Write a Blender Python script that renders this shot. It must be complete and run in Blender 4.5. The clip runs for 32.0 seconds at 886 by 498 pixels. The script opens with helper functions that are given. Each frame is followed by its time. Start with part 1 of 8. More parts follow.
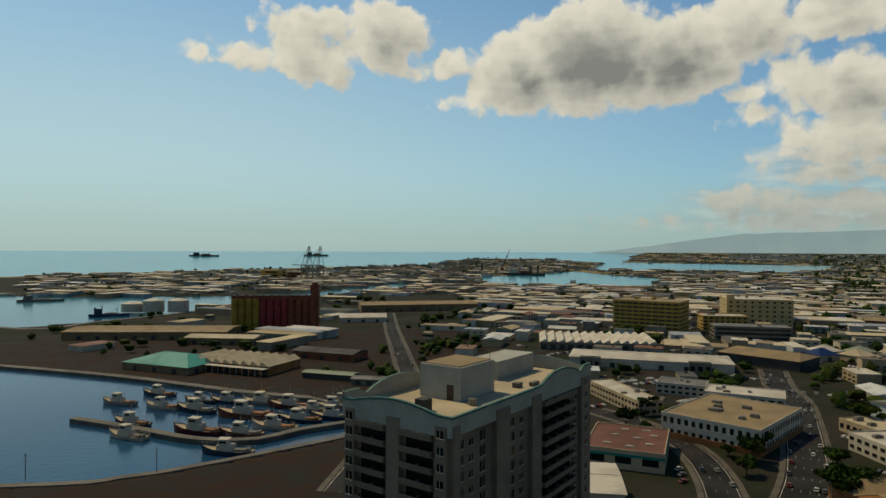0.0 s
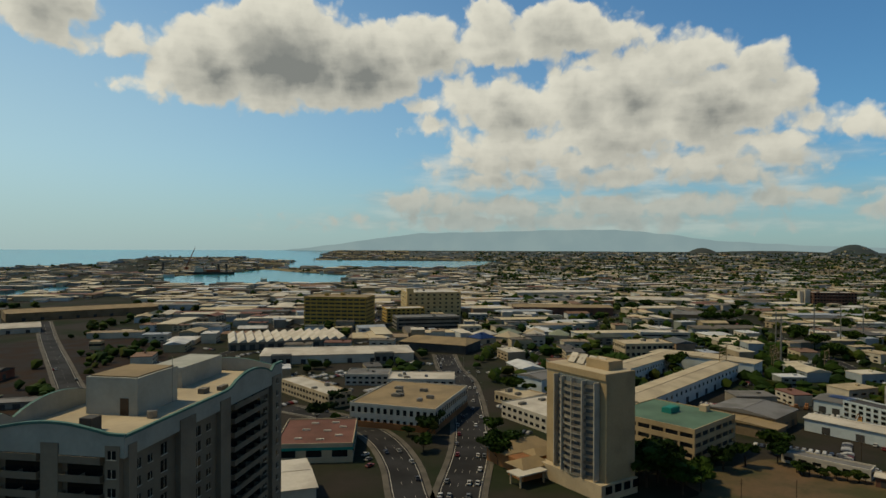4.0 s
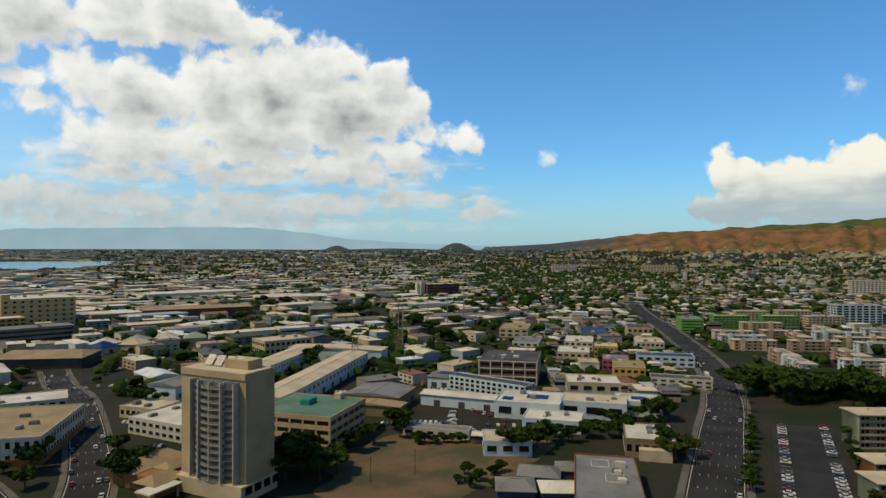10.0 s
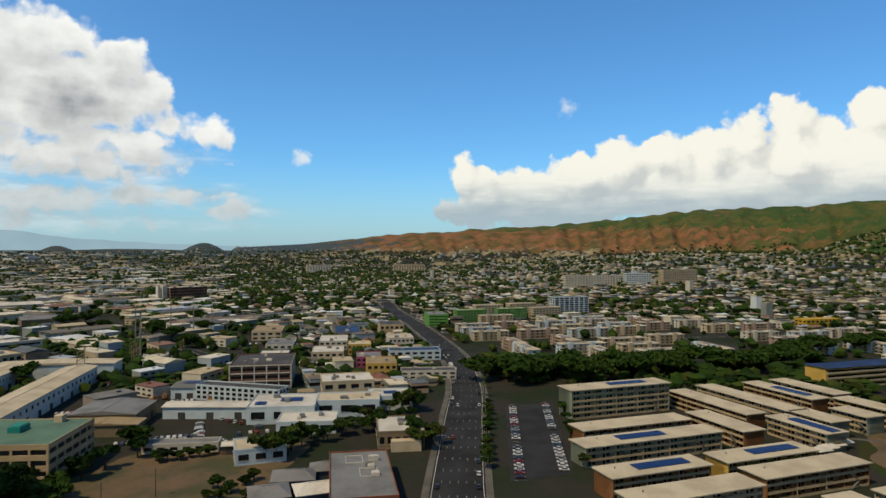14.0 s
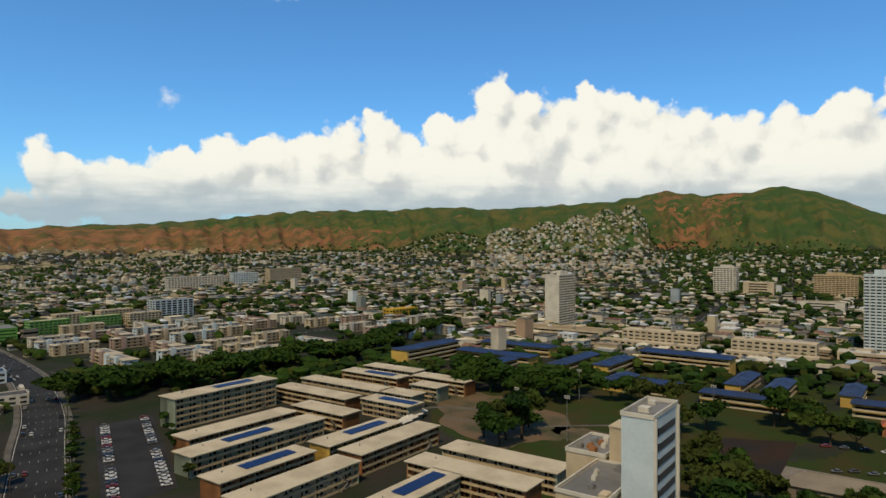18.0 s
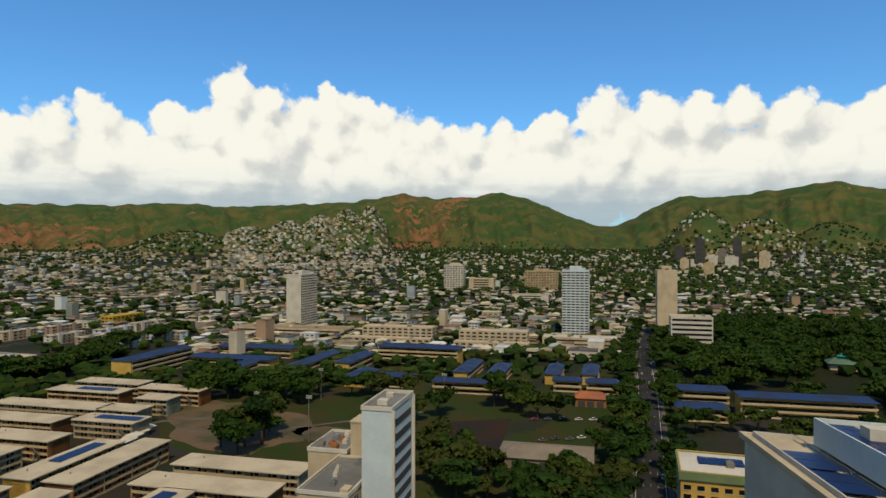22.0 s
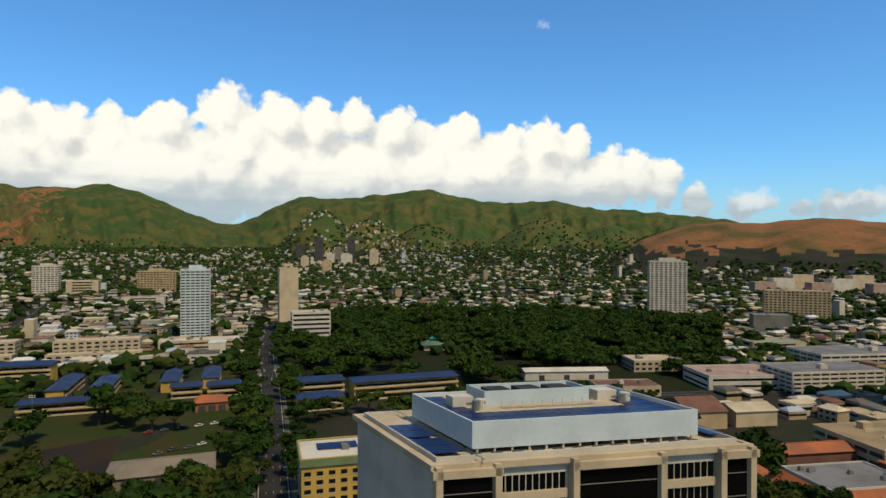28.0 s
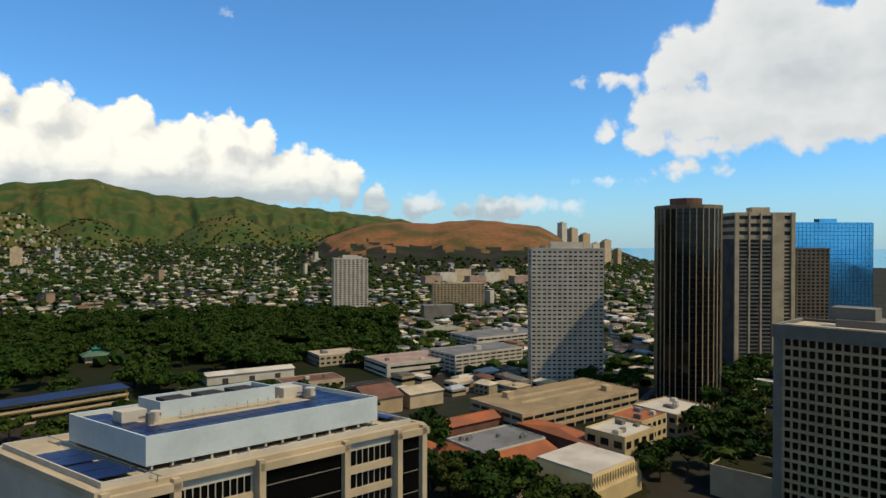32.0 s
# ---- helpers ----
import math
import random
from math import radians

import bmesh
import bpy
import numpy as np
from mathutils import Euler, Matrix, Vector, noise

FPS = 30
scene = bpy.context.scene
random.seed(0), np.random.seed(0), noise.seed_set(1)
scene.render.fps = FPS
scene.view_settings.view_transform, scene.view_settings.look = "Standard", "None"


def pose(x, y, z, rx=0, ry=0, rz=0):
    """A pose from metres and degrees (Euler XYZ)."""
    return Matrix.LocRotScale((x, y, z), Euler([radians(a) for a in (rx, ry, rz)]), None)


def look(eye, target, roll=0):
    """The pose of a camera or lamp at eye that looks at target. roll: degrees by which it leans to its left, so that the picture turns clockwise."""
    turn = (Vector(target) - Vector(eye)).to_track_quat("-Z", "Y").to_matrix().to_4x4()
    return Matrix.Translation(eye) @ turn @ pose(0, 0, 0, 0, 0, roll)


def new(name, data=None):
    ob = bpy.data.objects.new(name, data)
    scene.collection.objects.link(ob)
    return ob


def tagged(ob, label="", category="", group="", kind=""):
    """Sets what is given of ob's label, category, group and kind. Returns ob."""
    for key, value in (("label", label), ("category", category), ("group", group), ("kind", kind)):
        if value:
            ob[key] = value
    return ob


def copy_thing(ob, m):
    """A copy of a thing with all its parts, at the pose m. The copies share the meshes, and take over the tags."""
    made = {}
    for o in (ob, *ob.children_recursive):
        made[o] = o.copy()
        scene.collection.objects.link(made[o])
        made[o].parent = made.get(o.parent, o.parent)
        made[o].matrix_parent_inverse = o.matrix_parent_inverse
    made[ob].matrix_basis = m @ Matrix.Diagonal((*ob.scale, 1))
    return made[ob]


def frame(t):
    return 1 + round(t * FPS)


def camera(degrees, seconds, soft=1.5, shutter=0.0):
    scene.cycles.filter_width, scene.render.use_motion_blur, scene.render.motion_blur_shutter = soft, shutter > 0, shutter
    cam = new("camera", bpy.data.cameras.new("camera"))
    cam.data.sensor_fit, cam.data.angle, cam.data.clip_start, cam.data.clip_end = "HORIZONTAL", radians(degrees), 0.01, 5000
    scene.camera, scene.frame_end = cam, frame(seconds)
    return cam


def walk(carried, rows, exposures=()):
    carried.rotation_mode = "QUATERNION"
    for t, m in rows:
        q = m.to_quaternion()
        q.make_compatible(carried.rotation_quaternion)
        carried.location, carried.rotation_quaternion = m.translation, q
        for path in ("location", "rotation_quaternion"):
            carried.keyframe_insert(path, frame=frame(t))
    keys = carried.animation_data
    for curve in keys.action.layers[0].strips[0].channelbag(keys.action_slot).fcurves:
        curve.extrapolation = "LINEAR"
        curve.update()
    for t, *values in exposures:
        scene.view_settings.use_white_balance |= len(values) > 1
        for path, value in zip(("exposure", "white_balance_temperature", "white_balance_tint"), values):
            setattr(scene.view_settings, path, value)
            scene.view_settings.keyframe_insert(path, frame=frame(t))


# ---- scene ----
cam = camera(69.19, 32.0)
EYE = 95.0
# seconds, turn, tilt, lean; the camera stays in one place
PATH = [
    (0.0, -0.00, 90.00, -0.23),
    (0.5, -4.53, 89.99, -0.23),
    (1.0, -8.60, 89.99, -0.25),
    (1.5, -12.19, 89.98, -0.26),
    (2.0, -15.36, 89.96, -0.27),
    (2.5, -18.39, 89.95, -0.28),
    (3.0, -21.40, 89.94, -0.28),
    (3.5, -24.34, 89.93, -0.28),
    (5.5, -34.03, 89.86, -0.19),
    (6.0, -36.30, 89.86, -0.20),
    (6.5, -38.76, 89.86, -0.19),
    (7.0, -41.43, 89.85, -0.17),
    (7.5, -44.45, 89.85, -0.16),
    (8.0, -47.58, 89.84, -0.16),
    (8.5, -50.57, 89.84, -0.14),
    (9.0, -53.25, 89.84, -0.14),
    (9.5, -55.73, 89.85, -0.16),
    (10.0, -58.40, 89.85, -0.19),
    (10.5, -61.26, 89.86, -0.20),
    (11.0, -64.05, 89.87, -0.21),
    (11.5, -66.77, 89.88, -0.21),
    (12.0, -69.40, 89.89, -0.20),
    (12.5, -71.95, 89.91, -0.18),
    (13.0, -74.47, 89.91, -0.17),
    (13.5, -77.01, 89.92, -0.17),
    (15.5, -91.95, 89.91, 0.01),
    (16.0, -96.52, 89.90, 0.03),
    (16.5, -100.94, 89.90, 0.03),
    (17.0, -105.36, 89.90, 0.03),
    (17.5, -109.90, 89.90, 0.03),
    (18.0, -114.06, 89.91, 0.03),
    (18.5, -117.32, 89.91, 0.02),
    (19.0, -120.01, 89.92, 0.02),
    (19.5, -122.84, 89.92, 0.02),
    (20.0, -125.71, 89.91, 0.03),
    (20.5, -128.24, 89.90, 0.03),
    (21.0, -131.06, 89.88, 0.02),
    (21.5, -133.95, 89.87, 0.02),
    (22.0, -136.79, 89.85, 0.01),
    (22.5, -139.69, 89.83, -0.01),
    (23.0, -142.51, 89.82, -0.01),
    (23.5, -145.06, 89.81, -0.03),
    (24.0, -147.34, 89.80, -0.03),
    (24.5, -149.37, 89.80, -0.03),
    (26.5, -159.13, 89.77, -0.07),
    (27.0, -162.17, 89.76, -0.08),
    (27.5, -165.53, 89.74, -0.09),
    (28.0, -169.53, 89.72, -0.10),
    (28.5, -173.58, 89.69, -0.11),
    (29.0, -177.23, 89.67, -0.13),
    (29.5, -180.58, 89.65, -0.14),
    (30.0, -183.75, 89.63, -0.15),
    (30.5, -186.85, 89.62, -0.16),
    (31.0, -190.10, 89.60, -0.17),
    (31.5, -193.54, 89.60, -0.18),
    (32.0, -197.01, 89.59, -0.18),
]
# seconds, stops, kelvin, tint
EXPOSURES = ((0.0, -0.5, 7200, 4), (3.5, -0.52, 7000, 4), (6.0, -0.25, 6800, 5), (9.0, -0.08, 6400, 7), (11.0, -0.05, 6250, 8), (19.0, -0.04, 6200, 9), (24.0, -0.02, 6200, 9), (28.0, 0.06, 6200, 10), (32.0, 0.08, 6200, 10))
walk(cam, [(t, pose(0, 0, EYE, tilt, lean, turn)) for t, turn, tilt, lean in PATH], EXPOSURES)

# ---- sky, sun ----
SUN_AZ, SUN_EL = -50.0, 56.0        # clockwise from +y, above the horizon


class Nodes:
    """Short calls for wiring a node tree."""

    def __init__(self, tree):
        self.tree = tree
        tree.nodes.clear()

    def add(self, kind, **props):
        n = self.tree.nodes.new(kind)
        for k, v in props.items():
            setattr(n, k, v)
        return n

    def put(self, socket, value):
        if hasattr(value, "is_output"):
            self.tree.links.new(value, socket)
        elif value is not None:
            socket.default_value = value

    def math(self, op, a, b=None, c=None, clamp=False):
        n = self.add("ShaderNodeMath", operation=op, use_clamp=clamp)
        for s, v in zip(n.inputs, (a, b, c)):
            self.put(s, v)
        return n.outputs[0]

    def vec(self, op, a, b=None, scale=None):
        n = self.add("ShaderNodeVectorMath", operation=op)
        self.put(n.inputs[0], a)
        self.put(n.inputs[1], b)
        if scale is not None:
            self.put(n.inputs["Scale"], scale)
        return n.outputs["Value"] if op in ("LENGTH", "DOT_PRODUCT") else n.outputs[0]

    def noise(self, vector, scale, detail=4.0, rough=0.5):
        n = self.add("ShaderNodeTexNoise")
        self.put(n.inputs["Vector"], vector)
        self.put(n.inputs["Scale"], scale)
        self.put(n.inputs["Detail"], detail)
        self.put(n.inputs["Roughness"], rough)
        return n

    def mix(self, f, a, b, blend="MIX"):
        n = self.add("ShaderNodeMix", data_type="RGBA", blend_type=blend)
        self.put(n.inputs[0], f)
        self.put(n.inputs[6], a)
        self.put(n.inputs[7], b)
        return n.outputs[2]

    def smooth(self, v, lo, hi, to0=0.0, to1=1.0):
        n = self.add("ShaderNodeMapRange", interpolation_type="SMOOTHSTEP")
        for s, x in zip(n.inputs, (v, lo, hi, to0, to1)):
            self.put(s, x)
        return n.outputs[0]


# cumulus heads: azimuth, height, half width, half height (degrees)
# grey-bellied clouds over the harbour
HARBOUR = (
    (-20.8, 15.9, 0.9, 0.6), (-19.4, 15.5, 0.9, 0.5), (-17, 16.1, 2.3, 1.1), (-12.6, 16.3, 2.9, 2.2), (-10, 15.7, 2.2, 1.7), (-5.1, 18.2, 4.1, 2.9),
    (-4.2, 15.6, 2.3, 0.7), (1, 15.9, 2.9, 1.4), (3, 12.8, 2.4, 0.8), (7, 15.2, 5, 3.6), (13, 16.2, 7.6, 4.8), (19.5, 15.6, 6, 4),
    (24.9, 17.2, 4.3, 2.7), (25.8, 12.3, 1.9, 0.7), (31.4, 17.6, 4, 2), (37.8, 18.1, 5.3, 2.2), (-10.9, 19, 5.1, 1.4), (31.1, 19.4, 2.7, 1.8),
    (36.6, 18.5, 5, 2.5), (41.1, 18, 3, 1.6), (44.1, 17.8, 2, 0.7),
)
# great cumulus over the plain
PLAIN = (
    (29.1, 13.1, 2.1, 1.8), (32.6, 12.4, 3.8, 2.8), (38.6, 12.9, 3.5, 2.6), (43.1, 13.3, 4.2, 3.3), (47.1, 15, 3.6, 2.1), (50, 15.9, 2.2, 2),
    (52.8, 14.2, 2.8, 2.1), (55.1, 12.3, 2, 2.2), (49.5, 11.7, 5.3, 3.4), (60.3, 9.4, 1.6, 1.1), (56.8, 9.8, 2.7, 0.9), (52.3, 8.6, 5.1, 1.3),
    (42.1, 10, 7, 2.3), (33.1, 8.9, 5.3, 1.8), (25.9, 10.7, 2, 0.7), (25.6, 12.5, 1.6, 0.6), (40.1, 15.7, 2.5, 0.8),
)
# thin layers below it
LOW = (
    (40, 7.5, 9, 1.0), (50, 7.3, 7, 0.9), (31, 7.3, 4, 0.8),
    (31.6, 6, 4, 0.8), (41.1, 6.2, 5.5, 0.9), (51.4, 6.1, 4.7, 0.8), (24.2, 4.2, 2.9, 0.8), (31.1, 3.5, 6.5, 1), (44.6, 3.7, 7.4, 1.1),
    (55.5, 4.3, 4, 0.7), (60.3, 4.4, 1.3, 0.4), (62.4, 3.1, 1.6, 0.5), (37.1, 2.3, 15.1, 0.8),
)
# the long bank over the mountains
BANK_WEST = (
    (81.8, 6.5, 1.2, 1.5), (83.9, 5.2, 2.9, 1.9), (88.3, 4.8, 4, 2.1), (92.3, 6.1, 3, 2), (95.6, 7.1, 2.8, 2.1), (99.3, 7.6, 2.8, 2.2),
    (102.6, 7.5, 2.5, 2.2), (105.3, 9.1, 1.9, 1.8), (108.3, 9.8, 1.6, 2), (109.7, 6.9, 4.3, 2.9), (114.1, 9.6, 1.9, 2.1), (116.8, 9, 2.2, 2.8),
    (118.8, 12.5, 2, 2.3), (121.4, 12, 1.6, 2.2), (120.5, 8.3, 4.6, 4.1), (124, 10.4, 1.9, 2.2), (126.9, 12, 1.2, 1.6), (127.1, 8.7, 3, 3.5),
    (130.1, 10.8, 1.7, 2.1), (80.6, 3.1, 1, 0.7),
)
BANK_EAST = (
    (127.3, 11.4, 2.1, 2.3), (130.5, 11.1, 1.8, 2), (131.5, 7.5, 5.5, 4), (135.4, 9.6, 1.3, 2.2), (138.6, 8.6, 2.6, 2), (142.6, 8.7, 2.3, 1.9),
    (146, 9.4, 2.2, 2.2), (143.6, 5.8, 5.5, 2.9), (150.5, 11.2, 1.9, 2.1), (152, 8.1, 2.8, 4.1), (155.1, 10.5, 1.9, 1.9), (158.3, 10.1, 2, 2.1),
    (155.5, 10.9, 2.1, 1.9), (158.9, 10.6, 2.2, 1.8), (161.8, 10.7, 1.9, 1.8), (165.3, 9.8, 2.8, 2), (171.3, 9.5, 2.3, 2), (174.9, 8.5, 2.2, 1.7),
    (178.3, 8.7, 2.7, 1.8), (181, 8.4, 1.5, 1.7),
)
BANK_END = (
    (90, 3.6, 9, 2.2), (103, 4.5, 9, 3.0), (117, 5.5, 10, 4.5), (131, 6, 10, 4.5), (145, 5, 10, 4.5), (159, 5.5, 9, 4.0), (172, 6.6, 10, 3.6), (182, 5.4, 6, 2.0),
    (154.6, 6.8, 5.2, 3.4), (162.3, 6.5, 5.5, 3), (170.3, 6.3, 5.5, 2.5), (176.8, 5.8, 4.5, 2), (183.4, 6.4, 1.9, 1.8), (186, 6.1, 1.9, 1.8),
    (188.7, 5.4, 1.7, 1.8), (190.9, 4.2, 1.6, 1.3), (194.6, 3.3, 1.7, 0.9), (201, 3.2, 2.4, 0.9), (203.5, 3.3, 1.7, 0.6),
)
# the tall white cloud beyond the towers
EAST = (
    (223.5, 18.3, 4, 3), (218.9, 15.8, 3.5, 2.1), (216.7, 14.2, 2.5, 2), (225.5, 14.4, 7.4, 4), (215.8, 11.1, 2.7, 2.4), (221.4, 10.5, 5.9, 2.6),
    (214.9, 8.7, 2.6, 1.4), (219.7, 8, 3.9, 1), (227.4, 9.9, 5.6, 2.6), (217.8, 6.6, 2.4, 0.9), (234, 13.5, 6.4, 6), (212.5, 13.9, 2.1, 0.4),
    (211.4, 9.7, 0.9, 0.9),
)
# single puffs
PUFFS = (
    (67.6, 7.8, 0.9, 1), (98.8, 21, 3, 0.7), (90.9, 12.2, 1, 0.9), (178.1, 18.8, 0.8, 0.6), (211.8, 5.5, 2.4, 0.5), (209.2, 5.5, 1, 0.3),
    (201.3, 3.5, 2.5, 0.7), (204.8, 3.6, 3.5, 0.9), (208.5, 3.3, 1.5, 0.9), (195.3, 3.7, 2, 1.1),
)
# the rest of the round, behind the camera
BEHIND = ((-55, 16, 9, 4), (-75, 12, 10, 4), (-95, 20, 9, 4), (248, 15, 8, 6))

world = bpy.data.worlds.new("sky")
scene.world = world
world.use_nodes = True
N = Nodes(world.node_tree)
sky = N.add("ShaderNodeTexSky", sky_type="NISHITA", sun_disc=False, sun_elevation=radians(SUN_EL),
            sun_rotation=radians(SUN_AZ), altitude=100.0, air_density=1.0, dust_density=0.7, ozone_density=1.6)
direction = N.add("ShaderNodeTexCoord").outputs["Generated"]
xyz = N.add("ShaderNodeSeparateXYZ")
N.put(xyz.inputs[0], direction)
azim = N.math("MULTIPLY", N.math("ARCTAN2", xyz.outputs[0], xyz.outputs[1]), 180 / math.pi)
azim = N.math("ADD", azim, N.math("MULTIPLY", N.math("LESS_THAN", azim, -105.0), 360.0))
elev = N.math("MULTIPLY", N.math("ARCSINE", xyz.outputs[2]), 180 / math.pi)
flat = N.add("ShaderNodeCombineXYZ")
N.put(flat.inputs[0], azim)
N.put(flat.inputs[1], elev)
wave = N.noise(flat.outputs[0], 0.5, 4.0, 0.55)
warp = N.vec("SCALE", N.vec("SUBTRACT", wave.outputs["Color"], (0.5, 0.5, 0.5)), scale=1.5)


def lobes(where, heads, soft=0.5):
    """How deep a direction lies inside a group of rounded heads, in degrees."""
    total = None
    for a, e, ra, re in heads:
        n = N.add("ShaderNodeVectorMath", operation="MULTIPLY_ADD")
        N.put(n.inputs[0], where)
        N.put(n.inputs[1], (1 / ra, 1 / re, 0))
        N.put(n.inputs[2], (-a / ra, -e / re, 0))
        m = min(ra, re)
        d = N.math("MULTIPLY_ADD", N.vec("LENGTH", n.outputs[0]), -m, m)
        total = d if total is None else N.math("SMOOTH_MAX", total, d, soft)
    return total


def billow(where, scale, detail):
    """Cauliflower relief, about -0.4 to 0.5."""
    n = N.add("ShaderNodeTexVoronoi", feature="SMOOTH_F1", voronoi_dimensions="2D")
    N.put(n.inputs["Vector"], where)
    N.put(n.inputs["Scale"], scale)
    N.put(n.inputs["Detail"], detail)
    N.put(n.inputs["Roughness"], 0.42)
    N.put(n.inputs["Lacunarity"], 2.4)
    N.put(n.inputs["Smoothness"], 0.45)
    return N.math("SUBTRACT", 0.62, n.outputs["Distance"])


def cumulus(where, heads):
    bent = N.vec("ADD", where, warp)
    return N.math("MULTIPLY_ADD", billow(bent, 0.42, 2.0), 1.3, N.math("ADD", lobes(bent, heads), 0.3))


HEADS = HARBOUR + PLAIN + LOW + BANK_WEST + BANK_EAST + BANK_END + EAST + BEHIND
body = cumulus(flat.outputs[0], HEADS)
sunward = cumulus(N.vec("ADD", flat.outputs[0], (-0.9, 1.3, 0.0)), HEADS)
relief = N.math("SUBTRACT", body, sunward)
over_hills = N.math("MULTIPLY", N.smooth(azim, 72.0, 79.0), N.smooth(azim, 208.5, 205.5))
over_east = N.smooth(azim, 205.5, 208.5)

result = N.mix(1.0, sky.outputs[0], (0.066, 0.118, 0.154, 1), "MULTIPLY")
# thin bright veil over the harbour
veil = N.math("MULTIPLY", N.smooth(azim, 62.0, -30.0), N.smooth(elev, 34.0, 3.0))
result = N.mix(N.math("MULTIPLY", veil, 0.8), result, (0.67, 0.89, 0.96, 1))
streak = N.noise(N.vec("MULTIPLY", flat.outputs[0], (0.35, 1.5, 1.0)), 0.6, 4.0, 0.55)
# thin layers under the great cumulus
low = N.math("ADD", lobes(N.vec("ADD", flat.outputs[0], warp), LOW), N.math("MULTIPLY_ADD", streak.outputs[0], 1.6, -0.45))
low_tone = N.mix(N.smooth(streak.outputs[0], 0.35, 0.68), (0.42, 0.48, 0.51, 1), (0.90, 0.89, 0.84, 1))
result = N.mix(N.smooth(low, -0.5, 0.8, 0.0, 0.6), result, low_tone)
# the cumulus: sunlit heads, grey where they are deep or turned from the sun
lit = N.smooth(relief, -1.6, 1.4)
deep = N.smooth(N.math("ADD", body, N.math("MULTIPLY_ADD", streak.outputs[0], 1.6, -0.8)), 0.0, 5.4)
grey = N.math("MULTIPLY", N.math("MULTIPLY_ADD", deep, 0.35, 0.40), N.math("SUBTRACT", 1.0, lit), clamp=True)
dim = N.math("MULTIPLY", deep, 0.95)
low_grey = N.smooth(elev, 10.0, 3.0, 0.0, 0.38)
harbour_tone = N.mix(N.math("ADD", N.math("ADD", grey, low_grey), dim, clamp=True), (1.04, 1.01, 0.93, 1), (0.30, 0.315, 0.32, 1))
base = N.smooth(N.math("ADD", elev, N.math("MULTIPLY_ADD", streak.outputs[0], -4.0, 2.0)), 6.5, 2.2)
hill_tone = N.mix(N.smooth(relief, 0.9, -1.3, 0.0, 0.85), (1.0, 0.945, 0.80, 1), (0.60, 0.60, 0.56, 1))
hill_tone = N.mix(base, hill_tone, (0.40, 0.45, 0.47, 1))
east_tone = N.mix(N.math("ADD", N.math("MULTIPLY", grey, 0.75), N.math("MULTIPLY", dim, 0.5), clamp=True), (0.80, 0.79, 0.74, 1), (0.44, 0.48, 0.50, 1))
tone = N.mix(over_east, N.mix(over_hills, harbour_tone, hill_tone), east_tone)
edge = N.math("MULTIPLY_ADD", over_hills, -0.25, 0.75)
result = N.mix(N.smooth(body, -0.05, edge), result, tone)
puff = N.math("MULTIPLY_ADD", billow(N.vec("ADD", flat.outputs[0], warp), 0.9, 2.0), 0.6, lobes(N.vec("ADD", flat.outputs[0], N.vec("SCALE", warp, scale=0.5)), PUFFS, 0.1))
result = N.mix(N.smooth(puff, -0.05, 0.8, 0.0, 0.75), result, (0.90, 0.89, 0.84, 1))
# haze low over the horizon
haze = N.smooth(elev, 8.0, -1.0, 0.0, 0.6)
result = N.mix(haze, result, (0.46, 0.61, 0.66, 1))
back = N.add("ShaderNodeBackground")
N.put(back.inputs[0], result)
out = N.add("ShaderNodeOutputWorld")
N.put(out.inputs[0], back.outputs[0])

sun = new("sun", bpy.data.lights.new("sun", "SUN"))
sun.data.energy, sun.data.angle, sun.data.color = 4.4, radians(1.5), (1.0, 0.84, 0.58)
a, e = radians(SUN_AZ), radians(SUN_EL)
sun.matrix_world = look((math.sin(a) * math.cos(e) * 900, math.cos(a) * math.cos(e) * 900, math.sin(e) * 900), (0, 0, 0))

# ---- materials ----


DIM_WARM = (0.53, 0.475, 0.385)        # scales every base colour: duller, warmer light put into the colours


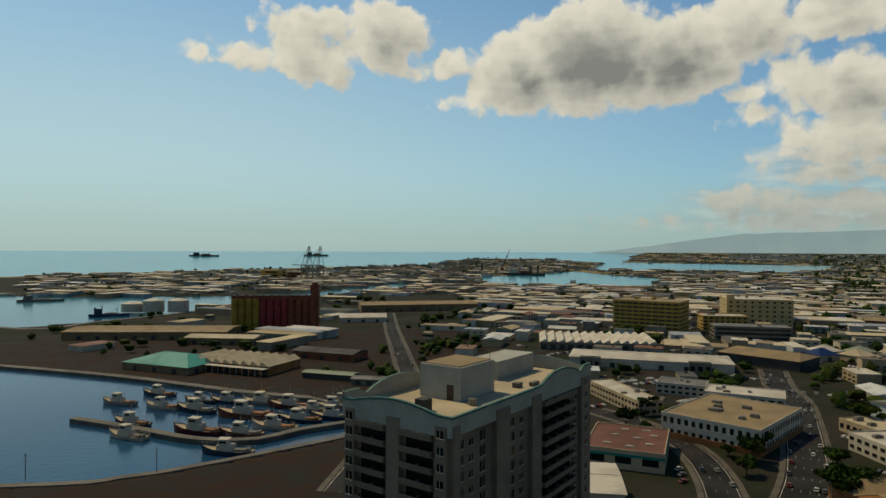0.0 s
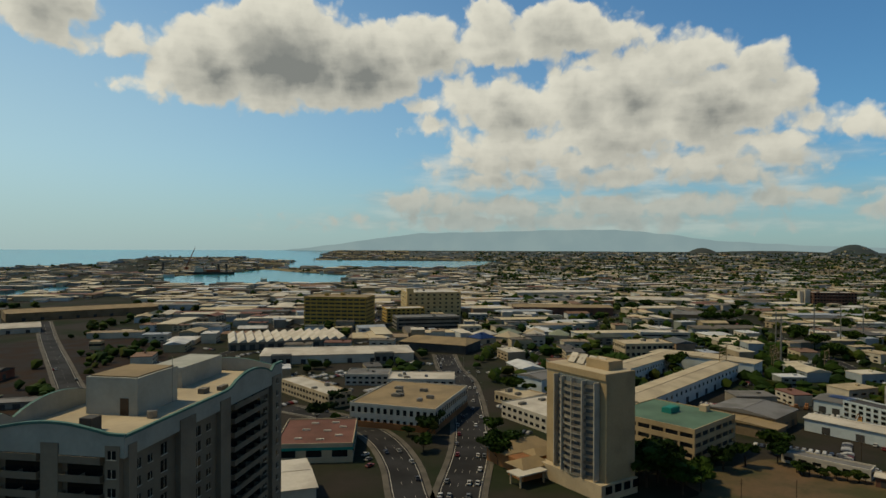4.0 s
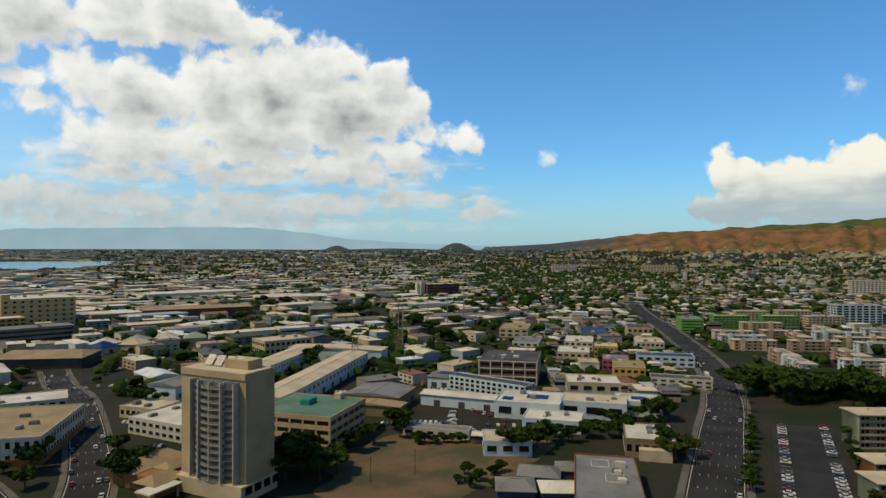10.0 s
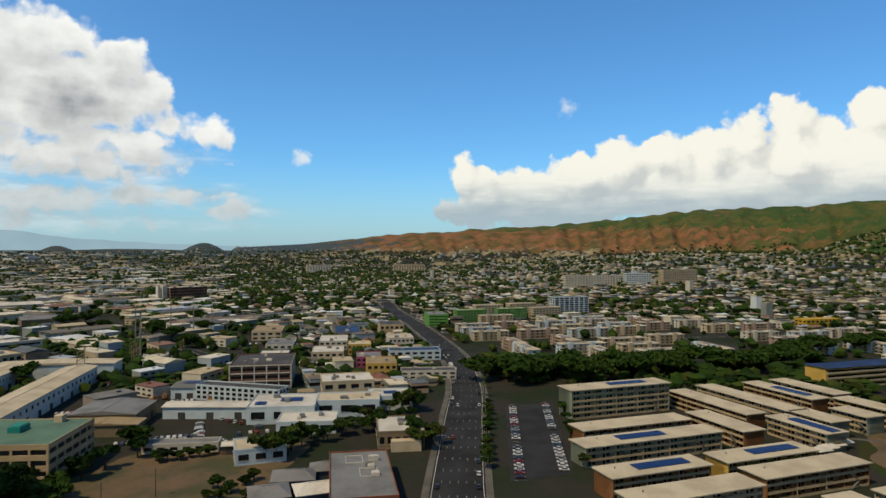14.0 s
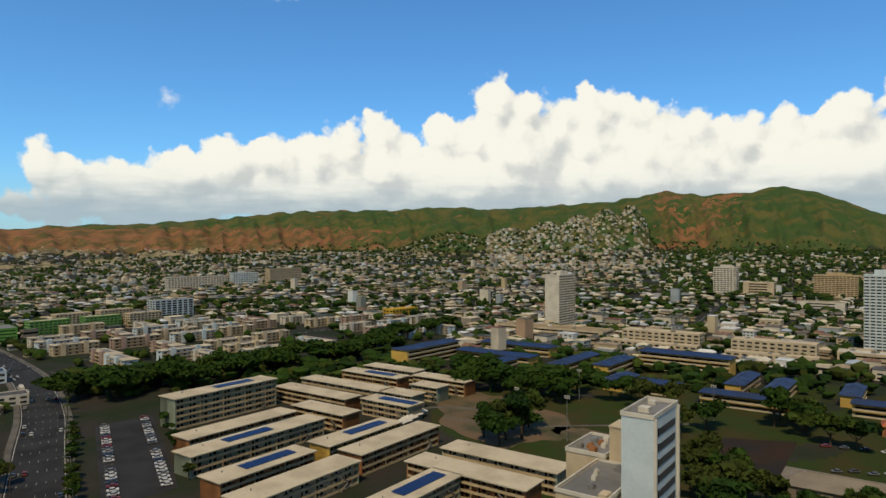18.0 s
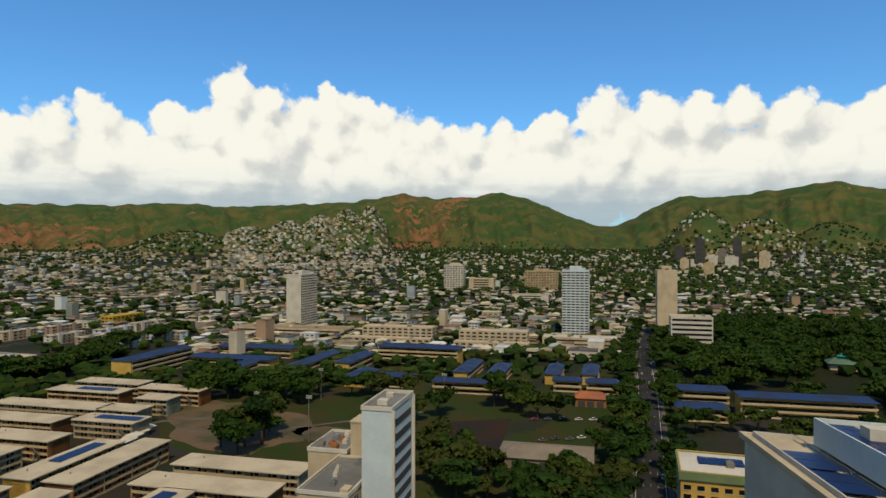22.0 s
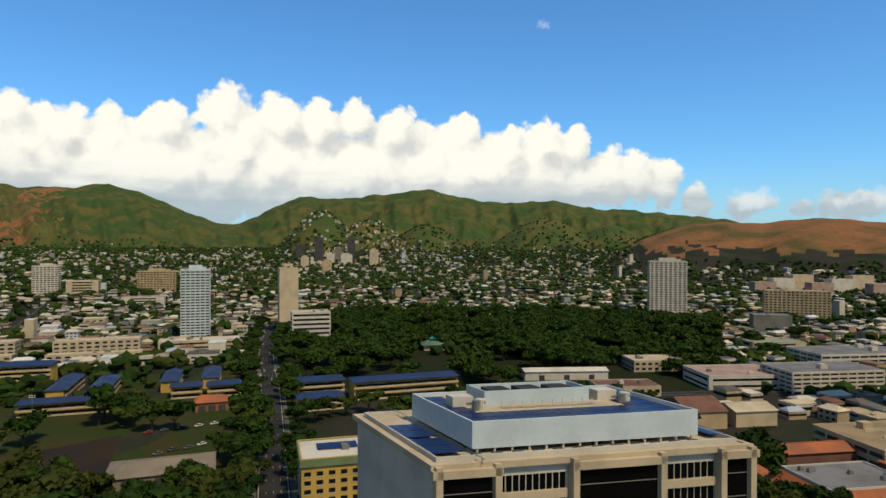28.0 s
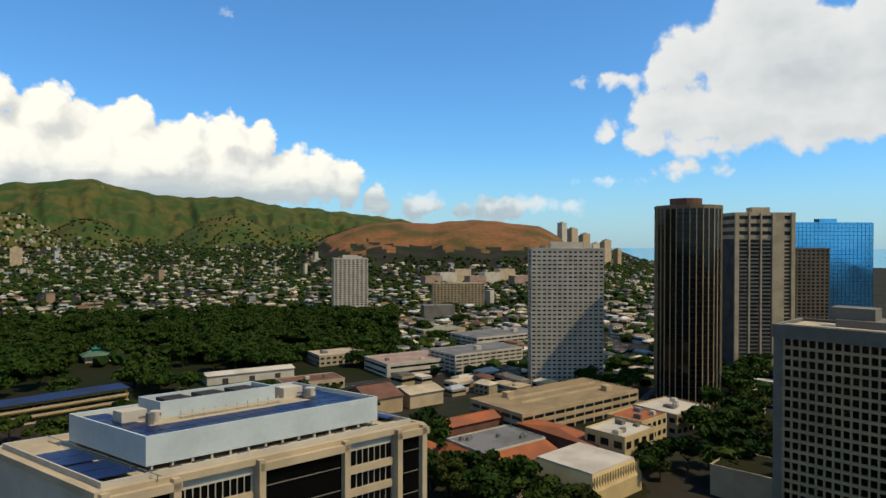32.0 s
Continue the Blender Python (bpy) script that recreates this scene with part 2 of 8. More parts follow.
def material(name, color, rough=0.8, other=None, var=0.25, scale=0.4, fine=6.0, metal=0.0, bump=0.0, palette=None, island=None, spec=0.25):
    """Two scales of variation in world metres; palette: colours picked by object; island: by loose piece."""
    m = bpy.data.materials.new(name)
    m.use_nodes = True
    n = Nodes(m.node_tree)
    where = n.add("ShaderNodeNewGeometry").outputs["Position"]
    color = tuple(c * q for c, q in zip(color, DIM_WARM))
    base = (*color, 1)
    if palette or island:
        cols = palette or island
        ramp = n.add("ShaderNodeValToRGB")
        ramp.color_ramp.interpolation = "CONSTANT"
        els = ramp.color_ramp.elements
        while len(els) < len(cols):
            els.new(0.5)
        for i, c in enumerate(cols):
            els[i].position, els[i].color = i / len(cols), tuple(q * k for q, k in zip(c, DIM_WARM)) + (1,)
        src = n.add("ShaderNodeObjectInfo").outputs["Random"] if palette else n.add("ShaderNodeNewGeometry").outputs["Random Per Island"]
        n.put(ramp.inputs[0], src)
        base = ramp.outputs[0]
    wide = n.noise(where, scale, 4.0)
    grain = n.noise(where, fine, 3.0)
    dark = n.mix(1.0, base, (tuple(q * k for q, k in zip(other, DIM_WARM)) + (1,) if other else (1 - var, 1 - var, 1 - var, 1)), "MIX" if other else "MULTIPLY")
    col = n.mix(n.smooth(wide.outputs[0], 0.38, 0.66), base, dark)
    col = n.mix(n.smooth(grain.outputs[0], 0.3, 0.7, 0.0, 0.35), col, n.mix(1.0, col, (1 - var, 1 - var, 1 - var, 1), "MULTIPLY"))
    shader = n.add("ShaderNodeBsdfPrincipled")
    n.put(shader.inputs["Base Color"], col)
    n.put(shader.inputs["Roughness"], n.smooth(wide.outputs[0], 0.3, 0.7, max(rough - 0.08, 0.02), min(rough + 0.08, 1.0)))
    n.put(shader.inputs["Metallic"], metal)
    n.put(shader.inputs["Specular IOR Level"], spec)
    if bump:
        b = n.add("ShaderNodeBump")
        n.put(b.inputs["Strength"], 0.6)
        n.put(b.inputs["Distance"], bump)
        n.put(b.inputs["Height"], grain.outputs[0])
        n.put(shader.inputs["Normal"], b.outputs[0])
    n.put(n.add("ShaderNodeOutputMaterial").inputs[0], shader.outputs[0])
    return m


MAT = {}


def paint(key, *args, **kw):
    MAT[key] = material(key, *args, **kw)
    return MAT[key]


paint("asphalt", (0.046, 0.046, 0.048), 0.9, spec=0.12, var=0.35, scale=0.05, fine=0.9)
paint("lot", (0.034, 0.029, 0.025), 0.9, spec=0.08, other=(0.055, 0.034, 0.022), var=0.4, scale=0.06, fine=0.8)
paint("concrete", (0.22, 0.21, 0.19), 0.85, var=0.3, scale=0.08, fine=1.5)
paint("pavement", (0.17, 0.155, 0.13), 0.9, var=0.3, scale=0.1, fine=2.0)
paint("line", (0.75, 0.74, 0.70), 0.8, var=0.2, scale=0.3)
paint("city_ground", (0.050, 0.044, 0.036), 0.95, spec=0.08, other=(0.028, 0.042, 0.018), var=0.35, scale=0.02, fine=0.2)
paint("earth", (0.19, 0.125, 0.065), 0.95, other=(0.085, 0.085, 0.032), var=0.4, scale=0.045, fine=0.6)
paint("grass", (0.042, 0.066, 0.014), 0.95, spec=0.05, other=(0.066, 0.060, 0.022), var=0.35, scale=0.04, fine=0.7)
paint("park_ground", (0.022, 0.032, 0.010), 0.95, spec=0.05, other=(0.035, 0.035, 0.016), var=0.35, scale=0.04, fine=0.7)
paint("hill_green", (0.066, 0.125, 0.034), 0.95, spec=0.05, other=(0.16, 0.155, 0.05), var=0.6, scale=0.008, fine=0.09, bump=7.0)
paint("hill_brown", (0.35, 0.17, 0.08), 0.95, other=(0.14, 0.125, 0.05), var=0.5, scale=0.008, fine=0.08, bump=6.0, spec=0.05)
# farthest hills: distance haze put into the blue-grey base colour
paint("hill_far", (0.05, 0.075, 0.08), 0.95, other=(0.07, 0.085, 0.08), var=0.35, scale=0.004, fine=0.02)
paint("sand", (0.40, 0.34, 0.22), 0.95, other=(0.20, 0.19, 0.11), spec=0.05, scale=0.02, fine=0.2)
paint("white", (0.80, 0.77, 0.70), 0.7, var=0.16, scale=0.12, fine=1.2)
paint("blue_white", (0.74, 0.88, 1.0), 0.6, var=0.12, scale=0.15, fine=1.2)
paint("cream", (0.74, 0.62, 0.44), 0.75, var=0.2, scale=0.12, fine=1.2)
paint("beige", (0.66, 0.52, 0.32), 0.8, var=0.2, scale=0.1, fine=1.2)
paint("tan", (0.33, 0.25, 0.155), 0.85, var=0.25, scale=0.1, fine=1.0)
paint("parapet_grey", (0.58, 0.61, 0.58), 0.7, var=0.15, scale=0.15, fine=1.2)
paint("teal_trim", (0.10, 0.26, 0.24), 0.7, var=0.2)
paint("grey", (0.29, 0.28, 0.255), 0.8, var=0.22, scale=0.1, fine=1.2)
paint("taupe", (0.38, 0.32, 0.25), 0.8, var=0.2, scale=0.1, fine=1.2)
paint("mustard", (0.46, 0.33, 0.06), 0.85, var=0.25, scale=0.1, fine=1.0)
paint("deep_red", (0.40, 0.06, 0.07), 0.85, var=0.25, scale=0.1, fine=1.0)
paint("grey_green", (0.31, 0.265, 0.205), 0.8, var=0.2, scale=0.1, fine=1.2)
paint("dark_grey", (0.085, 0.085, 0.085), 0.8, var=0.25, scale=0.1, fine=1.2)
paint("pink", (0.52, 0.38, 0.33), 0.8, var=0.2, scale=0.1, fine=1.2)
paint("magenta", (0.50, 0.10, 0.24), 0.8, var=0.2, scale=0.1, fine=1.2)
paint("pale_yellow", (0.80, 0.64, 0.34), 0.75, var=0.15, scale=0.1, fine=1.2)
paint("yellow", (0.78, 0.52, 0.12), 0.75, var=0.2, scale=0.1, fine=1.2)
paint("bright_yellow", (0.72, 0.46, 0.02), 0.7, var=0.15, scale=0.1, fine=1.2)
paint("orange", (0.42, 0.19, 0.07), 0.8, var=0.25, scale=0.1, fine=1.2)
paint("rust", (0.33, 0.11, 0.06), 0.85, var=0.3, scale=0.1, fine=1.0)
paint("brick", (0.24, 0.12, 0.085), 0.85, var=0.25, scale=0.1, fine=1.5)
paint("sky_blue", (0.25, 0.43, 0.52), 0.75, var=0.15, scale=0.1, fine=1.2)
paint("navy", (0.045, 0.10, 0.18), 0.75, var=0.2, scale=0.1, fine=1.2)
paint("sage", (0.36, 0.42, 0.33), 0.8, var=0.15, scale=0.1, fine=1.2)
paint("olive_green", (0.24, 0.33, 0.16), 0.8, var=0.2, scale=0.1, fine=1.2)
paint("lime", (0.16, 0.42, 0.08), 0.75, var=0.15, scale=0.1, fine=1.2)
paint("roof_white", (0.84, 0.80, 0.73), 0.6, var=0.25, scale=0.07, fine=0.7)
paint("roof_cream", (0.72, 0.63, 0.47), 0.8, var=0.22, scale=0.08, fine=0.7)
paint("roof_tan", (0.42, 0.32, 0.18), 0.85, other=(0.33, 0.26, 0.16), var=0.25, scale=0.08, fine=0.6)
paint("roof_grey", (0.27, 0.27, 0.275), 0.7, other=(0.19, 0.19, 0.19), var=0.3, scale=0.07, fine=0.6)
paint("roof_dark", (0.10, 0.095, 0.095), 0.8, var=0.3, scale=0.07, fine=0.6)
paint("roof_red", (0.24, 0.10, 0.065), 0.8, other=(0.17, 0.075, 0.05), var=0.3, scale=0.06, fine=0.6)
paint("roof_green", (0.14, 0.26, 0.18), 0.75, other=(0.11, 0.20, 0.15), var=0.25, scale=0.05, fine=0.5)
paint("roof_teal", (0.02, 0.36, 0.32), 0.6, var=0.2, scale=0.06, fine=0.6)
paint("roof_blue", (0.026, 0.056, 0.18), 0.6, other=(0.026, 0.046, 0.12), var=0.3, scale=0.08, fine=0.6)
paint("roof_tile", (0.52, 0.165, 0.055), 0.85, other=(0.36, 0.14, 0.075), var=0.25, scale=0.08, fine=1.5)
paint("solar", (0.010, 0.026, 0.125), 0.35, other=(0.014, 0.042, 0.18), var=0.3, scale=0.2, fine=1.2)
paint("pale_glass", (0.24, 0.30, 0.36), 0.3, other=(0.16, 0.20, 0.25), var=0.3, scale=0.3, fine=1.0)
paint("glass", (0.018, 0.022, 0.026), 0.12, var=0.3, scale=0.15, fine=0.6)
paint("blue_glass", (0.20, 0.85, 1.9), 0.06, var=0.12, scale=0.04, fine=0.25, metal=0.85)
paint("black_glass", (0.006, 0.006, 0.007), 0.07, var=0.3, scale=0.1, fine=0.5)
paint("steel", (0.42, 0.43, 0.44), 0.45, var=0.2, metal=0.5)
paint("wood", (0.13, 0.09, 0.055), 0.9, var=0.3)
paint("bark", (0.10, 0.075, 0.05), 0.95, var=0.35)
paint("tyre", (0.02, 0.02, 0.02), 0.9)
GREENS = ((0.032, 0.070, 0.009), (0.044, 0.090, 0.011), (0.022, 0.052, 0.009), (0.066, 0.105, 0.016), (0.034, 0.074, 0.011), (0.070, 0.092, 0.017))
paint("leaf", GREENS[0], 0.85, var=0.45, scale=0.15, fine=1.2, palette=GREENS, spec=0.06)
paint("leaf_park", GREENS[0], 0.9, other=(0.046, 0.082, 0.012), var=0.5, scale=0.05, fine=0.5, spec=0.06)
paint("leaf_far", GREENS[0], 0.9, var=0.45, scale=0.03, fine=0.3, island=GREENS, spec=0.06)
ROOFS = ((0.84, 0.90, 1.0), (0.50, 0.58, 0.72), (0.86, 0.88, 0.92), (0.16, 0.18, 0.21), (0.86, 0.78, 0.61), (0.20, 0.18, 0.15), (0.44, 0.35, 0.24), (0.14, 0.135, 0.13), (0.26, 0.12, 0.08), (0.86, 0.82, 0.74), (0.24, 0.235, 0.23), (0.62, 0.52, 0.35), (0.10, 0.12, 0.10), (0.32, 0.19, 0.12), (0.20, 0.17, 0.13), (0.80, 0.74, 0.60))
WALLS = ((0.84, 0.92, 1.0), (0.46, 0.55, 0.64), (0.80, 0.74, 0.62), (0.84, 0.80, 0.70), (0.72, 0.62, 0.44), (0.56, 0.46, 0.32), (0.42, 0.38, 0.32), (0.74, 0.70, 0.62), (0.52, 0.37, 0.26), (0.36, 0.41, 0.39), (0.62, 0.52, 0.32))
paint("house_roof", ROOFS[0], 0.8, var=0.25, scale=0.1, fine=0.8, palette=ROOFS)
paint("house_wall", WALLS[0], 0.8, var=0.2, scale=0.1, fine=0.8, palette=WALLS)
FAR_ROOFS = ROOFS + ((0.88, 0.80, 0.62), (0.86, 0.82, 0.74), (0.74, 0.64, 0.46), (0.88, 0.84, 0.74), (0.80, 0.70, 0.50), (0.60, 0.50, 0.34))
paint("far_roof", ROOFS[0], 0.8, var=0.2, scale=0.03, fine=0.3, island=FAR_ROOFS)
paint("far_wall", WALLS[0], 0.8, var=0.25, scale=0.03, fine=0.3, island=WALLS)
CARS = ((0.70, 0.70, 0.69), (0.66, 0.66, 0.66), (0.35, 0.36, 0.37), (0.03, 0.03, 0.035), (0.10, 0.10, 0.11), (0.25, 0.03, 0.025), (0.05, 0.07, 0.12), (0.72, 0.72, 0.74), (0.74, 0.76, 0.80), (0.60, 0.62, 0.66), (0.16, 0.17, 0.18), (0.78, 0.80, 0.84))
paint("car_paint", CARS[0], 0.3, var=0.05, palette=CARS)
paint("far_car", CARS[0], 0.4, var=0.1, island=CARS)
HULLS = ((0.60, 0.60, 0.58), (0.05, 0.07, 0.10), (0.55, 0.55, 0.54), (0.22, 0.04, 0.04), (0.05, 0.09, 0.16), (0.50, 0.51, 0.52))
paint("hull_paint", HULLS[0], 0.5, var=0.2, palette=HULLS)

# water: dark harbour, turquoise sea
m = MAT["water"] = bpy.data.materials.new("water")
m.use_nodes = True
n = Nodes(m.node_tree)
where = n.add("ShaderNodeNewGeometry").outputs["Position"]
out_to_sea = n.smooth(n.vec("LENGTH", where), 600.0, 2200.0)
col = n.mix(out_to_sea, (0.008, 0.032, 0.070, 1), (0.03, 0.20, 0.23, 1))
col = n.mix(n.smooth(n.noise(where, 0.004, 4.0).outputs[0], 0.4, 0.65), col, n.mix(0.5, col, (0.02, 0.09, 0.14, 1)))
b = n.add("ShaderNodeBump")
n.put(b.inputs["Strength"], 0.25)
n.put(b.inputs["Distance"], 0.4)
n.put(b.inputs["Height"], n.noise(where, 0.35, 5.0).outputs[0])
s = n.add("ShaderNodeBsdfPrincipled")
n.put(s.inputs["Base Color"], col)
n.put(s.inputs["Roughness"], 0.16)
n.put(s.inputs["Specular IOR Level"], 0.22)
n.put(s.inputs["Normal"], b.outputs[0])
n.put(n.add("ShaderNodeOutputMaterial").inputs[0], s.outputs[0])

# ---- mesh helpers ----


class Shape:
    """Gathers boxes, prisms and roofs into one mesh."""

    def __init__(self):
        self.v, self.f = [], []

    def add(self, pts, faces):
        k = len(self.v)
        self.v.extend(pts)
        self.f.extend(tuple(i + k for i in f) for f in faces)
        return self

    def prism(self, poly, z0, z1, inset=0.0):
        n = len(poly)
        cx, cy = sum(p[0] for p in poly) / n, sum(p[1] for p in poly) / n
        top = [(cx + (x - cx) * (1 - inset), cy + (y - cy) * (1 - inset)) for x, y in poly]
        return self.add([(x, y, z0) for x, y in poly] + [(x, y, z1) for x, y in top],
                        [tuple(range(n))[::-1], tuple(range(n, 2 * n))] + [(i, (i + 1) % n, n + (i + 1) % n, n + i) for i in range(n)])

    def box(self, x, y, z, w, d, h, turn=0.0):
        c, s = math.cos(radians(turn)), math.sin(radians(turn))
        return self.prism([(x + c * a - s * b, y + s * a + c * b) for a, b in ((-w / 2, -d / 2), (w / 2, -d / 2), (w / 2, d / 2), (-w / 2, d / 2))], z, z + h)

    def ring(self, w, d, z, h, t, x=0, y=0):
        """Four walls round a rectangle, their outer size w by d."""
        pts = []
        for zz in (z, z + h):
            for q in (0.0, t):
                i, j = w / 2 - q, d / 2 - q
                pts += [(x - i, y - j, zz), (x + i, y - j, zz), (x + i, y + j, zz), (x - i, y + j, zz)]
        faces = []
        for k in range(4):
            m = (k + 1) % 4
            faces += [(k, m, 8 + m, 8 + k), (4 + m, 4 + k, 12 + k, 12 + m), (8 + k, 8 + m, 12 + m, 12 + k), (m, k, 4 + k, 4 + m)]
        return self.add(pts, faces)

    def tube(self, x, y, z, r, h, n=10, r2=None):
        r2 = r if r2 is None else r2
        ring = [(math.cos(2 * math.pi * i / n), math.sin(2 * math.pi * i / n)) for i in range(n)]
        return self.add([(x + r * c, y + r * s, z) for c, s in ring] + [(x + r2 * c, y + r2 * s, z + h) for c, s in ring],
                        [tuple(range(n))[::-1], tuple(range(n, 2 * n))] + [(i, (i + 1) % n, n + (i + 1) % n, n + i) for i in range(n)])

    def beam(self, a, b, t):
        a, b = Vector(a), Vector(b)
        d = (b - a).normalized()
        u = d.orthogonal().normalized() * t / 2
        w = d.cross(u)
        return self.add([tuple(p + q) for p in (a, b) for q in (u, w, -u, -w)],
                        [(3, 2, 1, 0), (4, 5, 6, 7)] + [(i, (i + 1) % 4, 4 + (i + 1) % 4, 4 + i) for i in range(4)])

    def gable(self, x, y, z, w, d, rise, over=0.6, hip=0.0):
        """A roof whose ridge runs along x; hip: how far the ridge ends draw in. It has a thick eave."""
        a, b, e = w / 2 + over, d / 2 + over, 0.25
        p = [(-a, -b, 0), (a, -b, 0), (a, b, 0), (-a, b, 0), (-a, -b, e), (a, -b, e), (a, b, e), (-a, b, e), (-a + hip, 0, rise + e), (a - hip, 0, rise + e)]
        return self.add([(x + i, y + j, z + k) for i, j, k in p],
                        [(3, 2, 1, 0), (0, 1, 5, 4), (1, 2, 6, 5), (2, 3, 7, 6), (3, 0, 4, 7), (4, 5, 9, 8), (6, 7, 8, 9), (5, 6, 9), (7, 4, 8)])

    def mesh(self, name, mat):
        me = bpy.data.meshes.new(name)
        me.from_pydata(self.v, [], self.f)
        me.materials.append(mat if not isinstance(mat, str) else MAT[mat])
        return me


def part(name, shape, mat, parent=None, label="", at=None, kind=""):
    """One mesh object; at: its place in its parent."""
    ob = new(name, shape.mesh(name, mat) if isinstance(shape, Shape) else shape)
    ob.parent = parent
    if at is not None:
        ob.matrix_basis = at if isinstance(at, Matrix) else Matrix.Translation(at)
    return tagged(ob, label, kind=kind)


FOOT = []        # ground that is taken: x, y, half width, half depth, cos, sin


def taken(x, y, w, d, turn, margin=2.0):
    FOOT.append((x, y, w / 2 + margin, d / 2 + margin, math.cos(radians(turn)), math.sin(radians(turn))))


def free(x, y, r):
    for fx, fy, a, b, c, s in FOOT:
        dx, dy = x - fx, y - fy
        if abs(c * dx + s * dy) < a + r and abs(c * dy - s * dx) < b + r:
            return False
    return True


# ---- the land ----
# the skyline of the main range: azimuth, height as seen (degrees)
RANGE = ((62, 0.0), (68, 0.35), (75, 1.15), (82, 1.6), (90, 2.05), (97, 2.7), (102, 3.25), (107, 3.3), (114, 3.6), (119, 3.45), (124, 3.75), (129, 4.0), (133, 4.75), (136, 4.35), (139, 4.5), (142, 4.85), (144.5, 4.2),
         (147, 3.1), (150, 1.9), (152, 1.85), (154, 2.9), (157, 4.3), (160, 4.1), (163, 4.35), (168.2, 5.1), (171, 4.3), (175, 3.8), (179.5, 3.95), (183, 3.2), (186, 3.1), (190, 2.6), (194, 2.0), (199, 1.2), (204, 0.4), (208, -1))
# nearer hills: azimuth, spread, distance of foot, distance of crest, height of crest as seen (degrees)
RIDGES = (
    (130.4, 2.0, 1900, 3050, 3.5), (128.3, 2.6, 1850, 3000, 3.2), (126, 3.0, 1800, 2950, 2.7), (123.2, 3.4, 1750, 2900, 2.15), (120, 4.2, 1750, 2900, 1.65), (115, 6, 1800, 3000, 1.25),
    (158.8, 3.6, 1950, 2750, 2.95), (163.0, 4.2, 2000, 2750, 2.2), (168, 4, 2300, 3100, 1.8), (178.5, 5, 2350, 3400, 2.45), (184, 4, 2500, 3500, 1.8),
    (59.6, 2.2, 4200, 4800, 0.4), (49, 1.8, 4300, 4800, 0.12), (54, 12, 4500, 4800, -0.12),
)
# the brown crater's rim
CRATER = ((184, -1.2), (187, 0.7), (190, 1.75), (193, 1.95), (196, 1.85), (198.5, 2.1), (200.5, 2.2), (203, 1.85), (205.5, 1.65), (207.2, 0.75), (209, -1.2))
WATERS = (
    ((-354, 514), (-245, 477), (-145, 431), (-111, 417), (-85, 409), (-72, 399), (-52, 378), (-44, 345), (-48, 326), (-77, 302), (-105, 281), (-130, 266), (-175, 255), (-420, 240), (-760, 380), (-760, 640)),
    ((-1000, 1080), (-523, 759), (-435, 834), (-345, 1022), (-250, 1271), (-65, 1680), (-120, 1800), (-283, 1440), (-426, 1300), (-642, 1249), (-1000, 1290)),
    ((114, 1693), (515, 1597), (731, 2100), (560, 2700), (120, 2200)),
    ((-3600, 1500), (-1425, 2067), (-1233, 2322), (-898, 2658), (-502, 3000), (-60, 3250), (150, 3900), (560, 3900), (900, 3300), (1300, 4300), (1800, 5400), (-4200, 5400)),
    ((620, 2760), (1500, 2550), (1850, 3000), (900, 3500)),
    ((-1800, -2400), (-3000, -1200), (-5200, -1500), (-5200, -4600), (-2300, -4600)),
)


def inside(x, y, poly):
    hit = np.zeros(np.shape(x), bool)
    for (x0, y0), (x1, y1) in zip(poly, poly[1:] + poly[:1]):
        if y0 != y1:
            hit ^= ((y0 > y) != (y1 > y)) & (x < (x1 - x0) * (y - y0) / (y1 - y0) + x0)
    return hit


def ease(v, a, b):
    s = np.clip((v - a) / (b - a), 0, 1)
    return s * s * (3 - 2 * s)


def bowl(r):
    """The far plain and sea lift gently, so that they meet the sky where the curved earth does."""
    return 75 * np.clip((r - 2500) / 2400, 0, 1) ** 1.25


WAVES = {}


def rough(x, y, size, seed):
    """Smooth noise from a few waves."""
    if seed not in WAVES:
        g = np.random.default_rng(seed)
        WAVES[seed] = [(g.uniform(0, math.pi), g.uniform(0, 6.28), g.uniform(0.6, 2.6)) for k in range(9)]
    out = 0
    for k, (a, ph, f) in enumerate(WAVES[seed]):
        out = out + np.sin((x * math.cos(a) + y * math.sin(a)) * f / size * 6.28 + ph) / (1 + k * 0.35)
    return out / 4.0


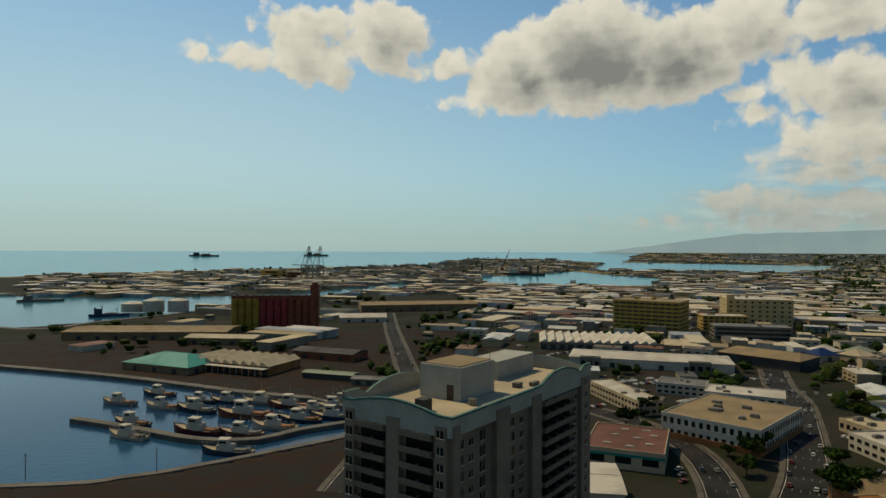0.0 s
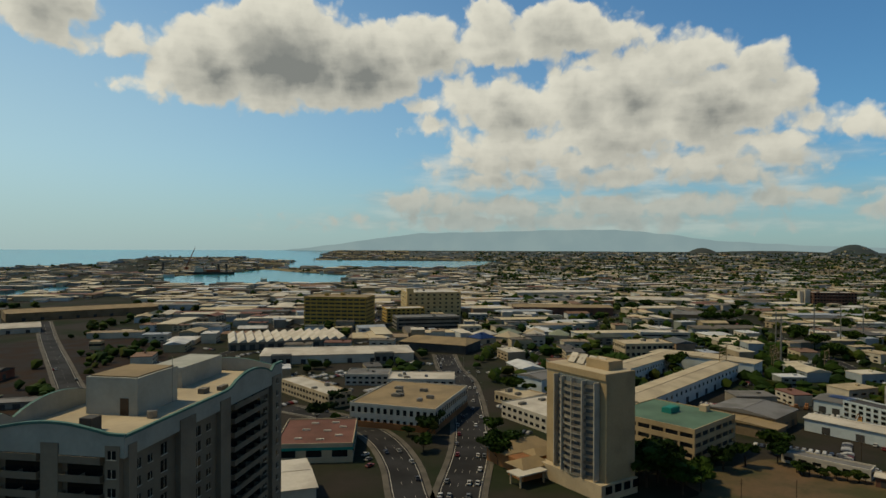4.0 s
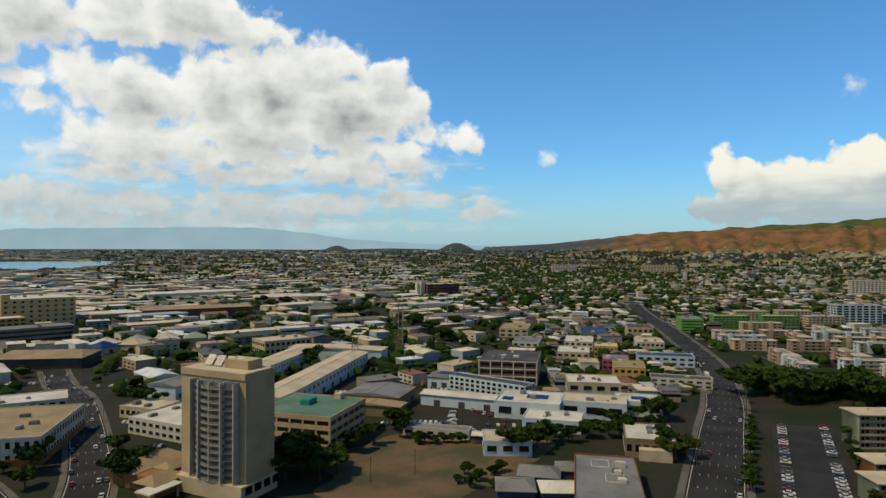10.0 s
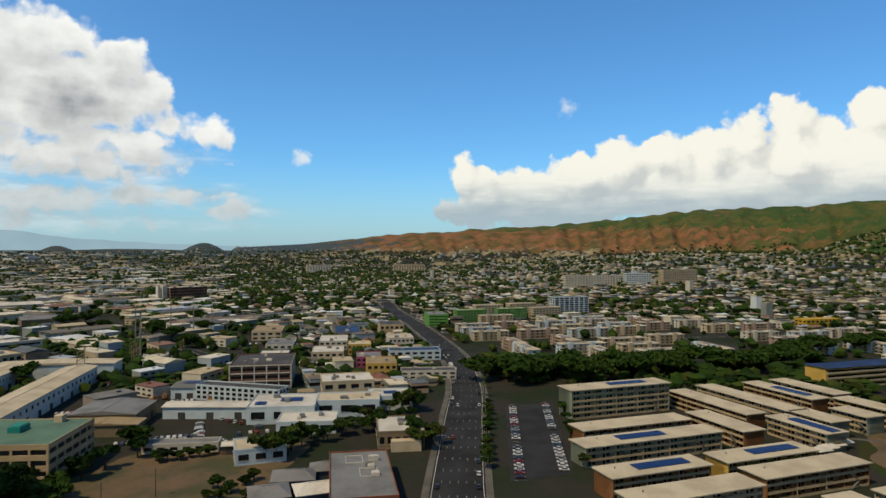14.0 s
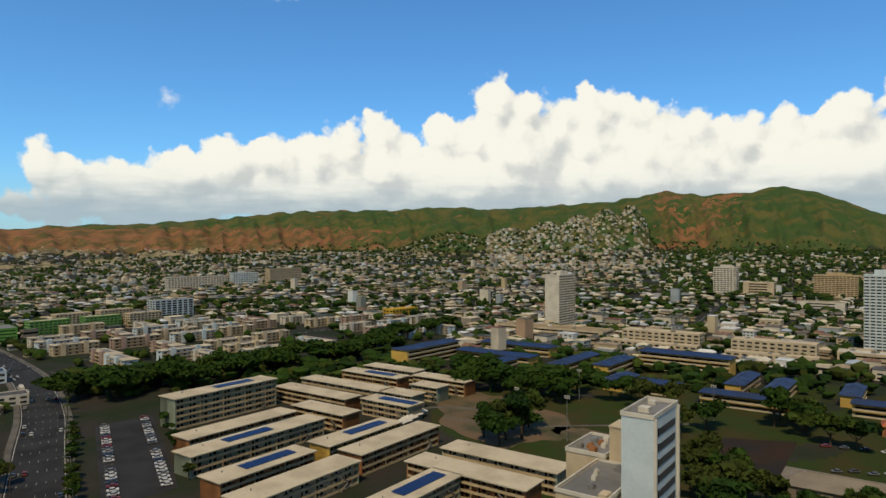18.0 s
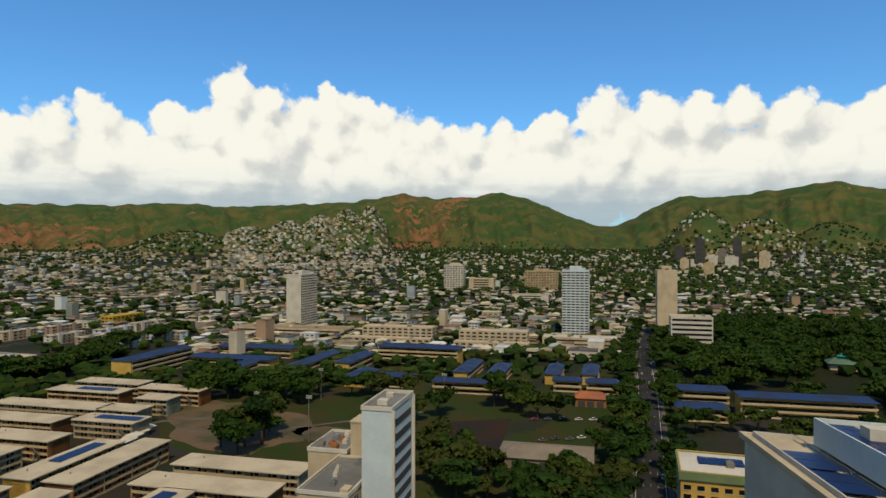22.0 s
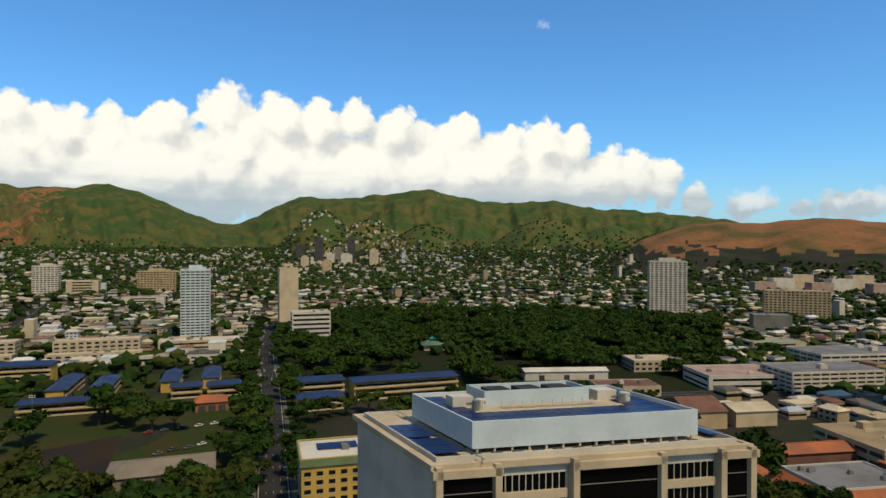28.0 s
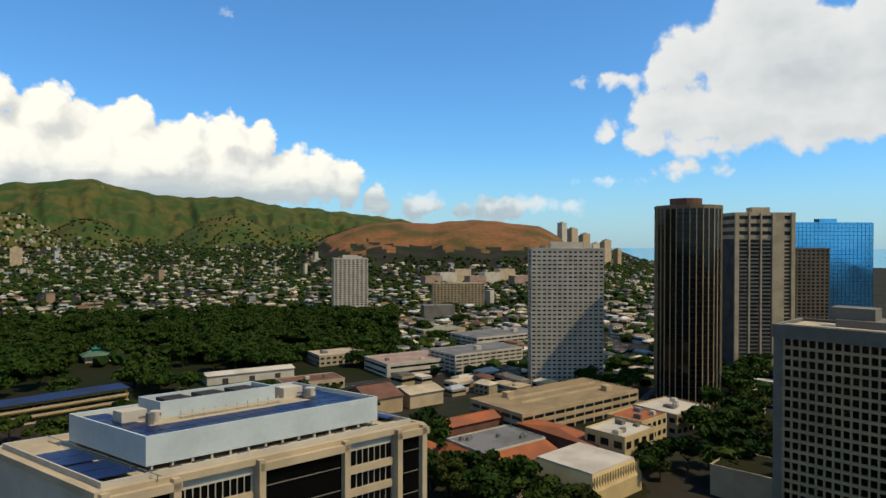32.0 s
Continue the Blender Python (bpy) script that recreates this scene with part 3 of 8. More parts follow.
def land(x, y):
    """Height of the ground."""
    if np.ndim(x) == 0 and x * x + y * y < 840 ** 2:
        return 0.0
    x, y = np.asarray(x, float), np.asarray(y, float)
    r = np.hypot(x, y)
    az = np.degrees(np.arctan2(x, y))
    az = np.where(az < -100, az + 360, az)
    up = ease(az, 76, 104) * (1 - ease(az, 204, 216))
    z = bowl(r) * (1 - up) + up * 78 * ease(r, 850, 3100)
    high = np.interp(az, [a for a, _ in RANGE], [h for _, h in RANGE], -9, -9)
    high = high + (rough(az * 60, r * 0.15, 260, 21) * 0.16 + rough(az * 60, r * 0.1, 70, 22) * 0.09) * (high > 0.8)
    climb = np.clip((r - 2700) / 1900, 0, 1) ** 1.15
    spur = (rough(az * 55, r * 0.12, 170, 23) * 16 + rough(x, y, 420, 24) * 16) * np.clip(high, 0, 3) * climb * (1 - climb) * 2
    # sharp-backed spurs running down from the crest
    backs = (0.6 - np.abs(rough(az * 55, r * 0.05, 150, 25)) * 2) * 34 + (0.6 - np.abs(rough(az * 55, r * 0.09, 55, 26)) * 2) * 15
    spur = spur + backs * np.clip(high, 0, 3) / 3 * climb * (1 - climb) * 4
    z = np.maximum(z, (EYE + 4600 * np.tan(np.radians(high))) * climb + spur)
    rim = np.interp(az, [a for a, _ in CRATER], [h for _, h in CRATER], -9, -9) + rough(az * 70, r * 0.2, 180, 27) * 0.08
    rise = ease(r, 1300, 2150)
    fold = (rough(x, y, 330, 28) * 12 + rough(x, y, 120, 29) * 5) * rise * (1 - rise) * 4 * (rim > 0.3)
    z = np.maximum(z, (EYE + 2150 * np.tan(np.radians(rim))) * rise + fold)
    jag = rough(x, y, 260, 3) * 16 + rough(x, y, 620, 5) * 24
    for a, spread, foot, crest, high in RIDGES:
        side = np.exp(-((az - a) / spread) ** 2)
        climb = ease(r, foot, crest)
        peak = EYE + crest * math.tan(radians(high))
        z = np.maximum(z, peak * side * climb + jag * side * climb * (1 - climb) * 1.1)
    return z


ZONE = ("city_ground", "earth", "grass", "park_ground", "hill_green", "hill_brown", "hill_far", "sand", "lot")


def polar(name, radii, azs, height):
    x = np.outer(radii, np.sin(azs))
    y = np.outer(radii, np.cos(azs))
    z = height(x, y)
    nr, na = x.shape
    i = np.arange(nr * na).reshape(nr, na)
    faces = np.stack([i[:-1, :-1], i[1:, :-1], i[1:, 1:], i[:-1, 1:]], -1).reshape(-1, 4)[:, ::-1]
    me = bpy.data.meshes.new(name)
    me.from_pydata(np.stack([x, y, z], -1).reshape(-1, 3).tolist(), [], faces.tolist())
    me.polygons.foreach_set("use_smooth", np.ones(len(faces), bool))
    mid = np.stack([x, y, z], -1).reshape(-1, 3)[faces].mean(1)
    return me, mid


def ground_height(x, y):
    z = land(x, y)
    for poly in WATERS:
        z = np.where(inside(x, y, poly), z - 7, z)
    return z


radii = np.concatenate([[0.5, 30, 60], np.geomspace(80, 2400, 205), np.linspace(2420, 4920, 130)])
azs = np.radians(np.concatenate([np.arange(-42, 66, 0.3), np.arange(66, 212, 0.2), np.arange(212, 236, 0.3), np.arange(236, 318.1, 2.0)]))
me, mid = polar("ground", radii, azs, ground_height)
for key in ZONE:
    me.materials.append(MAT[key])
x, y, z = mid.T
r = np.hypot(x, y)
az = np.degrees(np.arctan2(x, y))
az = np.where(az < -100, az + 360, az)
wob = rough(x, y, 120, 11)
wob2 = rough(x, y, 420, 12)
zone = np.zeros(len(x), int)
zone[(az < 4) & (az > -60) & (r < 760) & (r > 150)] = 8
zone[(az > 117) & (az < 157) & (r > 165) & (r < 520) & (wob > -0.35)] = 2
zone[((x - 305) / 66) ** 2 + ((y + 195) / 60) ** 2 < 1] = 2
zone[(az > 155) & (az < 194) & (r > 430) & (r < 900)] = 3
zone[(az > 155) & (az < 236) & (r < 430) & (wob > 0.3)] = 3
# pale patches on the far plain, painting in the brightness of haze and sun
dry = wob2 + 0.7 * wob + 0.4 * rough(x, y, 60, 14)
zone[(r > 1250) & (az > 4) & (az < 128) & (dry > 0.2)] = 7
hilly = (z > 82 + 26 * wob + 22 * wob2) & (r > 1200) & (az > 66)
zone[hilly] = 4
fray = rough(x, y, 45, 13)
parched = 0.8 * wob2 + 0.5 * wob + 0.3 * fray + 1.35 * (1 - ease(az, 98, 120)) * (1 - 0.75 * ease(z, 170, 260)) + 0.9 * np.exp(-((az - 135.5) / 3.5) ** 2) - 0.25
parched = np.where((az > 184) & (r < 2700), 2.0 + wob + (az - 190) * 0.3, parched)
zone[hilly & (parched > 0.55)] = 5
# far hills that take the blue-grey with haze painted in
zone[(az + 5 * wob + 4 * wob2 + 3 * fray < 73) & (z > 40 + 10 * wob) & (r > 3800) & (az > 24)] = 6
shore = inside(x, y, ((-3500, 1300), (-1400, 1950), (-1200, 2200), (-860, 2540), (-480, 2900), (-300, 3300), (-1400, 2900), (-3500, 1900)))
zone[shore] = 7
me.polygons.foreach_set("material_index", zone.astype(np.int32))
tagged(new("ground", me), "city ground of worn asphalt, dry earth and grass rising to green and brown hills", "ground", kind="structure")

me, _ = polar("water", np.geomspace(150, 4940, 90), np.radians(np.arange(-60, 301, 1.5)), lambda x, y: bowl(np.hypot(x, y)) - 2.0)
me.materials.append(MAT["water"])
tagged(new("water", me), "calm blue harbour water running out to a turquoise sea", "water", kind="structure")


def strip(shape, pts, width, z, thick=0.0, side=0.0):
    """A band along a line of points; side shifts it to its right."""
    ps = [Vector((x, y)) for x, y in pts]
    left, right = [], []
    for i, p in enumerate(ps):
        d = (ps[min(i + 1, len(ps) - 1)] - ps[max(i - 1, 0)]).normalized()
        nrm = Vector((d.y, -d.x))
        left.append(p + nrm * (side - width / 2))
        right.append(p + nrm * (side + width / 2))
    k = len(ps)
    pts3 = [(p.x, p.y, float(land(p.x, p.y)) + z) for p in left + right]
    faces = [(i, k + i, k + i + 1, i + 1) for i in range(k - 1)]
    if thick:
        pts3 += [(a, b, c - thick) for a, b, c in pts3]
        m = 2 * k
        faces += [(i + 1, i + 1 + m, i + m, i) for i in range(k - 1)] + [(k + i, k + i + m, k + i + 1 + m, k + i + 1) for i in range(k - 1)]
        faces += [(0, m, m + k, k), (k - 1, 2 * k - 1, m + 2 * k - 1, m + k - 1)]
    return shape.add(pts3, faces)


def smooth_line(pts, step=8.0):
    """Points along a curve through pts."""
    out = []
    for i in range(len(pts) - 1):
        p0, p1, p2, p3 = (Vector(pts[max(0, min(len(pts) - 1, i + k))]) for k in (-1, 0, 1, 2))
        n = max(2, int((p2 - p1).length / step))
        for j in range(n):
            t = j / n
            out.append(0.5 * (2 * p1 + (p2 - p0) * t + (2 * p0 - 5 * p1 + 4 * p2 - p3) * t * t + (3 * p1 - p0 - 3 * p2 + p3) * t ** 3))
    out.append(Vector(pts[-1]))
    return [(p.x, p.y) for p in out]


LINES = {}


def road(name, pts, width, label, lanes=4, walk_w=2.5):
    line = smooth_line(pts)
    LINES[name] = (line, width)
    ob = part("road", strip(Shape(), line, width, 0.05), "asphalt")
    tagged(ob, label, "road", kind="structure")
    if walk_w:
        for s in (-1, 1):
            part("pavement", strip(Shape(), line, walk_w, 0.18, 0.3, s * (width / 2 + walk_w / 2)), "pavement", ob)
    for s in (-1, 1):
        part("edge_line", strip(Shape(), line, 0.25, 0.062, 0, s * (width / 2 - 0.8)), "line", ob)
    if lanes > 1:
        dash = Shape()
        for k in range(1, lanes):
            off = -width / 2 + 0.8 + (width - 1.6) * k / lanes
            fine = smooth_line(pts, 3.0)
            for i in range(0, len(fine) - 1, 5):
                strip(dash, fine[i:i + 2], 0.13, 0.062, 0, off)
        tagged(part("lane_dashes", dash, "line", ob), kind="stuff")
    for i in range(len(line) - 1):
        (x0, y0), (x1, y1) = line[i], line[i + 1]
        taken((x0 + x1) / 2, (y0 + y1) / 2, math.dist(line[i], line[i + 1]), width + 2 * walk_w, math.degrees(math.atan2(y1 - y0, x1 - x0)), 1.0)
    return ob


road("main", [(100, 185), (117, 215), (149, 262), (177, 313), (202, 362), (222, 405), (236, 450), (262, 510)], 17, "dark asphalt avenue with white lane lines and cars", 5)
road("ramp", [(92, 190), (100, 222), (112, 260), (118, 300), (112, 340), (90, 380)], 14, "curved asphalt road with white edge lines", 3)
road("avenue", [(150, 22), (200, 30), (252, 38), (351, 50), (433, 60), (532, 81), (613, 107), (772, 168), (1006, 264), (1500, 430)], 22, "wide asphalt avenue with lane lines running inland", 6, 3)
road("boulevard", [(60, -135), (84, -180), (106, -225), (146, -308), (188, -394), (237, -490), (285, -590), (340, -720)], 13, "straight asphalt street between trees and school buildings", 4)
road("harbour", [(-40, 250), (-30, 330), (-20, 420), (-35, 560), (-60, 760), (-80, 950)], 14, "harbour road along the sheds", 2)
road("street", [(-70, -190), (-150, -262), (-195, -300), (-262, -360)], 10, "narrow asphalt street beside the courtyards", 2)
for k, (a, b) in enumerate((((620, 60), (860, -420)), ((760, 160), (1040, -400)), ((900, 0), (1500, 260)), ((520, -240), (1060, 60)), ((330, -640), (900, -300)),
                            ((560, -560), (1100, -1300)), ((250, -700), (700, -1150)), ((850, -250), (1400, -1350)), ((-60, -430), (-330, -520)), ((-330, -480), (-420, -900)),
                            ((330, 470), (900, 900)), ((520, 300), (900, 780)), ((60, 560), (300, 900)))):
    road("back_street", [a, ((a[0] + b[0]) / 2, (a[1] + b[1]) / 2), b], 9, "narrow grey city street", 1, 0)

# bare earth: the playing field's worn half and the vacant lot
for ex, ey, ea, eb, turn, seed, label in ((322, -176, 60, 33, -8, 1, "worn brown earth of the playing field"), (268, -198, 18, 12, 20, 2, "worn brown earth behind the goal"),
                                          (240, 152, 60, 40, -10, 3, "dry brown earth of a vacant lot")):
    ring = []
    for k in range(72):
        a = 2 * math.pi * k / 72
        q = 1 + 0.10 * math.sin(3 * a + seed) + 0.06 * math.sin(7 * a + 2 * seed) + 0.035 * math.sin(13 * a + 5 * seed)
        ring.append(Vector((ea * q * math.cos(a), eb * q * math.sin(a), 0)))
    turned = [Matrix.Rotation(radians(turn), 3, "Z") @ p for p in ring]
    tagged(part("bare_earth", Shape().prism([(ex + p.x, ey + p.y) for p in turned], 0.0, 0.04), "earth"), label, "ground", kind="structure")

# car park beside the avenue
lot = [(262, 18), (388, 30), (400, 2), (276, -8)]
ob = tagged(part("car_park", Shape().prism(lot, 0.0, 0.06), "asphalt"), "dark asphalt car park with white bay lines", "car park", kind="structure")
taken(331, 10, 128, 30, 6, 1)
# quays and the finger pier
for pts, w, name in (([(-380, 523), (-245, 477), (-145, 431), (-111, 417), (-85, 409)], 7, "quay"), ([(-85, 409), (-72, 399), (-52, 378), (-44, 345), (-48, 326), (-77, 302), (-105, 281), (-130, 266), (-175, 255), (-420, 240)], 4, "quay"),
                     ([(-205, 357), (-165, 340), (-123, 320), (-92, 320), (-76, 336), (-50, 353)], 5, "pier"), ([(-1000, 1080), (-523, 759), (-435, 834), (-345, 1022), (-250, 1271), (-65, 1680)], 9, "quay")):
    ob = part(name, strip(Shape(), smooth_line(pts), w, 0.5, 6.5), "concrete")
    tagged(ob, "weathered concrete harbour quay edge" if name == "quay" else "concrete finger pier between moored boats", name, kind="structure")
taken(-230, 380, 330, 260, -20, 0)
taken(-480, 430, 300, 300, 0, 0)

# mountain range far beyond the plain; distance haze painted as a pale blue glow
RIM = ((12, -0.4), (17, 0.2), (21, 0.8), (25, 1.3), (31, 1.45), (37, 1.62), (42, 1.65), (46, 1.3), (50, 0.7), (56, 0.35), (63, 0.1), (70, -0.4))
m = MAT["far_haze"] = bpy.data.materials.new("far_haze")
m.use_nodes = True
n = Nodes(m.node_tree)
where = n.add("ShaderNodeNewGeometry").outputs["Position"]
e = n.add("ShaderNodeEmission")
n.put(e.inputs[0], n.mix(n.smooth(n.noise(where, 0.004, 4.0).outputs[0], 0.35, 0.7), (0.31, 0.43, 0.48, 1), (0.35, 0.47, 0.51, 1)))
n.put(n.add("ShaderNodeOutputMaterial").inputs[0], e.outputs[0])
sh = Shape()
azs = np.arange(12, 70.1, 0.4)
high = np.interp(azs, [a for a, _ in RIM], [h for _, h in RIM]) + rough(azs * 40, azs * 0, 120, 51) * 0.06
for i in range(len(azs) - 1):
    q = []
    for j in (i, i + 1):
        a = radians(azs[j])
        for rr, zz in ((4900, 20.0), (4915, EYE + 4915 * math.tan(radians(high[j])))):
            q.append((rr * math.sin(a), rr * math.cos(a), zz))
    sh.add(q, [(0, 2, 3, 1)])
tagged(part("backdrop", sh, "far_haze"), "mountain range beyond the plain, pale blue haze painted in as glow", "backdrop", kind="structure")

# ---- building blocks for the things ----
R = random.Random(7)


def root(name, label, category, x, y, turn=0.0, group="", z=None):
    """An Empty on the ground that carries a thing's parts."""
    ob = new(name)
    ob.matrix_basis = pose(x, y, float(land(x, y)) if z is None else z, 0, 0, turn)
    return tagged(ob, label, category, group)


def on_side(k, u, z, w, d, out=0.0):
    """Place on wall k of a w by d box (0 front, 1 right, 2 back, 3 left): u along it, z up."""
    a = (0, 90, 180, 270)[k]
    reach = (d if k in (0, 2) else w) / 2 + out
    return pose(0, 0, 0, 0, 0, a) @ pose(u, -reach, z)


def windows(parent, w, d, z0, z1, floors, cols, sides=(0, 1, 3), mode="each", mat="glass", fill=(0.6, 0.5), frame_mat="white", sill=0.3):
    """Panes in a grid; each: one part a pane; row: one part a floor; band: one long pane a floor."""
    fh = (z1 - z0) / floors
    for k in sides:
        length = w if k in (0, 2) else d
        n = max(1, round(cols * length / w))
        pitch = length / n
        ww, hh = (pitch * fill[0], fh * fill[1])
        if mode == "band":
            ww, n, pitch = length * fill[0], 1, length
        sh = Shape()
        for i in (range(n) if mode == "row" else [0]):
            u = (i + 0.5) * pitch - length / 2 if mode == "row" else 0.0
            sh.box(u, 0.0, 0, ww, 0.12, hh)
            if frame_mat:
                sh.box(u, -0.07, -0.14, ww + 0.3, 0.26, 0.14)
        me = sh.mesh("window", mat)
        if frame_mat:
            me.materials.append(MAT[frame_mat])
            for j, p in enumerate(me.polygons):
                p.material_index = (j // 6) % 2
        for fl in range(floors):
            z = z0 + fh * (fl + sill)
            if mode == "row" or mode == "band":
                part("window", me, None, parent, at=on_side(k, 0, z, w, d), kind="stuff" if mode == "row" and n > 1 else "")
            else:
                for i in range(n):
                    part("window", me, None, parent, at=on_side(k, (i + 0.5) * pitch - length / 2, z, w, d))


def balconies(parent, w, d, z0, z1, floors, side, u, width, deep=1.4, rail="white", bays=1):
    fh = (z1 - z0) / floors
    slab = Shape()
    for b in range(bays):
        c = (b + 0.5) * width / bays - width / 2
        ww = width / bays - 0.5
        slab.box(c, -deep / 2, 0, ww, deep, 0.2)
        slab.box(c, -deep + 0.06, 0.2, ww, 0.1, 0.95).box(c - ww / 2 + 0.05, -deep / 2, 0.2, 0.1, deep, 0.95).box(c + ww / 2 - 0.05, -deep / 2, 0.2, 0.1, deep, 0.95)
    me = slab.mesh("balcony", rail)
    door = Shape().box(0, 0, 0.2, width * 0.82, 0.1, fh * 0.72).mesh("balcony_door", "glass")
    for fl in range(floors):
        ob = part("balcony", me, None, parent, at=on_side(side, u, z0 + fl * fh, w, d))
        part("balcony_door", door, None, ob)


def flat_roof(parent, w, d, h, roof, wall, units=2, parapet=0.7, seed=1):
    g = random.Random(seed)
    part("roof", Shape().box(0, 0, h, w - 0.5, d - 0.5, 0.12), roof, parent)
    part("parapet", Shape().ring(w + 0.16, d + 0.16, h - 0.25, parapet + 0.25, 0.35), wall, parent)
    for i in range(units):
        uw, ud, uh = g.uniform(1.5, min(5, w / 4)), g.uniform(1.5, min(4, d / 3)), g.uniform(0.9, 2.0)
        ux, uy = g.uniform(-w * 0.36, w * 0.36), g.uniform(-d * 0.3, d * 0.3)
        part("rooftop_unit", Shape().box(ux, uy, h + 0.12, uw, ud, uh).box(ux, uy, h + 0.12 + uh, uw * 0.7, ud * 0.7, 0.25).box(ux + uw * 0.5, uy, h + 0.12, 0.5, 0.5, uh * 0.6), g.choice(("grey", "white", "steel")), parent)


def block(name, label, x, y, w, d, h, turn, wall="cream", roof="roof_white", floors=2, cols=8, mode="row", units=3, fill=(0.6, 0.45), sides=(0, 1, 3), group="", category="building", mat="glass", parapet=0.7, z=None):
    """A flat-roofed building."""
    ob = root(name, label, category, x, y, turn, group, z)
    part("wall", Shape().box(0, 0, -2, w, d, h + 2), wall, ob)
    if mode:
        windows(ob, w, d, 0.3, h - 0.2, floors, cols, sides, mode, mat, fill, None if mode == "band" else "white")
    flat_roof(ob, w, d, h, roof, wall, units, parapet, int(abs(x * 7 + y)))
    taken(x, y, w, d, turn)
    return ob


def decks(name, label, x, y, w, d, h, turn, wall, roof, floors, group="", posts=8, category="parking garage", roofed=True, units=1):
    """Open parking floors: a dark box as painted shade inside, proud spandrels and columns."""
    ob = root(name, label, category, x, y, turn, group)
    fh = h / floors
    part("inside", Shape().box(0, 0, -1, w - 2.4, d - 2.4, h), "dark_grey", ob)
    ring = Shape().ring(w, d, 0, fh * 0.52, 0.4).mesh("spandrel", wall)
    slab = Shape().box(0, 0, 0, w - 0.8, d - 0.8, 0.25).mesh("deck", "concrete")
    for k in range(floors):
        part("deck", slab, None, ob, at=(0, 0, (k + 1) * fh - 0.35))
        part("spandrel", ring, None, ob, at=(0, 0, (k + 1) * fh - fh * 0.42))
    col = Shape().box(0, 0, -1, 0.9, 0.5, h + 1).mesh("column", wall)
    for k in (0, 1, 2, 3):
        length = w if k in (0, 2) else d
        n = max(2, round(posts * length / w))
        for i in range(n + 1):
            part("column", col, None, ob, at=on_side(k, -length / 2 + 0.5 + (length - 1) * i / n, 0, w, d, -0.3))
    part("roof", Shape().box(0, 0, h - 0.05, w - 0.9, d - 0.9, 0.12), roof, ob)
    g = random.Random(int(x))
    for i in range(units):
        part("stair_house", Shape().box(g.uniform(-w * 0.3, w * 0.4), g.uniform(-d * 0.3, d * 0.3), h, 5, 4, 3), wall, ob)
    taken(x, y, w, d, turn)
    return ob


def shed(name, label, x, y, w, d, h, turn, wall, roof, rise=2.5, hip=0.0, group="", category="warehouse", doors=3):
    """A pitched-roof shed or hall, its ridge along its width."""
    ob = root(name, label, category, x, y, turn, group)
    part("wall", Shape().box(0, 0, -1, w, d, h + 1), wall, ob)
    part("roof", Shape().gable(0, 0, h, w, d, rise, 0.7, hip), roof, ob)
    if not hip:
        for s in (-1, 1):
            part("gable", Shape().add([(s * w / 2, -d / 2, h), (s * w / 2, d / 2, h), (s * w / 2, 0, h + rise)], [(0, 1, 2) if s > 0 else (2, 1, 0)]), wall, ob)
    me = Shape().box(0, 0, 0, min(4.0, w / (doors + 1)), 0.15, min(3.6, h * 0.7)).mesh("door", "dark_grey")
    for k, length in ((0, w), (1, d)):
        for i in range(doors if k == 0 else min(doors, 2)):
            part("door", me, None, ob, at=on_side(k, ((i + 0.5) / doors - 0.5) * length * 0.9, 0.1, w, d))
    ridge = Shape().box(0, 0, h + rise + 0.15, w - 2 * hip, 0.6, 0.25)
    part("ridge_cap", ridge, roof, ob)
    taken(x, y, w, d, turn)
    return ob


def panels(parent, x, y, z, nx, ny, pw=1.0, pd=1.7, mat="solar", tilt=6):
    """Rows of solar panels, each a part."""
    me = bpy.data.meshes.get("solar_panel_%d_%d" % (pw * 10, pd * 10))
    if me is None:
        me = Shape().box(0, 0, 0.25, pw * 0.94, pd * 0.96, 0.05).box(0, 0, 0.02, 0.1, pd * 0.8, 0.23).mesh("solar_panel_%d_%d" % (pw * 10, pd * 10), mat)
    for i in range(nx):
        for j in range(ny):
            part("solar_panel", me, None, parent, at=pose(x + (i - (nx - 1) / 2) * pw, y + (j - (ny - 1) / 2) * pd, z, tilt))


# ---- harbour ----
def grain_silo():
    ob = root("grain_silo", "dark red and mustard grain silo building with ribbed tubes", "silo", -197, 757, 3)
    for i in range(12):
        x = -46 + i * 8.2
        part("tube", Shape().tube(x, -5, 0, 4.1, 36, 14), ("mustard", "deep_red", "rust")[i // 4], ob, ("mustard ribbed tube", "deep red ribbed tube", "")[i // 4])
        part("tube", Shape().tube(x, 4, 0, 4.1, 36, 14), ("mustard", "deep_red", "rust")[i // 4], ob)
    part("gallery", Shape().box(0, 0, 36, 100, 10, 3.5), "rust", ob)
    part("roof", Shape().box(0, 0, 39.5, 101, 11, 0.5), "roof_dark", ob)
    part("head_house", Shape().box(46, 0, 0, 9, 12, 52).box(46, 0, 52, 6, 8, 3), "rust", ob)
    for i in range(9):
        part("vent", Shape().tube(-44 + i * 10, 0, 40, 0.9, 1.6, 8).tube(-44 + i * 10, 0, 41.6, 1.4, 0.5, 8), "grey", ob)
    taken(-197, 757, 101, 25, 3)


grain_silo()
SHED = shed("transit_shed", "long tan transit shed on the wharf", -309, 690, 168, 55, 8, 2, "tan", "roof_tan", 2.0, 0, "wharf sheds", doors=8)
shed("transit_shed", "low pale-roofed wharf shed", -218, 645, 71, 30, 6.5, -5, "tan", "roof_cream", 2, 0, "wharf sheds", doors=5)
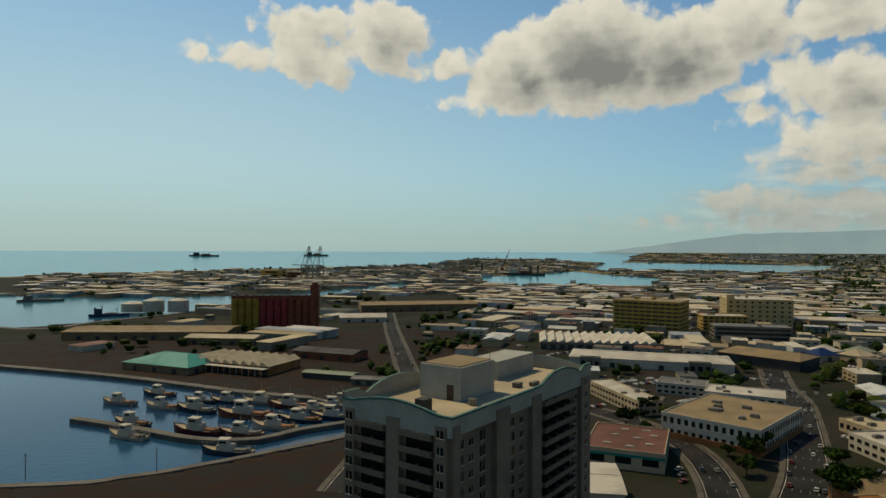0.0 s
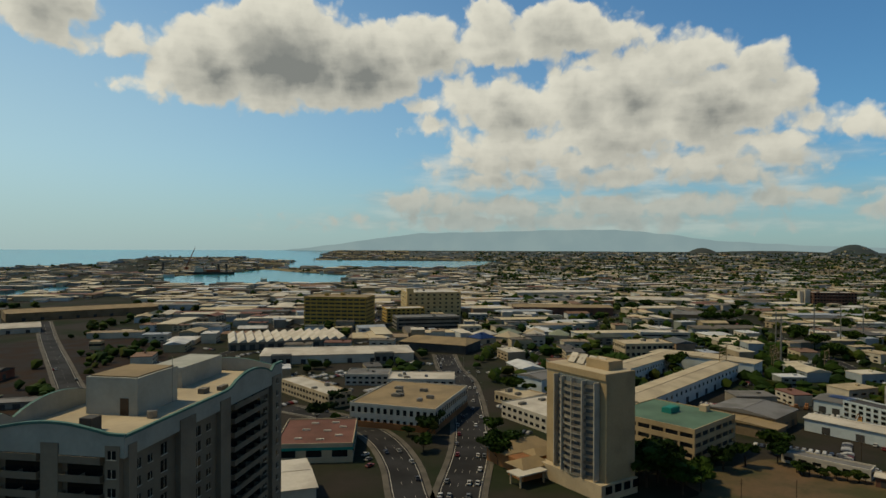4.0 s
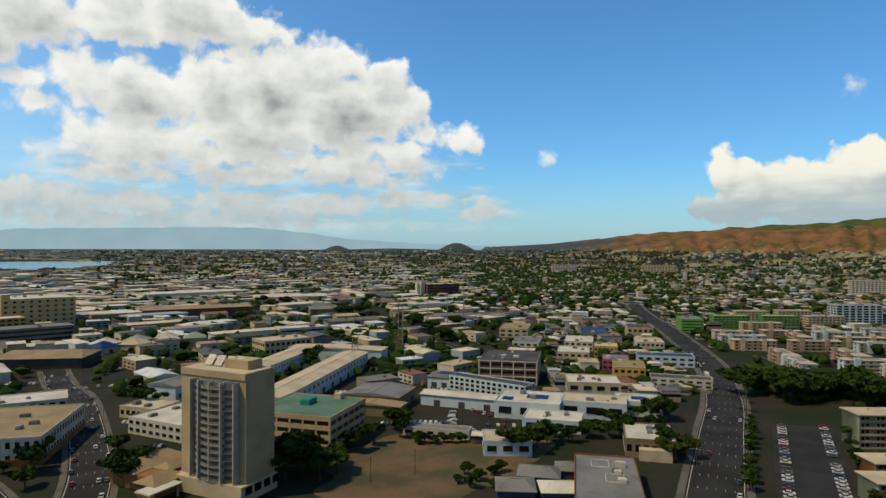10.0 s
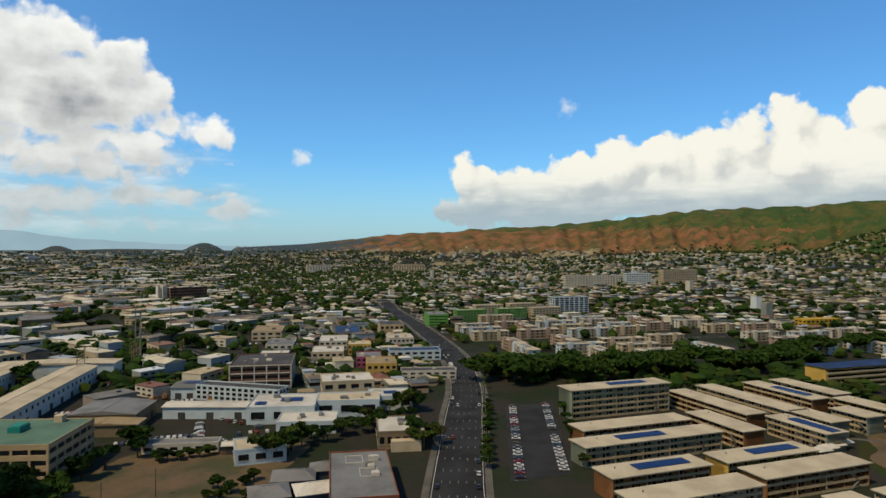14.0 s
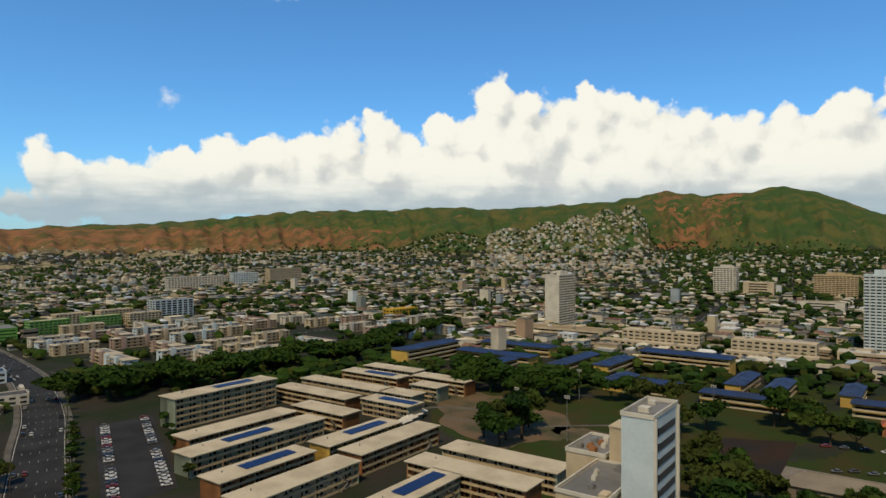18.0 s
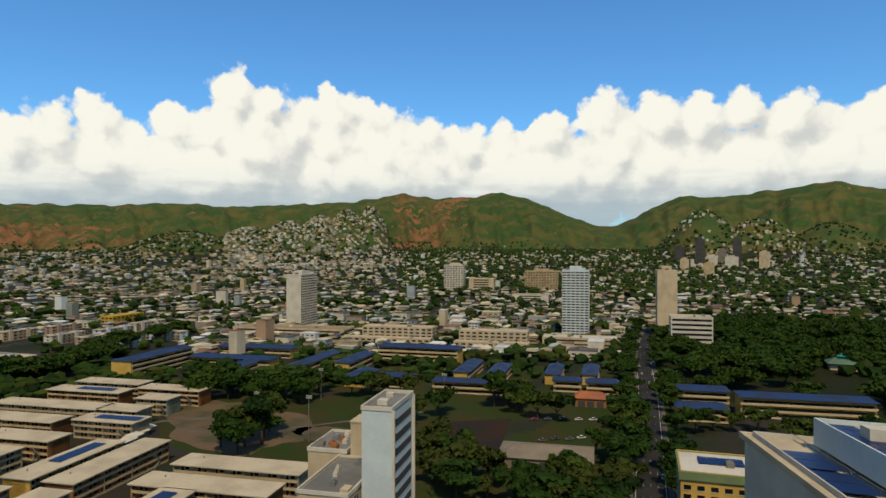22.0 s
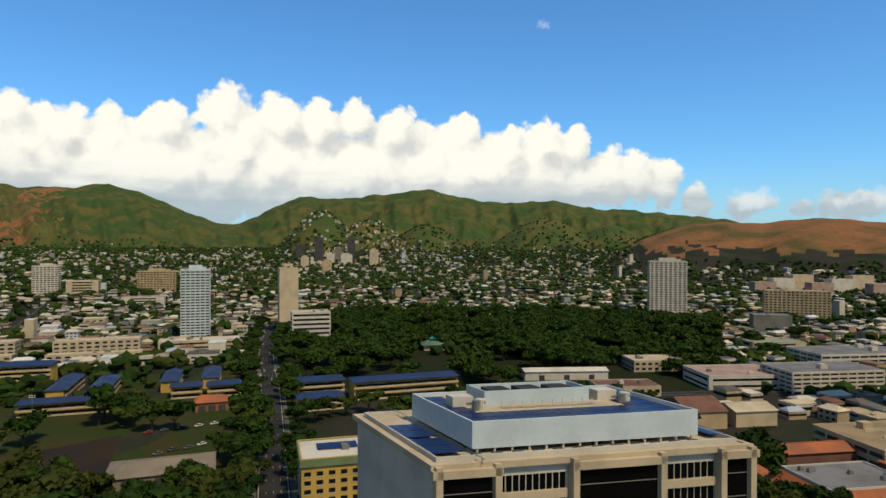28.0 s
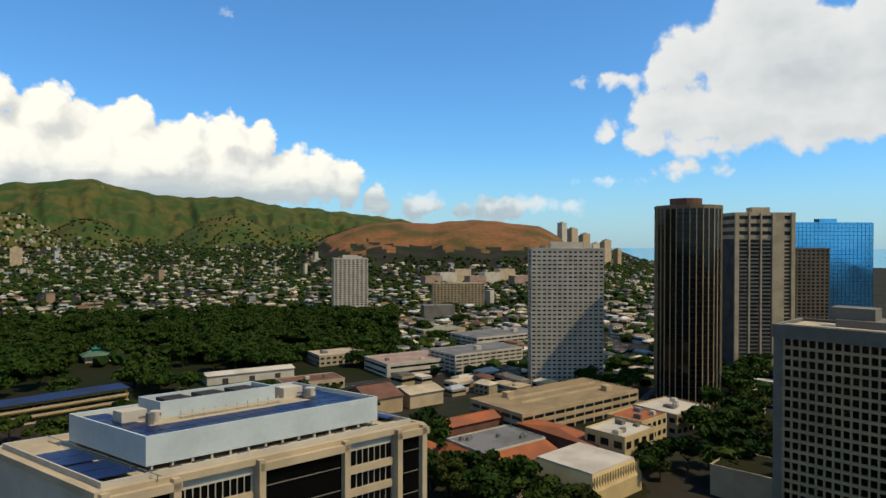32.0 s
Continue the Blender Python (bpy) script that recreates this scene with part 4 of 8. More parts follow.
shed("terminal_hall", "hall with teal hipped metal roof beside the quay", -212, 511, 66, 44, 5.5, -22, "tan", "roof_teal", 6.5, 22, category="hall")


def sawtooth_terminal(name, label, x, y, w, d, h, turn, n, wall, roof, rise=3.0, lean=0.72):
    ob = root(name, label, "terminal", x, y, turn)
    part("wall", Shape().box(0, 0, -1, w, d, h + 1), wall, ob)
    s = w / n
    for i in range(n):
        x0 = -w / 2 + i * s
        part("roof_tooth", Shape().add([(x0, -d / 2 - 1, h), (x0 + s - 0.1, -d / 2 - 1, h), (x0 + s * lean, -d / 2 - 1, h + rise), (x0, d / 2 + 1, h), (x0 + s - 0.1, d / 2 + 1, h), (x0 + s * lean, d / 2 + 1, h + rise)],
                                       [(0, 1, 2), (5, 4, 3), (0, 2, 5, 3), (1, 4, 5, 2), (0, 3, 4, 1)]), roof, ob)
    door = Shape().box(0, 0, 0, s * 0.6, 0.2, h * 0.7).mesh("door", "dark_grey")
    for i in range(n):
        part("door", door, None, ob, at=on_side(0, -w / 2 + (i + 0.5) * s, 0.1, w, d))
    taken(x, y, w, d, turn)
    return ob


TERM = sawtooth_terminal("harbour_terminal", "harbour terminal with rust and cream sawtooth roofs", -158, 512, 78, 40, 6.5, -22, 9, "orange", "roof_cream", 3.4, 0.3)
part("canopy", Shape().box(0, -24, 5.2, 78, 7, 0.35), "roof_white", TERM)
for i in range(14):
    part("canopy_post", Shape().box(-37 + i * 5.7, -27, 0, 0.35, 0.35, 5.2), "white", TERM)
shed("transit_shed", "rust-walled wharf shed with worn roof", -98, 560, 60, 26, 6, -22, "rust", "roof_dark", 2.4, 0, "wharf sheds")
shed("net_shed", "low open shed with yellow-green metal roof", -82, 471, 40, 12, 4, -18, "dark_grey", "sage", 1.0, 0, "wharf sheds")
shed("net_shed", "low grey shed beside the boat basin", -50, 452, 26, 12, 4, -10, "grey", "roof_grey", 1.0, 0, "wharf sheds")
shed("transit_shed", "wide tan-roofed pier shed beyond the silo", -40, 1010, 180, 60, 10, 12, "tan", "roof_tan", 3, 0, "wharf sheds", doors=8)
shed("transit_shed", "white-roofed pier shed beyond the silo", -105, 845, 60, 34, 6, 8, "white", "roof_white", 4, 0, "wharf sheds")
for x, y, rr, hh in ((-462, 960, 17, 12), (-430, 955, 15, 17), (-395, 960, 15, 17)):
    ob = root("storage_tank", "white round storage tank on the wharf", "tank", x, y, 0, "storage tanks")
    part("shell", Shape().tube(0, 0, 0, rr, hh, 28), "white", ob)
    part("dome", Shape().tube(0, 0, hh, rr, 3, 28, rr * 0.25), "white", ob)
    part("stair", Shape().beam((rr + 0.3, 0, 0), (0, rr + 0.3, hh), 0.5), "steel", ob)


def boat(x, y, turn, size, label, hull="hull_paint", mast=True):
    ob = root("fishing_boat", label, "boat", x, y, turn, "boats in the basin", -2.0)
    s = size / 20
    sec = [(-10, 2.2, 1.6), (-6, 2.9, 1.5), (0, 3.1, 1.7), (5, 2.6, 2.2), (8.5, 1.3, 2.9), (10.5, 0.1, 3.5)]
    sh = Shape()
    pts, faces = [], []
    for u, b, top in sec:
        pts += [(u * s, -b * s, top * s), (u * s * 0.94, -b * 0.6 * s, -0.8 * s), (u * s * 0.94, b * 0.6 * s, -0.8 * s), (u * s, b * s, top * s)]
    for i in range(len(sec) - 1):
        for j in range(3):
            faces.append((i * 4 + j, i * 4 + j + 1, i * 4 + j + 5, i * 4 + j + 4))
    faces += [(3, 2, 1, 0)]
    part("hull", sh.add(pts, faces), hull, ob)
    deck = Shape()
    dp, df = [], []
    for u, b, top in sec:
        dp += [(u * s, -b * 0.93 * s, (top - 0.35) * s), (u * s, b * 0.93 * s, (top - 0.35) * s)]
    for i in range(len(sec) - 1):
        df.append((2 * i, 2 * i + 1, 2 * i + 3, 2 * i + 2))
    part("deck", deck.add(dp, df), "cream", ob)
    rail = Shape()
    for i in range(len(sec) - 1):
        for side in (-1, 1):
            rail.beam((sec[i][0] * s, side * sec[i][1] * s, (sec[i][2] + 0.9) * s), (sec[i + 1][0] * s, side * sec[i + 1][1] * s, (sec[i + 1][2] + 0.9) * s), 0.12)
            rail.beam((sec[i][0] * s, side * sec[i][1] * s, sec[i][2] * s), (sec[i][0] * s, side * sec[i][1] * s, (sec[i][2] + 0.9) * s), 0.1)
    part("rail", rail, "white", ob)
    cab = part("wheelhouse", Shape().box(1 * s, 0, 1.2 * s, 6 * s, 3.8 * s, 2.4 * s).box(1.6 * s, 0, 3.6 * s, 3.6 * s, 3.2 * s, 2.0 * s).box(1.4 * s, 0, 5.6 * s, 4.4 * s, 3.7 * s, 0.2 * s), "white", ob)
    part("window", Shape().box(3.45 * s, 0, 4.3 * s, 0.1, 2.8 * s, 0.8 * s).box(1.6 * s, 1.62 * s, 4.3 * s, 2.6 * s, 0.06, 0.8 * s).box(1.6 * s, -1.62 * s, 4.3 * s, 2.6 * s, 0.06, 0.8 * s), "glass", cab)
    part("hold", Shape().box(-5 * s, 0, 1.1 * s, 4 * s, 2.6 * s, 0.9 * s).box(-8 * s, 0, 1.1 * s, 1.5 * s, 2 * s, 1.3 * s), "orange" if R.random() < 0.4 else "grey", ob)
    if mast:
        m = part("mast", Shape().tube(0.5 * s, 0, 5.6 * s, 0.14, 5.5 * s, 6, 0.06).beam((0.5 * s, 0, 7 * s), (-7 * s, 0, 9 * s), 0.12), "white", ob)
        part("stay", Shape().beam((0.5 * s, 0, 11 * s), (10 * s, 0, 3.6 * s), 0.05).beam((0.5 * s, 0, 11 * s), (-9.5 * s, 0, 2 * s), 0.05), "steel", m)
    part("crane_arm", Shape().beam((-3 * s, 0, 1.3 * s), (-3 * s, 0, 6.5 * s), 0.18).beam((-3 * s, 0, 6.5 * s), (-8 * s, 0, 5.4 * s), 0.14), "white", ob)
    return ob


for x, y, turn, size, label, hull in (
        (-186, 422, 165, 24, "dark-hulled fishing boat moored in the basin", "navy"), (-169, 388, 162, 24, "white fishing boat moored in the basin", "white"),
        (-146, 381, 160, 27, "white fishing boat with dark waterline", "hull_paint"), (-113, 369, 172, 33, "red-hulled fishing boat with white wheelhouse", "rust"),
        (-134, 402, 168, 24, "low dark boat in the second row", "navy"), (-112, 400, 170, 26, "grey-hulled longliner in the second row", "hull_paint"),
        (-92, 391, 172, 28, "grey fishing boat tied up in the basin", "hull_paint"), (-76, 382, 175, 22, "white fishing boat by the quay", "white"),
        (-66, 391, 178, 24, "white motor yacht by the sheds", "white"), (-63, 406, 178, 20, "white motor cruiser beside the sheds", "white"),
        (-90, 345, 168, 26, "white fishing boat with blue stripe", "white"), (-80, 360, 172, 25, "white fishing boat with cluttered deck", "hull_paint"),
        (-62, 366, 175, 27, "blue-striped white fishing boat", "navy"), (-104, 333, 172, 24, "red and white boat alongside the pier", "rust"),
        (-128, 337, 168, 28, "white boat with rusty deck gear", "hull_paint"), (-170, 352, 160, 24, "dark-hulled boat alongside the pier", "navy"),
        (-160, 327, 160, 24, "white boat nosed up to the pier", "white"), (-101, 303, 176, 25, "dark barge-like launch behind the pier", "navy"),
        (-152, 404, 166, 22, "small boat with dark net gear", "hull_paint"), (-200, 398, 165, 24, "white boat far out in the basin", "hull_paint")):
    boat(x, y, turn, size, label, hull)
ob = root("motor_launch", "small yellow motor launch by the quay", "boat", -118, 420, 150, z=-2)
part("hull", Shape().prism([(-6, -1.8), (3, -1.8), (7, 0), (3, 1.8), (-6, 1.8)], -0.4, 1.5, -0.1), "bright_yellow", ob)
part("wheelhouse", Shape().box(0, 0, 1.4, 4, 2.4, 2.2).box(0, 0, 3.6, 4.5, 2.8, 0.2), "bright_yellow", ob)


def ship(name, label, x, y, turn, length, beam, free_h, hull, house, z=-2.0, cargo=False):
    ob = root(name, label, "ship", x, y, turn, z=z)
    a, b = length / 2, beam / 2
    part("hull", Shape().prism([(-a, -b * 0.9), (a * 0.7, -b), (a * 0.92, -b * 0.5), (a * 1.04, 0), (a * 0.92, b * 0.5), (a * 0.7, b), (-a, b * 0.9)], -1, free_h, -0.03), hull, ob)
    part("superstructure", Shape().box(-a * 0.55, 0, free_h, length * 0.2, beam * 0.8, free_h * 1.0).box(-a * 0.5, 0, free_h * 2, length * 0.14, beam * 0.7, free_h * 0.8), house, ob)
    part("funnel", Shape().tube(-a * 0.7, 0, free_h * 2, beam * 0.12, free_h * 1.3, 10), house, ob)
    part("mast", Shape().tube(-a * 0.35, 0, free_h * 2, 0.5, free_h * 2.0, 6).tube(a * 0.4, 0, free_h, 0.5, free_h * 2.2, 6).beam((a * 0.4, 0, free_h * 2.6), (a * 0.05, 0, free_h * 1.6), 0.5), "grey", ob)
    part("deck_house", Shape().box(a * 0.1, 0, free_h, length * 0.3, beam * 0.5, free_h * (0.9 if cargo else 0.35)), "grey" if not cargo else "rust", ob)
    return ob


ship("patrol_ship", "white patrol ship at the far wharf", -749, 1330, 20, 110, 14, 6, "white", "white")
ship("patrol_ship", "white patrol ship at the far wharf", -900, 1270, 24, 90, 12, 5, "white", "white")
ship("tug_boat", "grey working vessel in the channel", -720, 1150, 26, 70, 12, 4, "grey", "grey")
ship("tug_boat", "blue working vessel in the channel", -470, 905, 26, 50, 11, 4, "navy", "navy")
ship("cargo_ship", "dark cargo ship with deck cranes", 300, 2380, -12, 150, 22, 9, "dark_grey", "white", cargo=True)
ship("patrol_ship", "grey patrol ship in the inner basin", 371, 1722, -18, 80, 12, 5, "grey", "white")
ship("cargo_ship", "long dark cargo ship out at sea", -1450, 3900, 5, 170, 22, 8, "dark_grey", "dark_grey", float(bowl(4160)) - 2, True)
ship("cargo_ship", "long dark cargo ship near the horizon", -820, 4150, 5, 150, 20, 8, "dark_grey", "dark_grey", float(bowl(4230)) - 2, True)


def gantry(x, y, turn, label, h=62):
    ob = root("gantry_crane", label, "crane", x, y, turn, "container cranes")
    leg = Shape().box(0, 0, 0, 2.2, 2.2, h * 0.72).mesh("leg", "steel")
    for a in (-9, 9):
        for b in (-12, 12):
            part("leg", leg, None, ob, at=(a, b, 0))
    part("portal", Shape().box(-9, 0, h * 0.35, 1.6, 24, 1.6).box(9, 0, h * 0.35, 1.6, 24, 1.6).box(0, -12, h * 0.72, 20, 1.6, 2).box(0, 12, h * 0.72, 20, 1.6, 2), "steel", ob)
    part("apex", Shape().beam((-9, 12, h * 0.72), (-3, -8, h * 1.62), 1.6).beam((9, 12, h * 0.72), (3, -8, h * 1.62), 1.6).beam((-3, -8, h * 1.62), (3, -8, h * 1.62), 1.8).beam((-9, -12, h * 0.72), (-3, -8, h * 1.62), 1.6).beam((9, -12, h * 0.72), (3, -8, h * 1.62), 1.6), "steel", ob)
    part("boom", Shape().box(0, 20, h * 0.76, 3, 70, 2.2).beam((0, -8, h * 1.6), (0, 52, h * 0.8), 0.6), "steel", ob)
    part("cab", Shape().box(0, -4, h * 0.68, 5, 8, 4), "white", ob)
    return ob


gantry(-381, 1798, 60, "tall grey container crane on the far terminal")
gantry(-351, 1806, 60, "tall grey container crane on the far terminal")
ob = root("harbour_crane", "raised lattice harbour crane beside the ships", "crane", 240, 2600, 0)
part("base", Shape().box(0, 0, 0, 14, 14, 18), "rust", ob)
part("jib", Shape().beam((0, 0, 18), (30, 0, 92), 3).beam((-3, 0, 18), (29, 0, 90), 1.5), "rust", ob)
for x, y in ((160, 2640), (330, 2420), (360, 2440)):
    ob = root("harbour_crane", "small dock crane by the cargo ship", "crane", x, y, 20, "dock cranes")
    part("tower", Shape().box(0, 0, 0, 6, 6, 34), "dark_grey", ob)
    part("jib", Shape().beam((0, 0, 32), (40, 0, 44), 2), "dark_grey", ob)
block("yellow_store", "low yellow warehouse on the far island", -560, 2130, 70, 40, 22, -10, "yellow", "roof_tan", 2, 6, "band", 0)
block("yellow_store", "ochre warehouse on the far island", -480, 2120, 60, 30, 16, -10, "orange", "roof_tan", 2, 6, "band", 0)

# ---- apartment tower beside the harbour road ----


def welded(me):
    bm = bmesh.new()
    bm.from_mesh(me)
    bmesh.ops.remove_doubles(bm, verts=list(bm.verts), dist=0.001)
    bm.to_mesh(me)
    bm.free()
    return me


def apartment_tower():
    w, d, h, fl = 57.0, 23.5, 65.0, 23
    ob = root("apartment_tower", "grey concrete apartment tower with teal-edged curved parapet", "tower", 8.4, 138.5, 54)
    fh = h / fl
    part("wall", Shape().box(0, 0, -1, w, d, h + 1), "grey_green", ob)
    # piers proud of the long face and the end face
    for u, ww in ((-27.5, 2), (-12, 5), (1.5, 4), (26, 5)):
        part("pier", Shape().box(u, -d / 2 - 0.5, 0, ww, 1.0, h), "taupe", ob)
    for v, ww in ((-10.6, 2.4), (0, 3.0), (10.6, 2.4)):
        part("pier", Shape().box(-w / 2 - 0.5, v, 0, 1.0, ww, h), "taupe", ob)
    for k in range(4, fl):
        z = k * fh
        for u, ww, hh in ((-24.8, 1.1, 1.5), (-21.8, 1.1, 1.2), (-18, 1.6, 1.9), (-7.5, 2.2, 1.7), (-3.5, 1.4, 1.2), (21.5, 1.6, 1.7), (26, 1.0, 1.2)):
            out = 1.02 if abs(u - 26) < 0.1 else 0.02
            part("window", window_mesh(ww, hh), None, ob, at=on_side(0, u, z + 0.9, w, d, out))
        ob2 = part("balcony", balcony_mesh(16, 1.6), None, ob, at=on_side(0, 12, z, w, d))
        part("balcony_door", door_mesh(14, 2.1), None, ob2)
        for v in (-5.4, 5.4):
            ob2 = part("balcony", balcony_mesh(7.0, 1.4), None, ob, at=on_side(3, v, z, w, d))
            part("balcony_door", door_mesh(6, 2.1), None, ob2)
        part("window", window_mesh(1.5, 1.5), None, ob, at=on_side(3, -10.6, z + 0.8, w, d, 1.02))
        part("window", window_mesh(1.3, 1.3), None, ob, at=on_side(3, 10.6, z + 0.8, w, d, 1.02))
    part("roof", Shape().box(0, 0, h, w - 0.6, d - 0.6, 0.15), "roof_cream", ob)
    # parapet walls with a rounded rise in the middle of each length
    for k, length in ((0, w + 1.6), (2, w + 1.6), (1, d + 1.6), (3, d + 1.6)):
        sh, trim = Shape(), Shape()
        n = 28
        prev = None
        for i in range(n + 1):
            u = -length / 2 + length * i / n
            t = u / length * 2
            if length > 50:
                top = 1.6 + (2.2 * math.cos((t - 0.45) / 0.32 * math.pi / 2) ** 0.7 if abs(t - 0.45) < 0.32 else 0.0) + (1.2 if t > 0.82 else 0)
            else:
                top = 1.8 + (1.4 * math.cos(t / 0.8 * math.pi / 2) if abs(t) < 0.8 else 0.0)
            if prev:
                (u0, t0) = prev
                sh.add([(u0, -0.2, -1.8), (u, -0.2, -1.8), (u, -0.2, top), (u0, -0.2, t0), (u0, 0.25, -1.8), (u, 0.25, -1.8), (u, 0.25, top), (u0, 0.25, t0)],
                       [(0, 1, 2, 3), (5, 4, 7, 6), (3, 2, 6, 7), (1, 0, 4, 5)])
                trim.add([(u0, -0.32, t0 - 0.35), (u, -0.32, top - 0.35), (u, -0.32, top + 0.04), (u0, -0.32, t0 + 0.04), (u0, 0.3, t0 + 0.04), (u, 0.3, top + 0.04)],
                         [(0, 1, 2, 3), (3, 2, 5, 4)])
            prev = (u, top)
        p = part("parapet", welded(sh.mesh("parapet", "parapet_grey")), None, ob, at=on_side(k, 0, h, w, d, 0.6))
        part("coping", welded(trim.mesh("coping", "teal_trim")), None, p, "teal painted coping")
    head = part("stair_house", Shape().box(-7.5, 1, h, 12.5, 10, 6.8), "parapet_grey", ob)
    part("door", Shape().box(-13.8, -1.5, h + 0.2, 0.1, 1.6, 3), "wood", head)
    part("cap", Shape().box(-7.5, 1, h + 6.8, 11.5, 9, 0.2), "roof_tan", head)
    part("stair_house", Shape().box(17, 5, h, 17, 8, 4.4), "parapet_grey", ob)
    part("rooftop_unit", Shape().box(-23, -2, h, 2.4, 2.2, 2.4), "dark_grey", ob)
    part("rooftop_unit", Shape().tube(-14, -7, h, 0.9, 1.4, 10), "steel", ob)
    part("rooftop_unit", Shape().box(5, -6, h, 2, 1.5, 1.2).box(9, -8, h, 3, 1, 1), "grey", ob)
    part("aerial", Shape().tube(-3, -4, h, 0.06, 9, 5), "steel", ob)
    taken(8.6, 141, w, d, 54, 6)


CACHE = {}


def window_mesh(w, h):
    key = ("win", round(w, 1), round(h, 1))
    if key not in CACHE:
        me = Shape().box(0, 0, 0, w, 0.1, h).box(0, -0.05, -0.12, w + 0.25, 0.25, 0.12).box(0, -0.03, 0, 0.08, 0.12, h).mesh("window", "glass")
        me.materials.append(MAT["white"])
        for j, p in enumerate(me.polygons):
            p.material_index = 1 if j >= 6 else 0
        CACHE[key] = me
    return CACHE[key]


def balcony_mesh(w, deep, rail="grey_green"):
    key = ("bal", round(w, 1), round(deep, 1), rail)
    if key not in CACHE:
        sh = Shape().box(0, -deep / 2, 0, w, deep, 0.2).box(0, -deep + 0.06, 0.2, w, 0.08, 0.9)
        for i in range(max(2, int(w / 4)) + 1):
            sh.box(-w / 2 + 0.05 + (w - 0.1) * i / max(2, int(w / 4)), -deep / 2, 0.2, 0.1, deep, 0.9)
        CACHE[key] = sh.mesh("balcony", rail)
    return CACHE[key]


def door_mesh(w, h):
    key = ("door", round(w, 1), round(h, 1))
    if key not in CACHE:
        CACHE[key] = Shape().box(0, 0, 0.2, w, 0.1, h).mesh("balcony_door", "glass")
    return CACHE[key]


apartment_tower()

# ---- city west of the avenue ----
decks("parking_garage", "yellow multi-storey parking garage with dark open decks", 245, 756, 76, 45, 36, -34, "yellow", "roof_tan", 8, posts=10, units=2)
HOSP = block("office_building", "pale yellow office building with square windows", 398, 820, 74, 70, 34, -16, "pale_yellow", "roof_white", 6, 9, "each", 4, (0.36, 0.38))
part("stair_tower", Shape().box(-33, -30, 0, 9, 8, 40), "pale_yellow", HOSP)
block("office_building", "low yellow annex between garage and office", 335, 770, 50, 30, 17, -10, "yellow", "roof_white", 4, 8, "row", 2)
block("office_building", "grey three-storey annex with ribbon windows", 330, 690, 76, 34, 14, -14, "grey", "roof_grey", 3, 12, "band", 2, (0.94, 0.4))
SAW = sawtooth_terminal("market_hall", "long market hall with white sawtooth roof", 151, 637, 109, 66, 7, -8, 13, "grey", "roof_white", 3.2)
LONG = shed("warehouse", "long white-roofed store beside its car park", 170, 530, 125, 42, 7, -17, "white", "roof_white", 2.5, 6, "warehouses", doors=6)
block("store_front", "grey storefront entrance of the long store", 118, 513, 16, 6, 9, -17, "grey", "roof_grey", 1, 3, "row", 0)
block("store_front", "grey storefront entrance of the long store", 196, 489, 16, 6, 9, -17, "grey", "roof_grey", 1, 3, "row", 0)
shed("curved_hall", "low hall with tan curved roof and blue glass front", 272, 538, 66, 40, 8, -50, "dark_grey", "roof_tan", 4, 8, category="hall")
CREAM = block("commercial_block", "cream two-storey corner building with tan flat roof", 150, 332, 48, 60, 12, -45, "white", "roof_tan", 2, 13, "each", 7, (0.5, 0.5))
part("base_band", Shape().ring(48.6, 60.6, 0, 3.2, 0.3), "orange", CREAM, "ochre ground-floor band")
block("commercial_block", "long low cream strip building with white roof", 112, 398, 16, 62, 8, 14, "cream", "roof_white", 2, 4, "row", 2, category="shop row")
block("commercial_block", "white low building behind the corner block", 186, 395, 44, 26, 8, -28, "white", "roof_white", 2, 9, "row", 4)
block("commercial_block", "pale flat-roofed workshop behind the shops", 160, 428, 30, 22, 7, -28, "white", "roof_grey", 2, 7, "row", 2)
RED = block("workshop", "workshop with dark red roof and white skylights", 86, 297, 34, 42, 8, -22, "cream", "roof_red", 1, 3, "row", 0, category="workshop")
part("band", Shape().ring(34.5, 42.5, 5.6, 1.2, 0.3), "roof_teal", RED, "teal band")
for i, j in ((-8, -12), (2, -14), (10, -8), (-6, 2), (4, 0), (11, 6), (-3, 13), (7, 14)):
    part("skylight", Shape().box(i, j, 8.1, 3.6, 1.3, 0.4).box(i, j, 8.5, 3.2, 0.8, 0.25), "white", RED)
shed("workshop", "white metal-roofed workshop under the tower", 56, 240, 20, 32, 10, -8, "white", "roof_white", 1.0, 0, category="workshop")
shed("workshop", "pale green-roofed hall beside the apartment tower", -14, 208, 34, 22, 7, 54, "cream", "sage", 2.0, 0, category="workshop")
block("commercial_block", "cream low flat-roofed shop behind the avenue bend", 222, 330, 20, 24, 6, 12, "cream", "roof_cream", 1, 5, "row", 2)
block("commercial_block", "white-roofed two-storey workshop by the avenue", 214, 290, 36, 38, 8, 5, "white", "roof_white", 2, 8, "row", 5)
shed("workshop", "pale blue long workshop with grey metal roof", 268, 360, 44, 22, 9, 12, "blue_white", "roof_grey", 2, 0, category="workshop")
for i in range(7):
    g = i / 6
    shed("tent_hall", "white and cream peaked tent roof of the market", 330 + 85 * g, 560 - 15 * g + (i % 2) * 22, 20, 20, 5, 10 + i * 7, "cream", ("sage", "roof_white", "roof_cream")[i % 3] if i else "solar", 5, 9, "market tents", "market tent", 1)

# ---- beige hotel tower ----


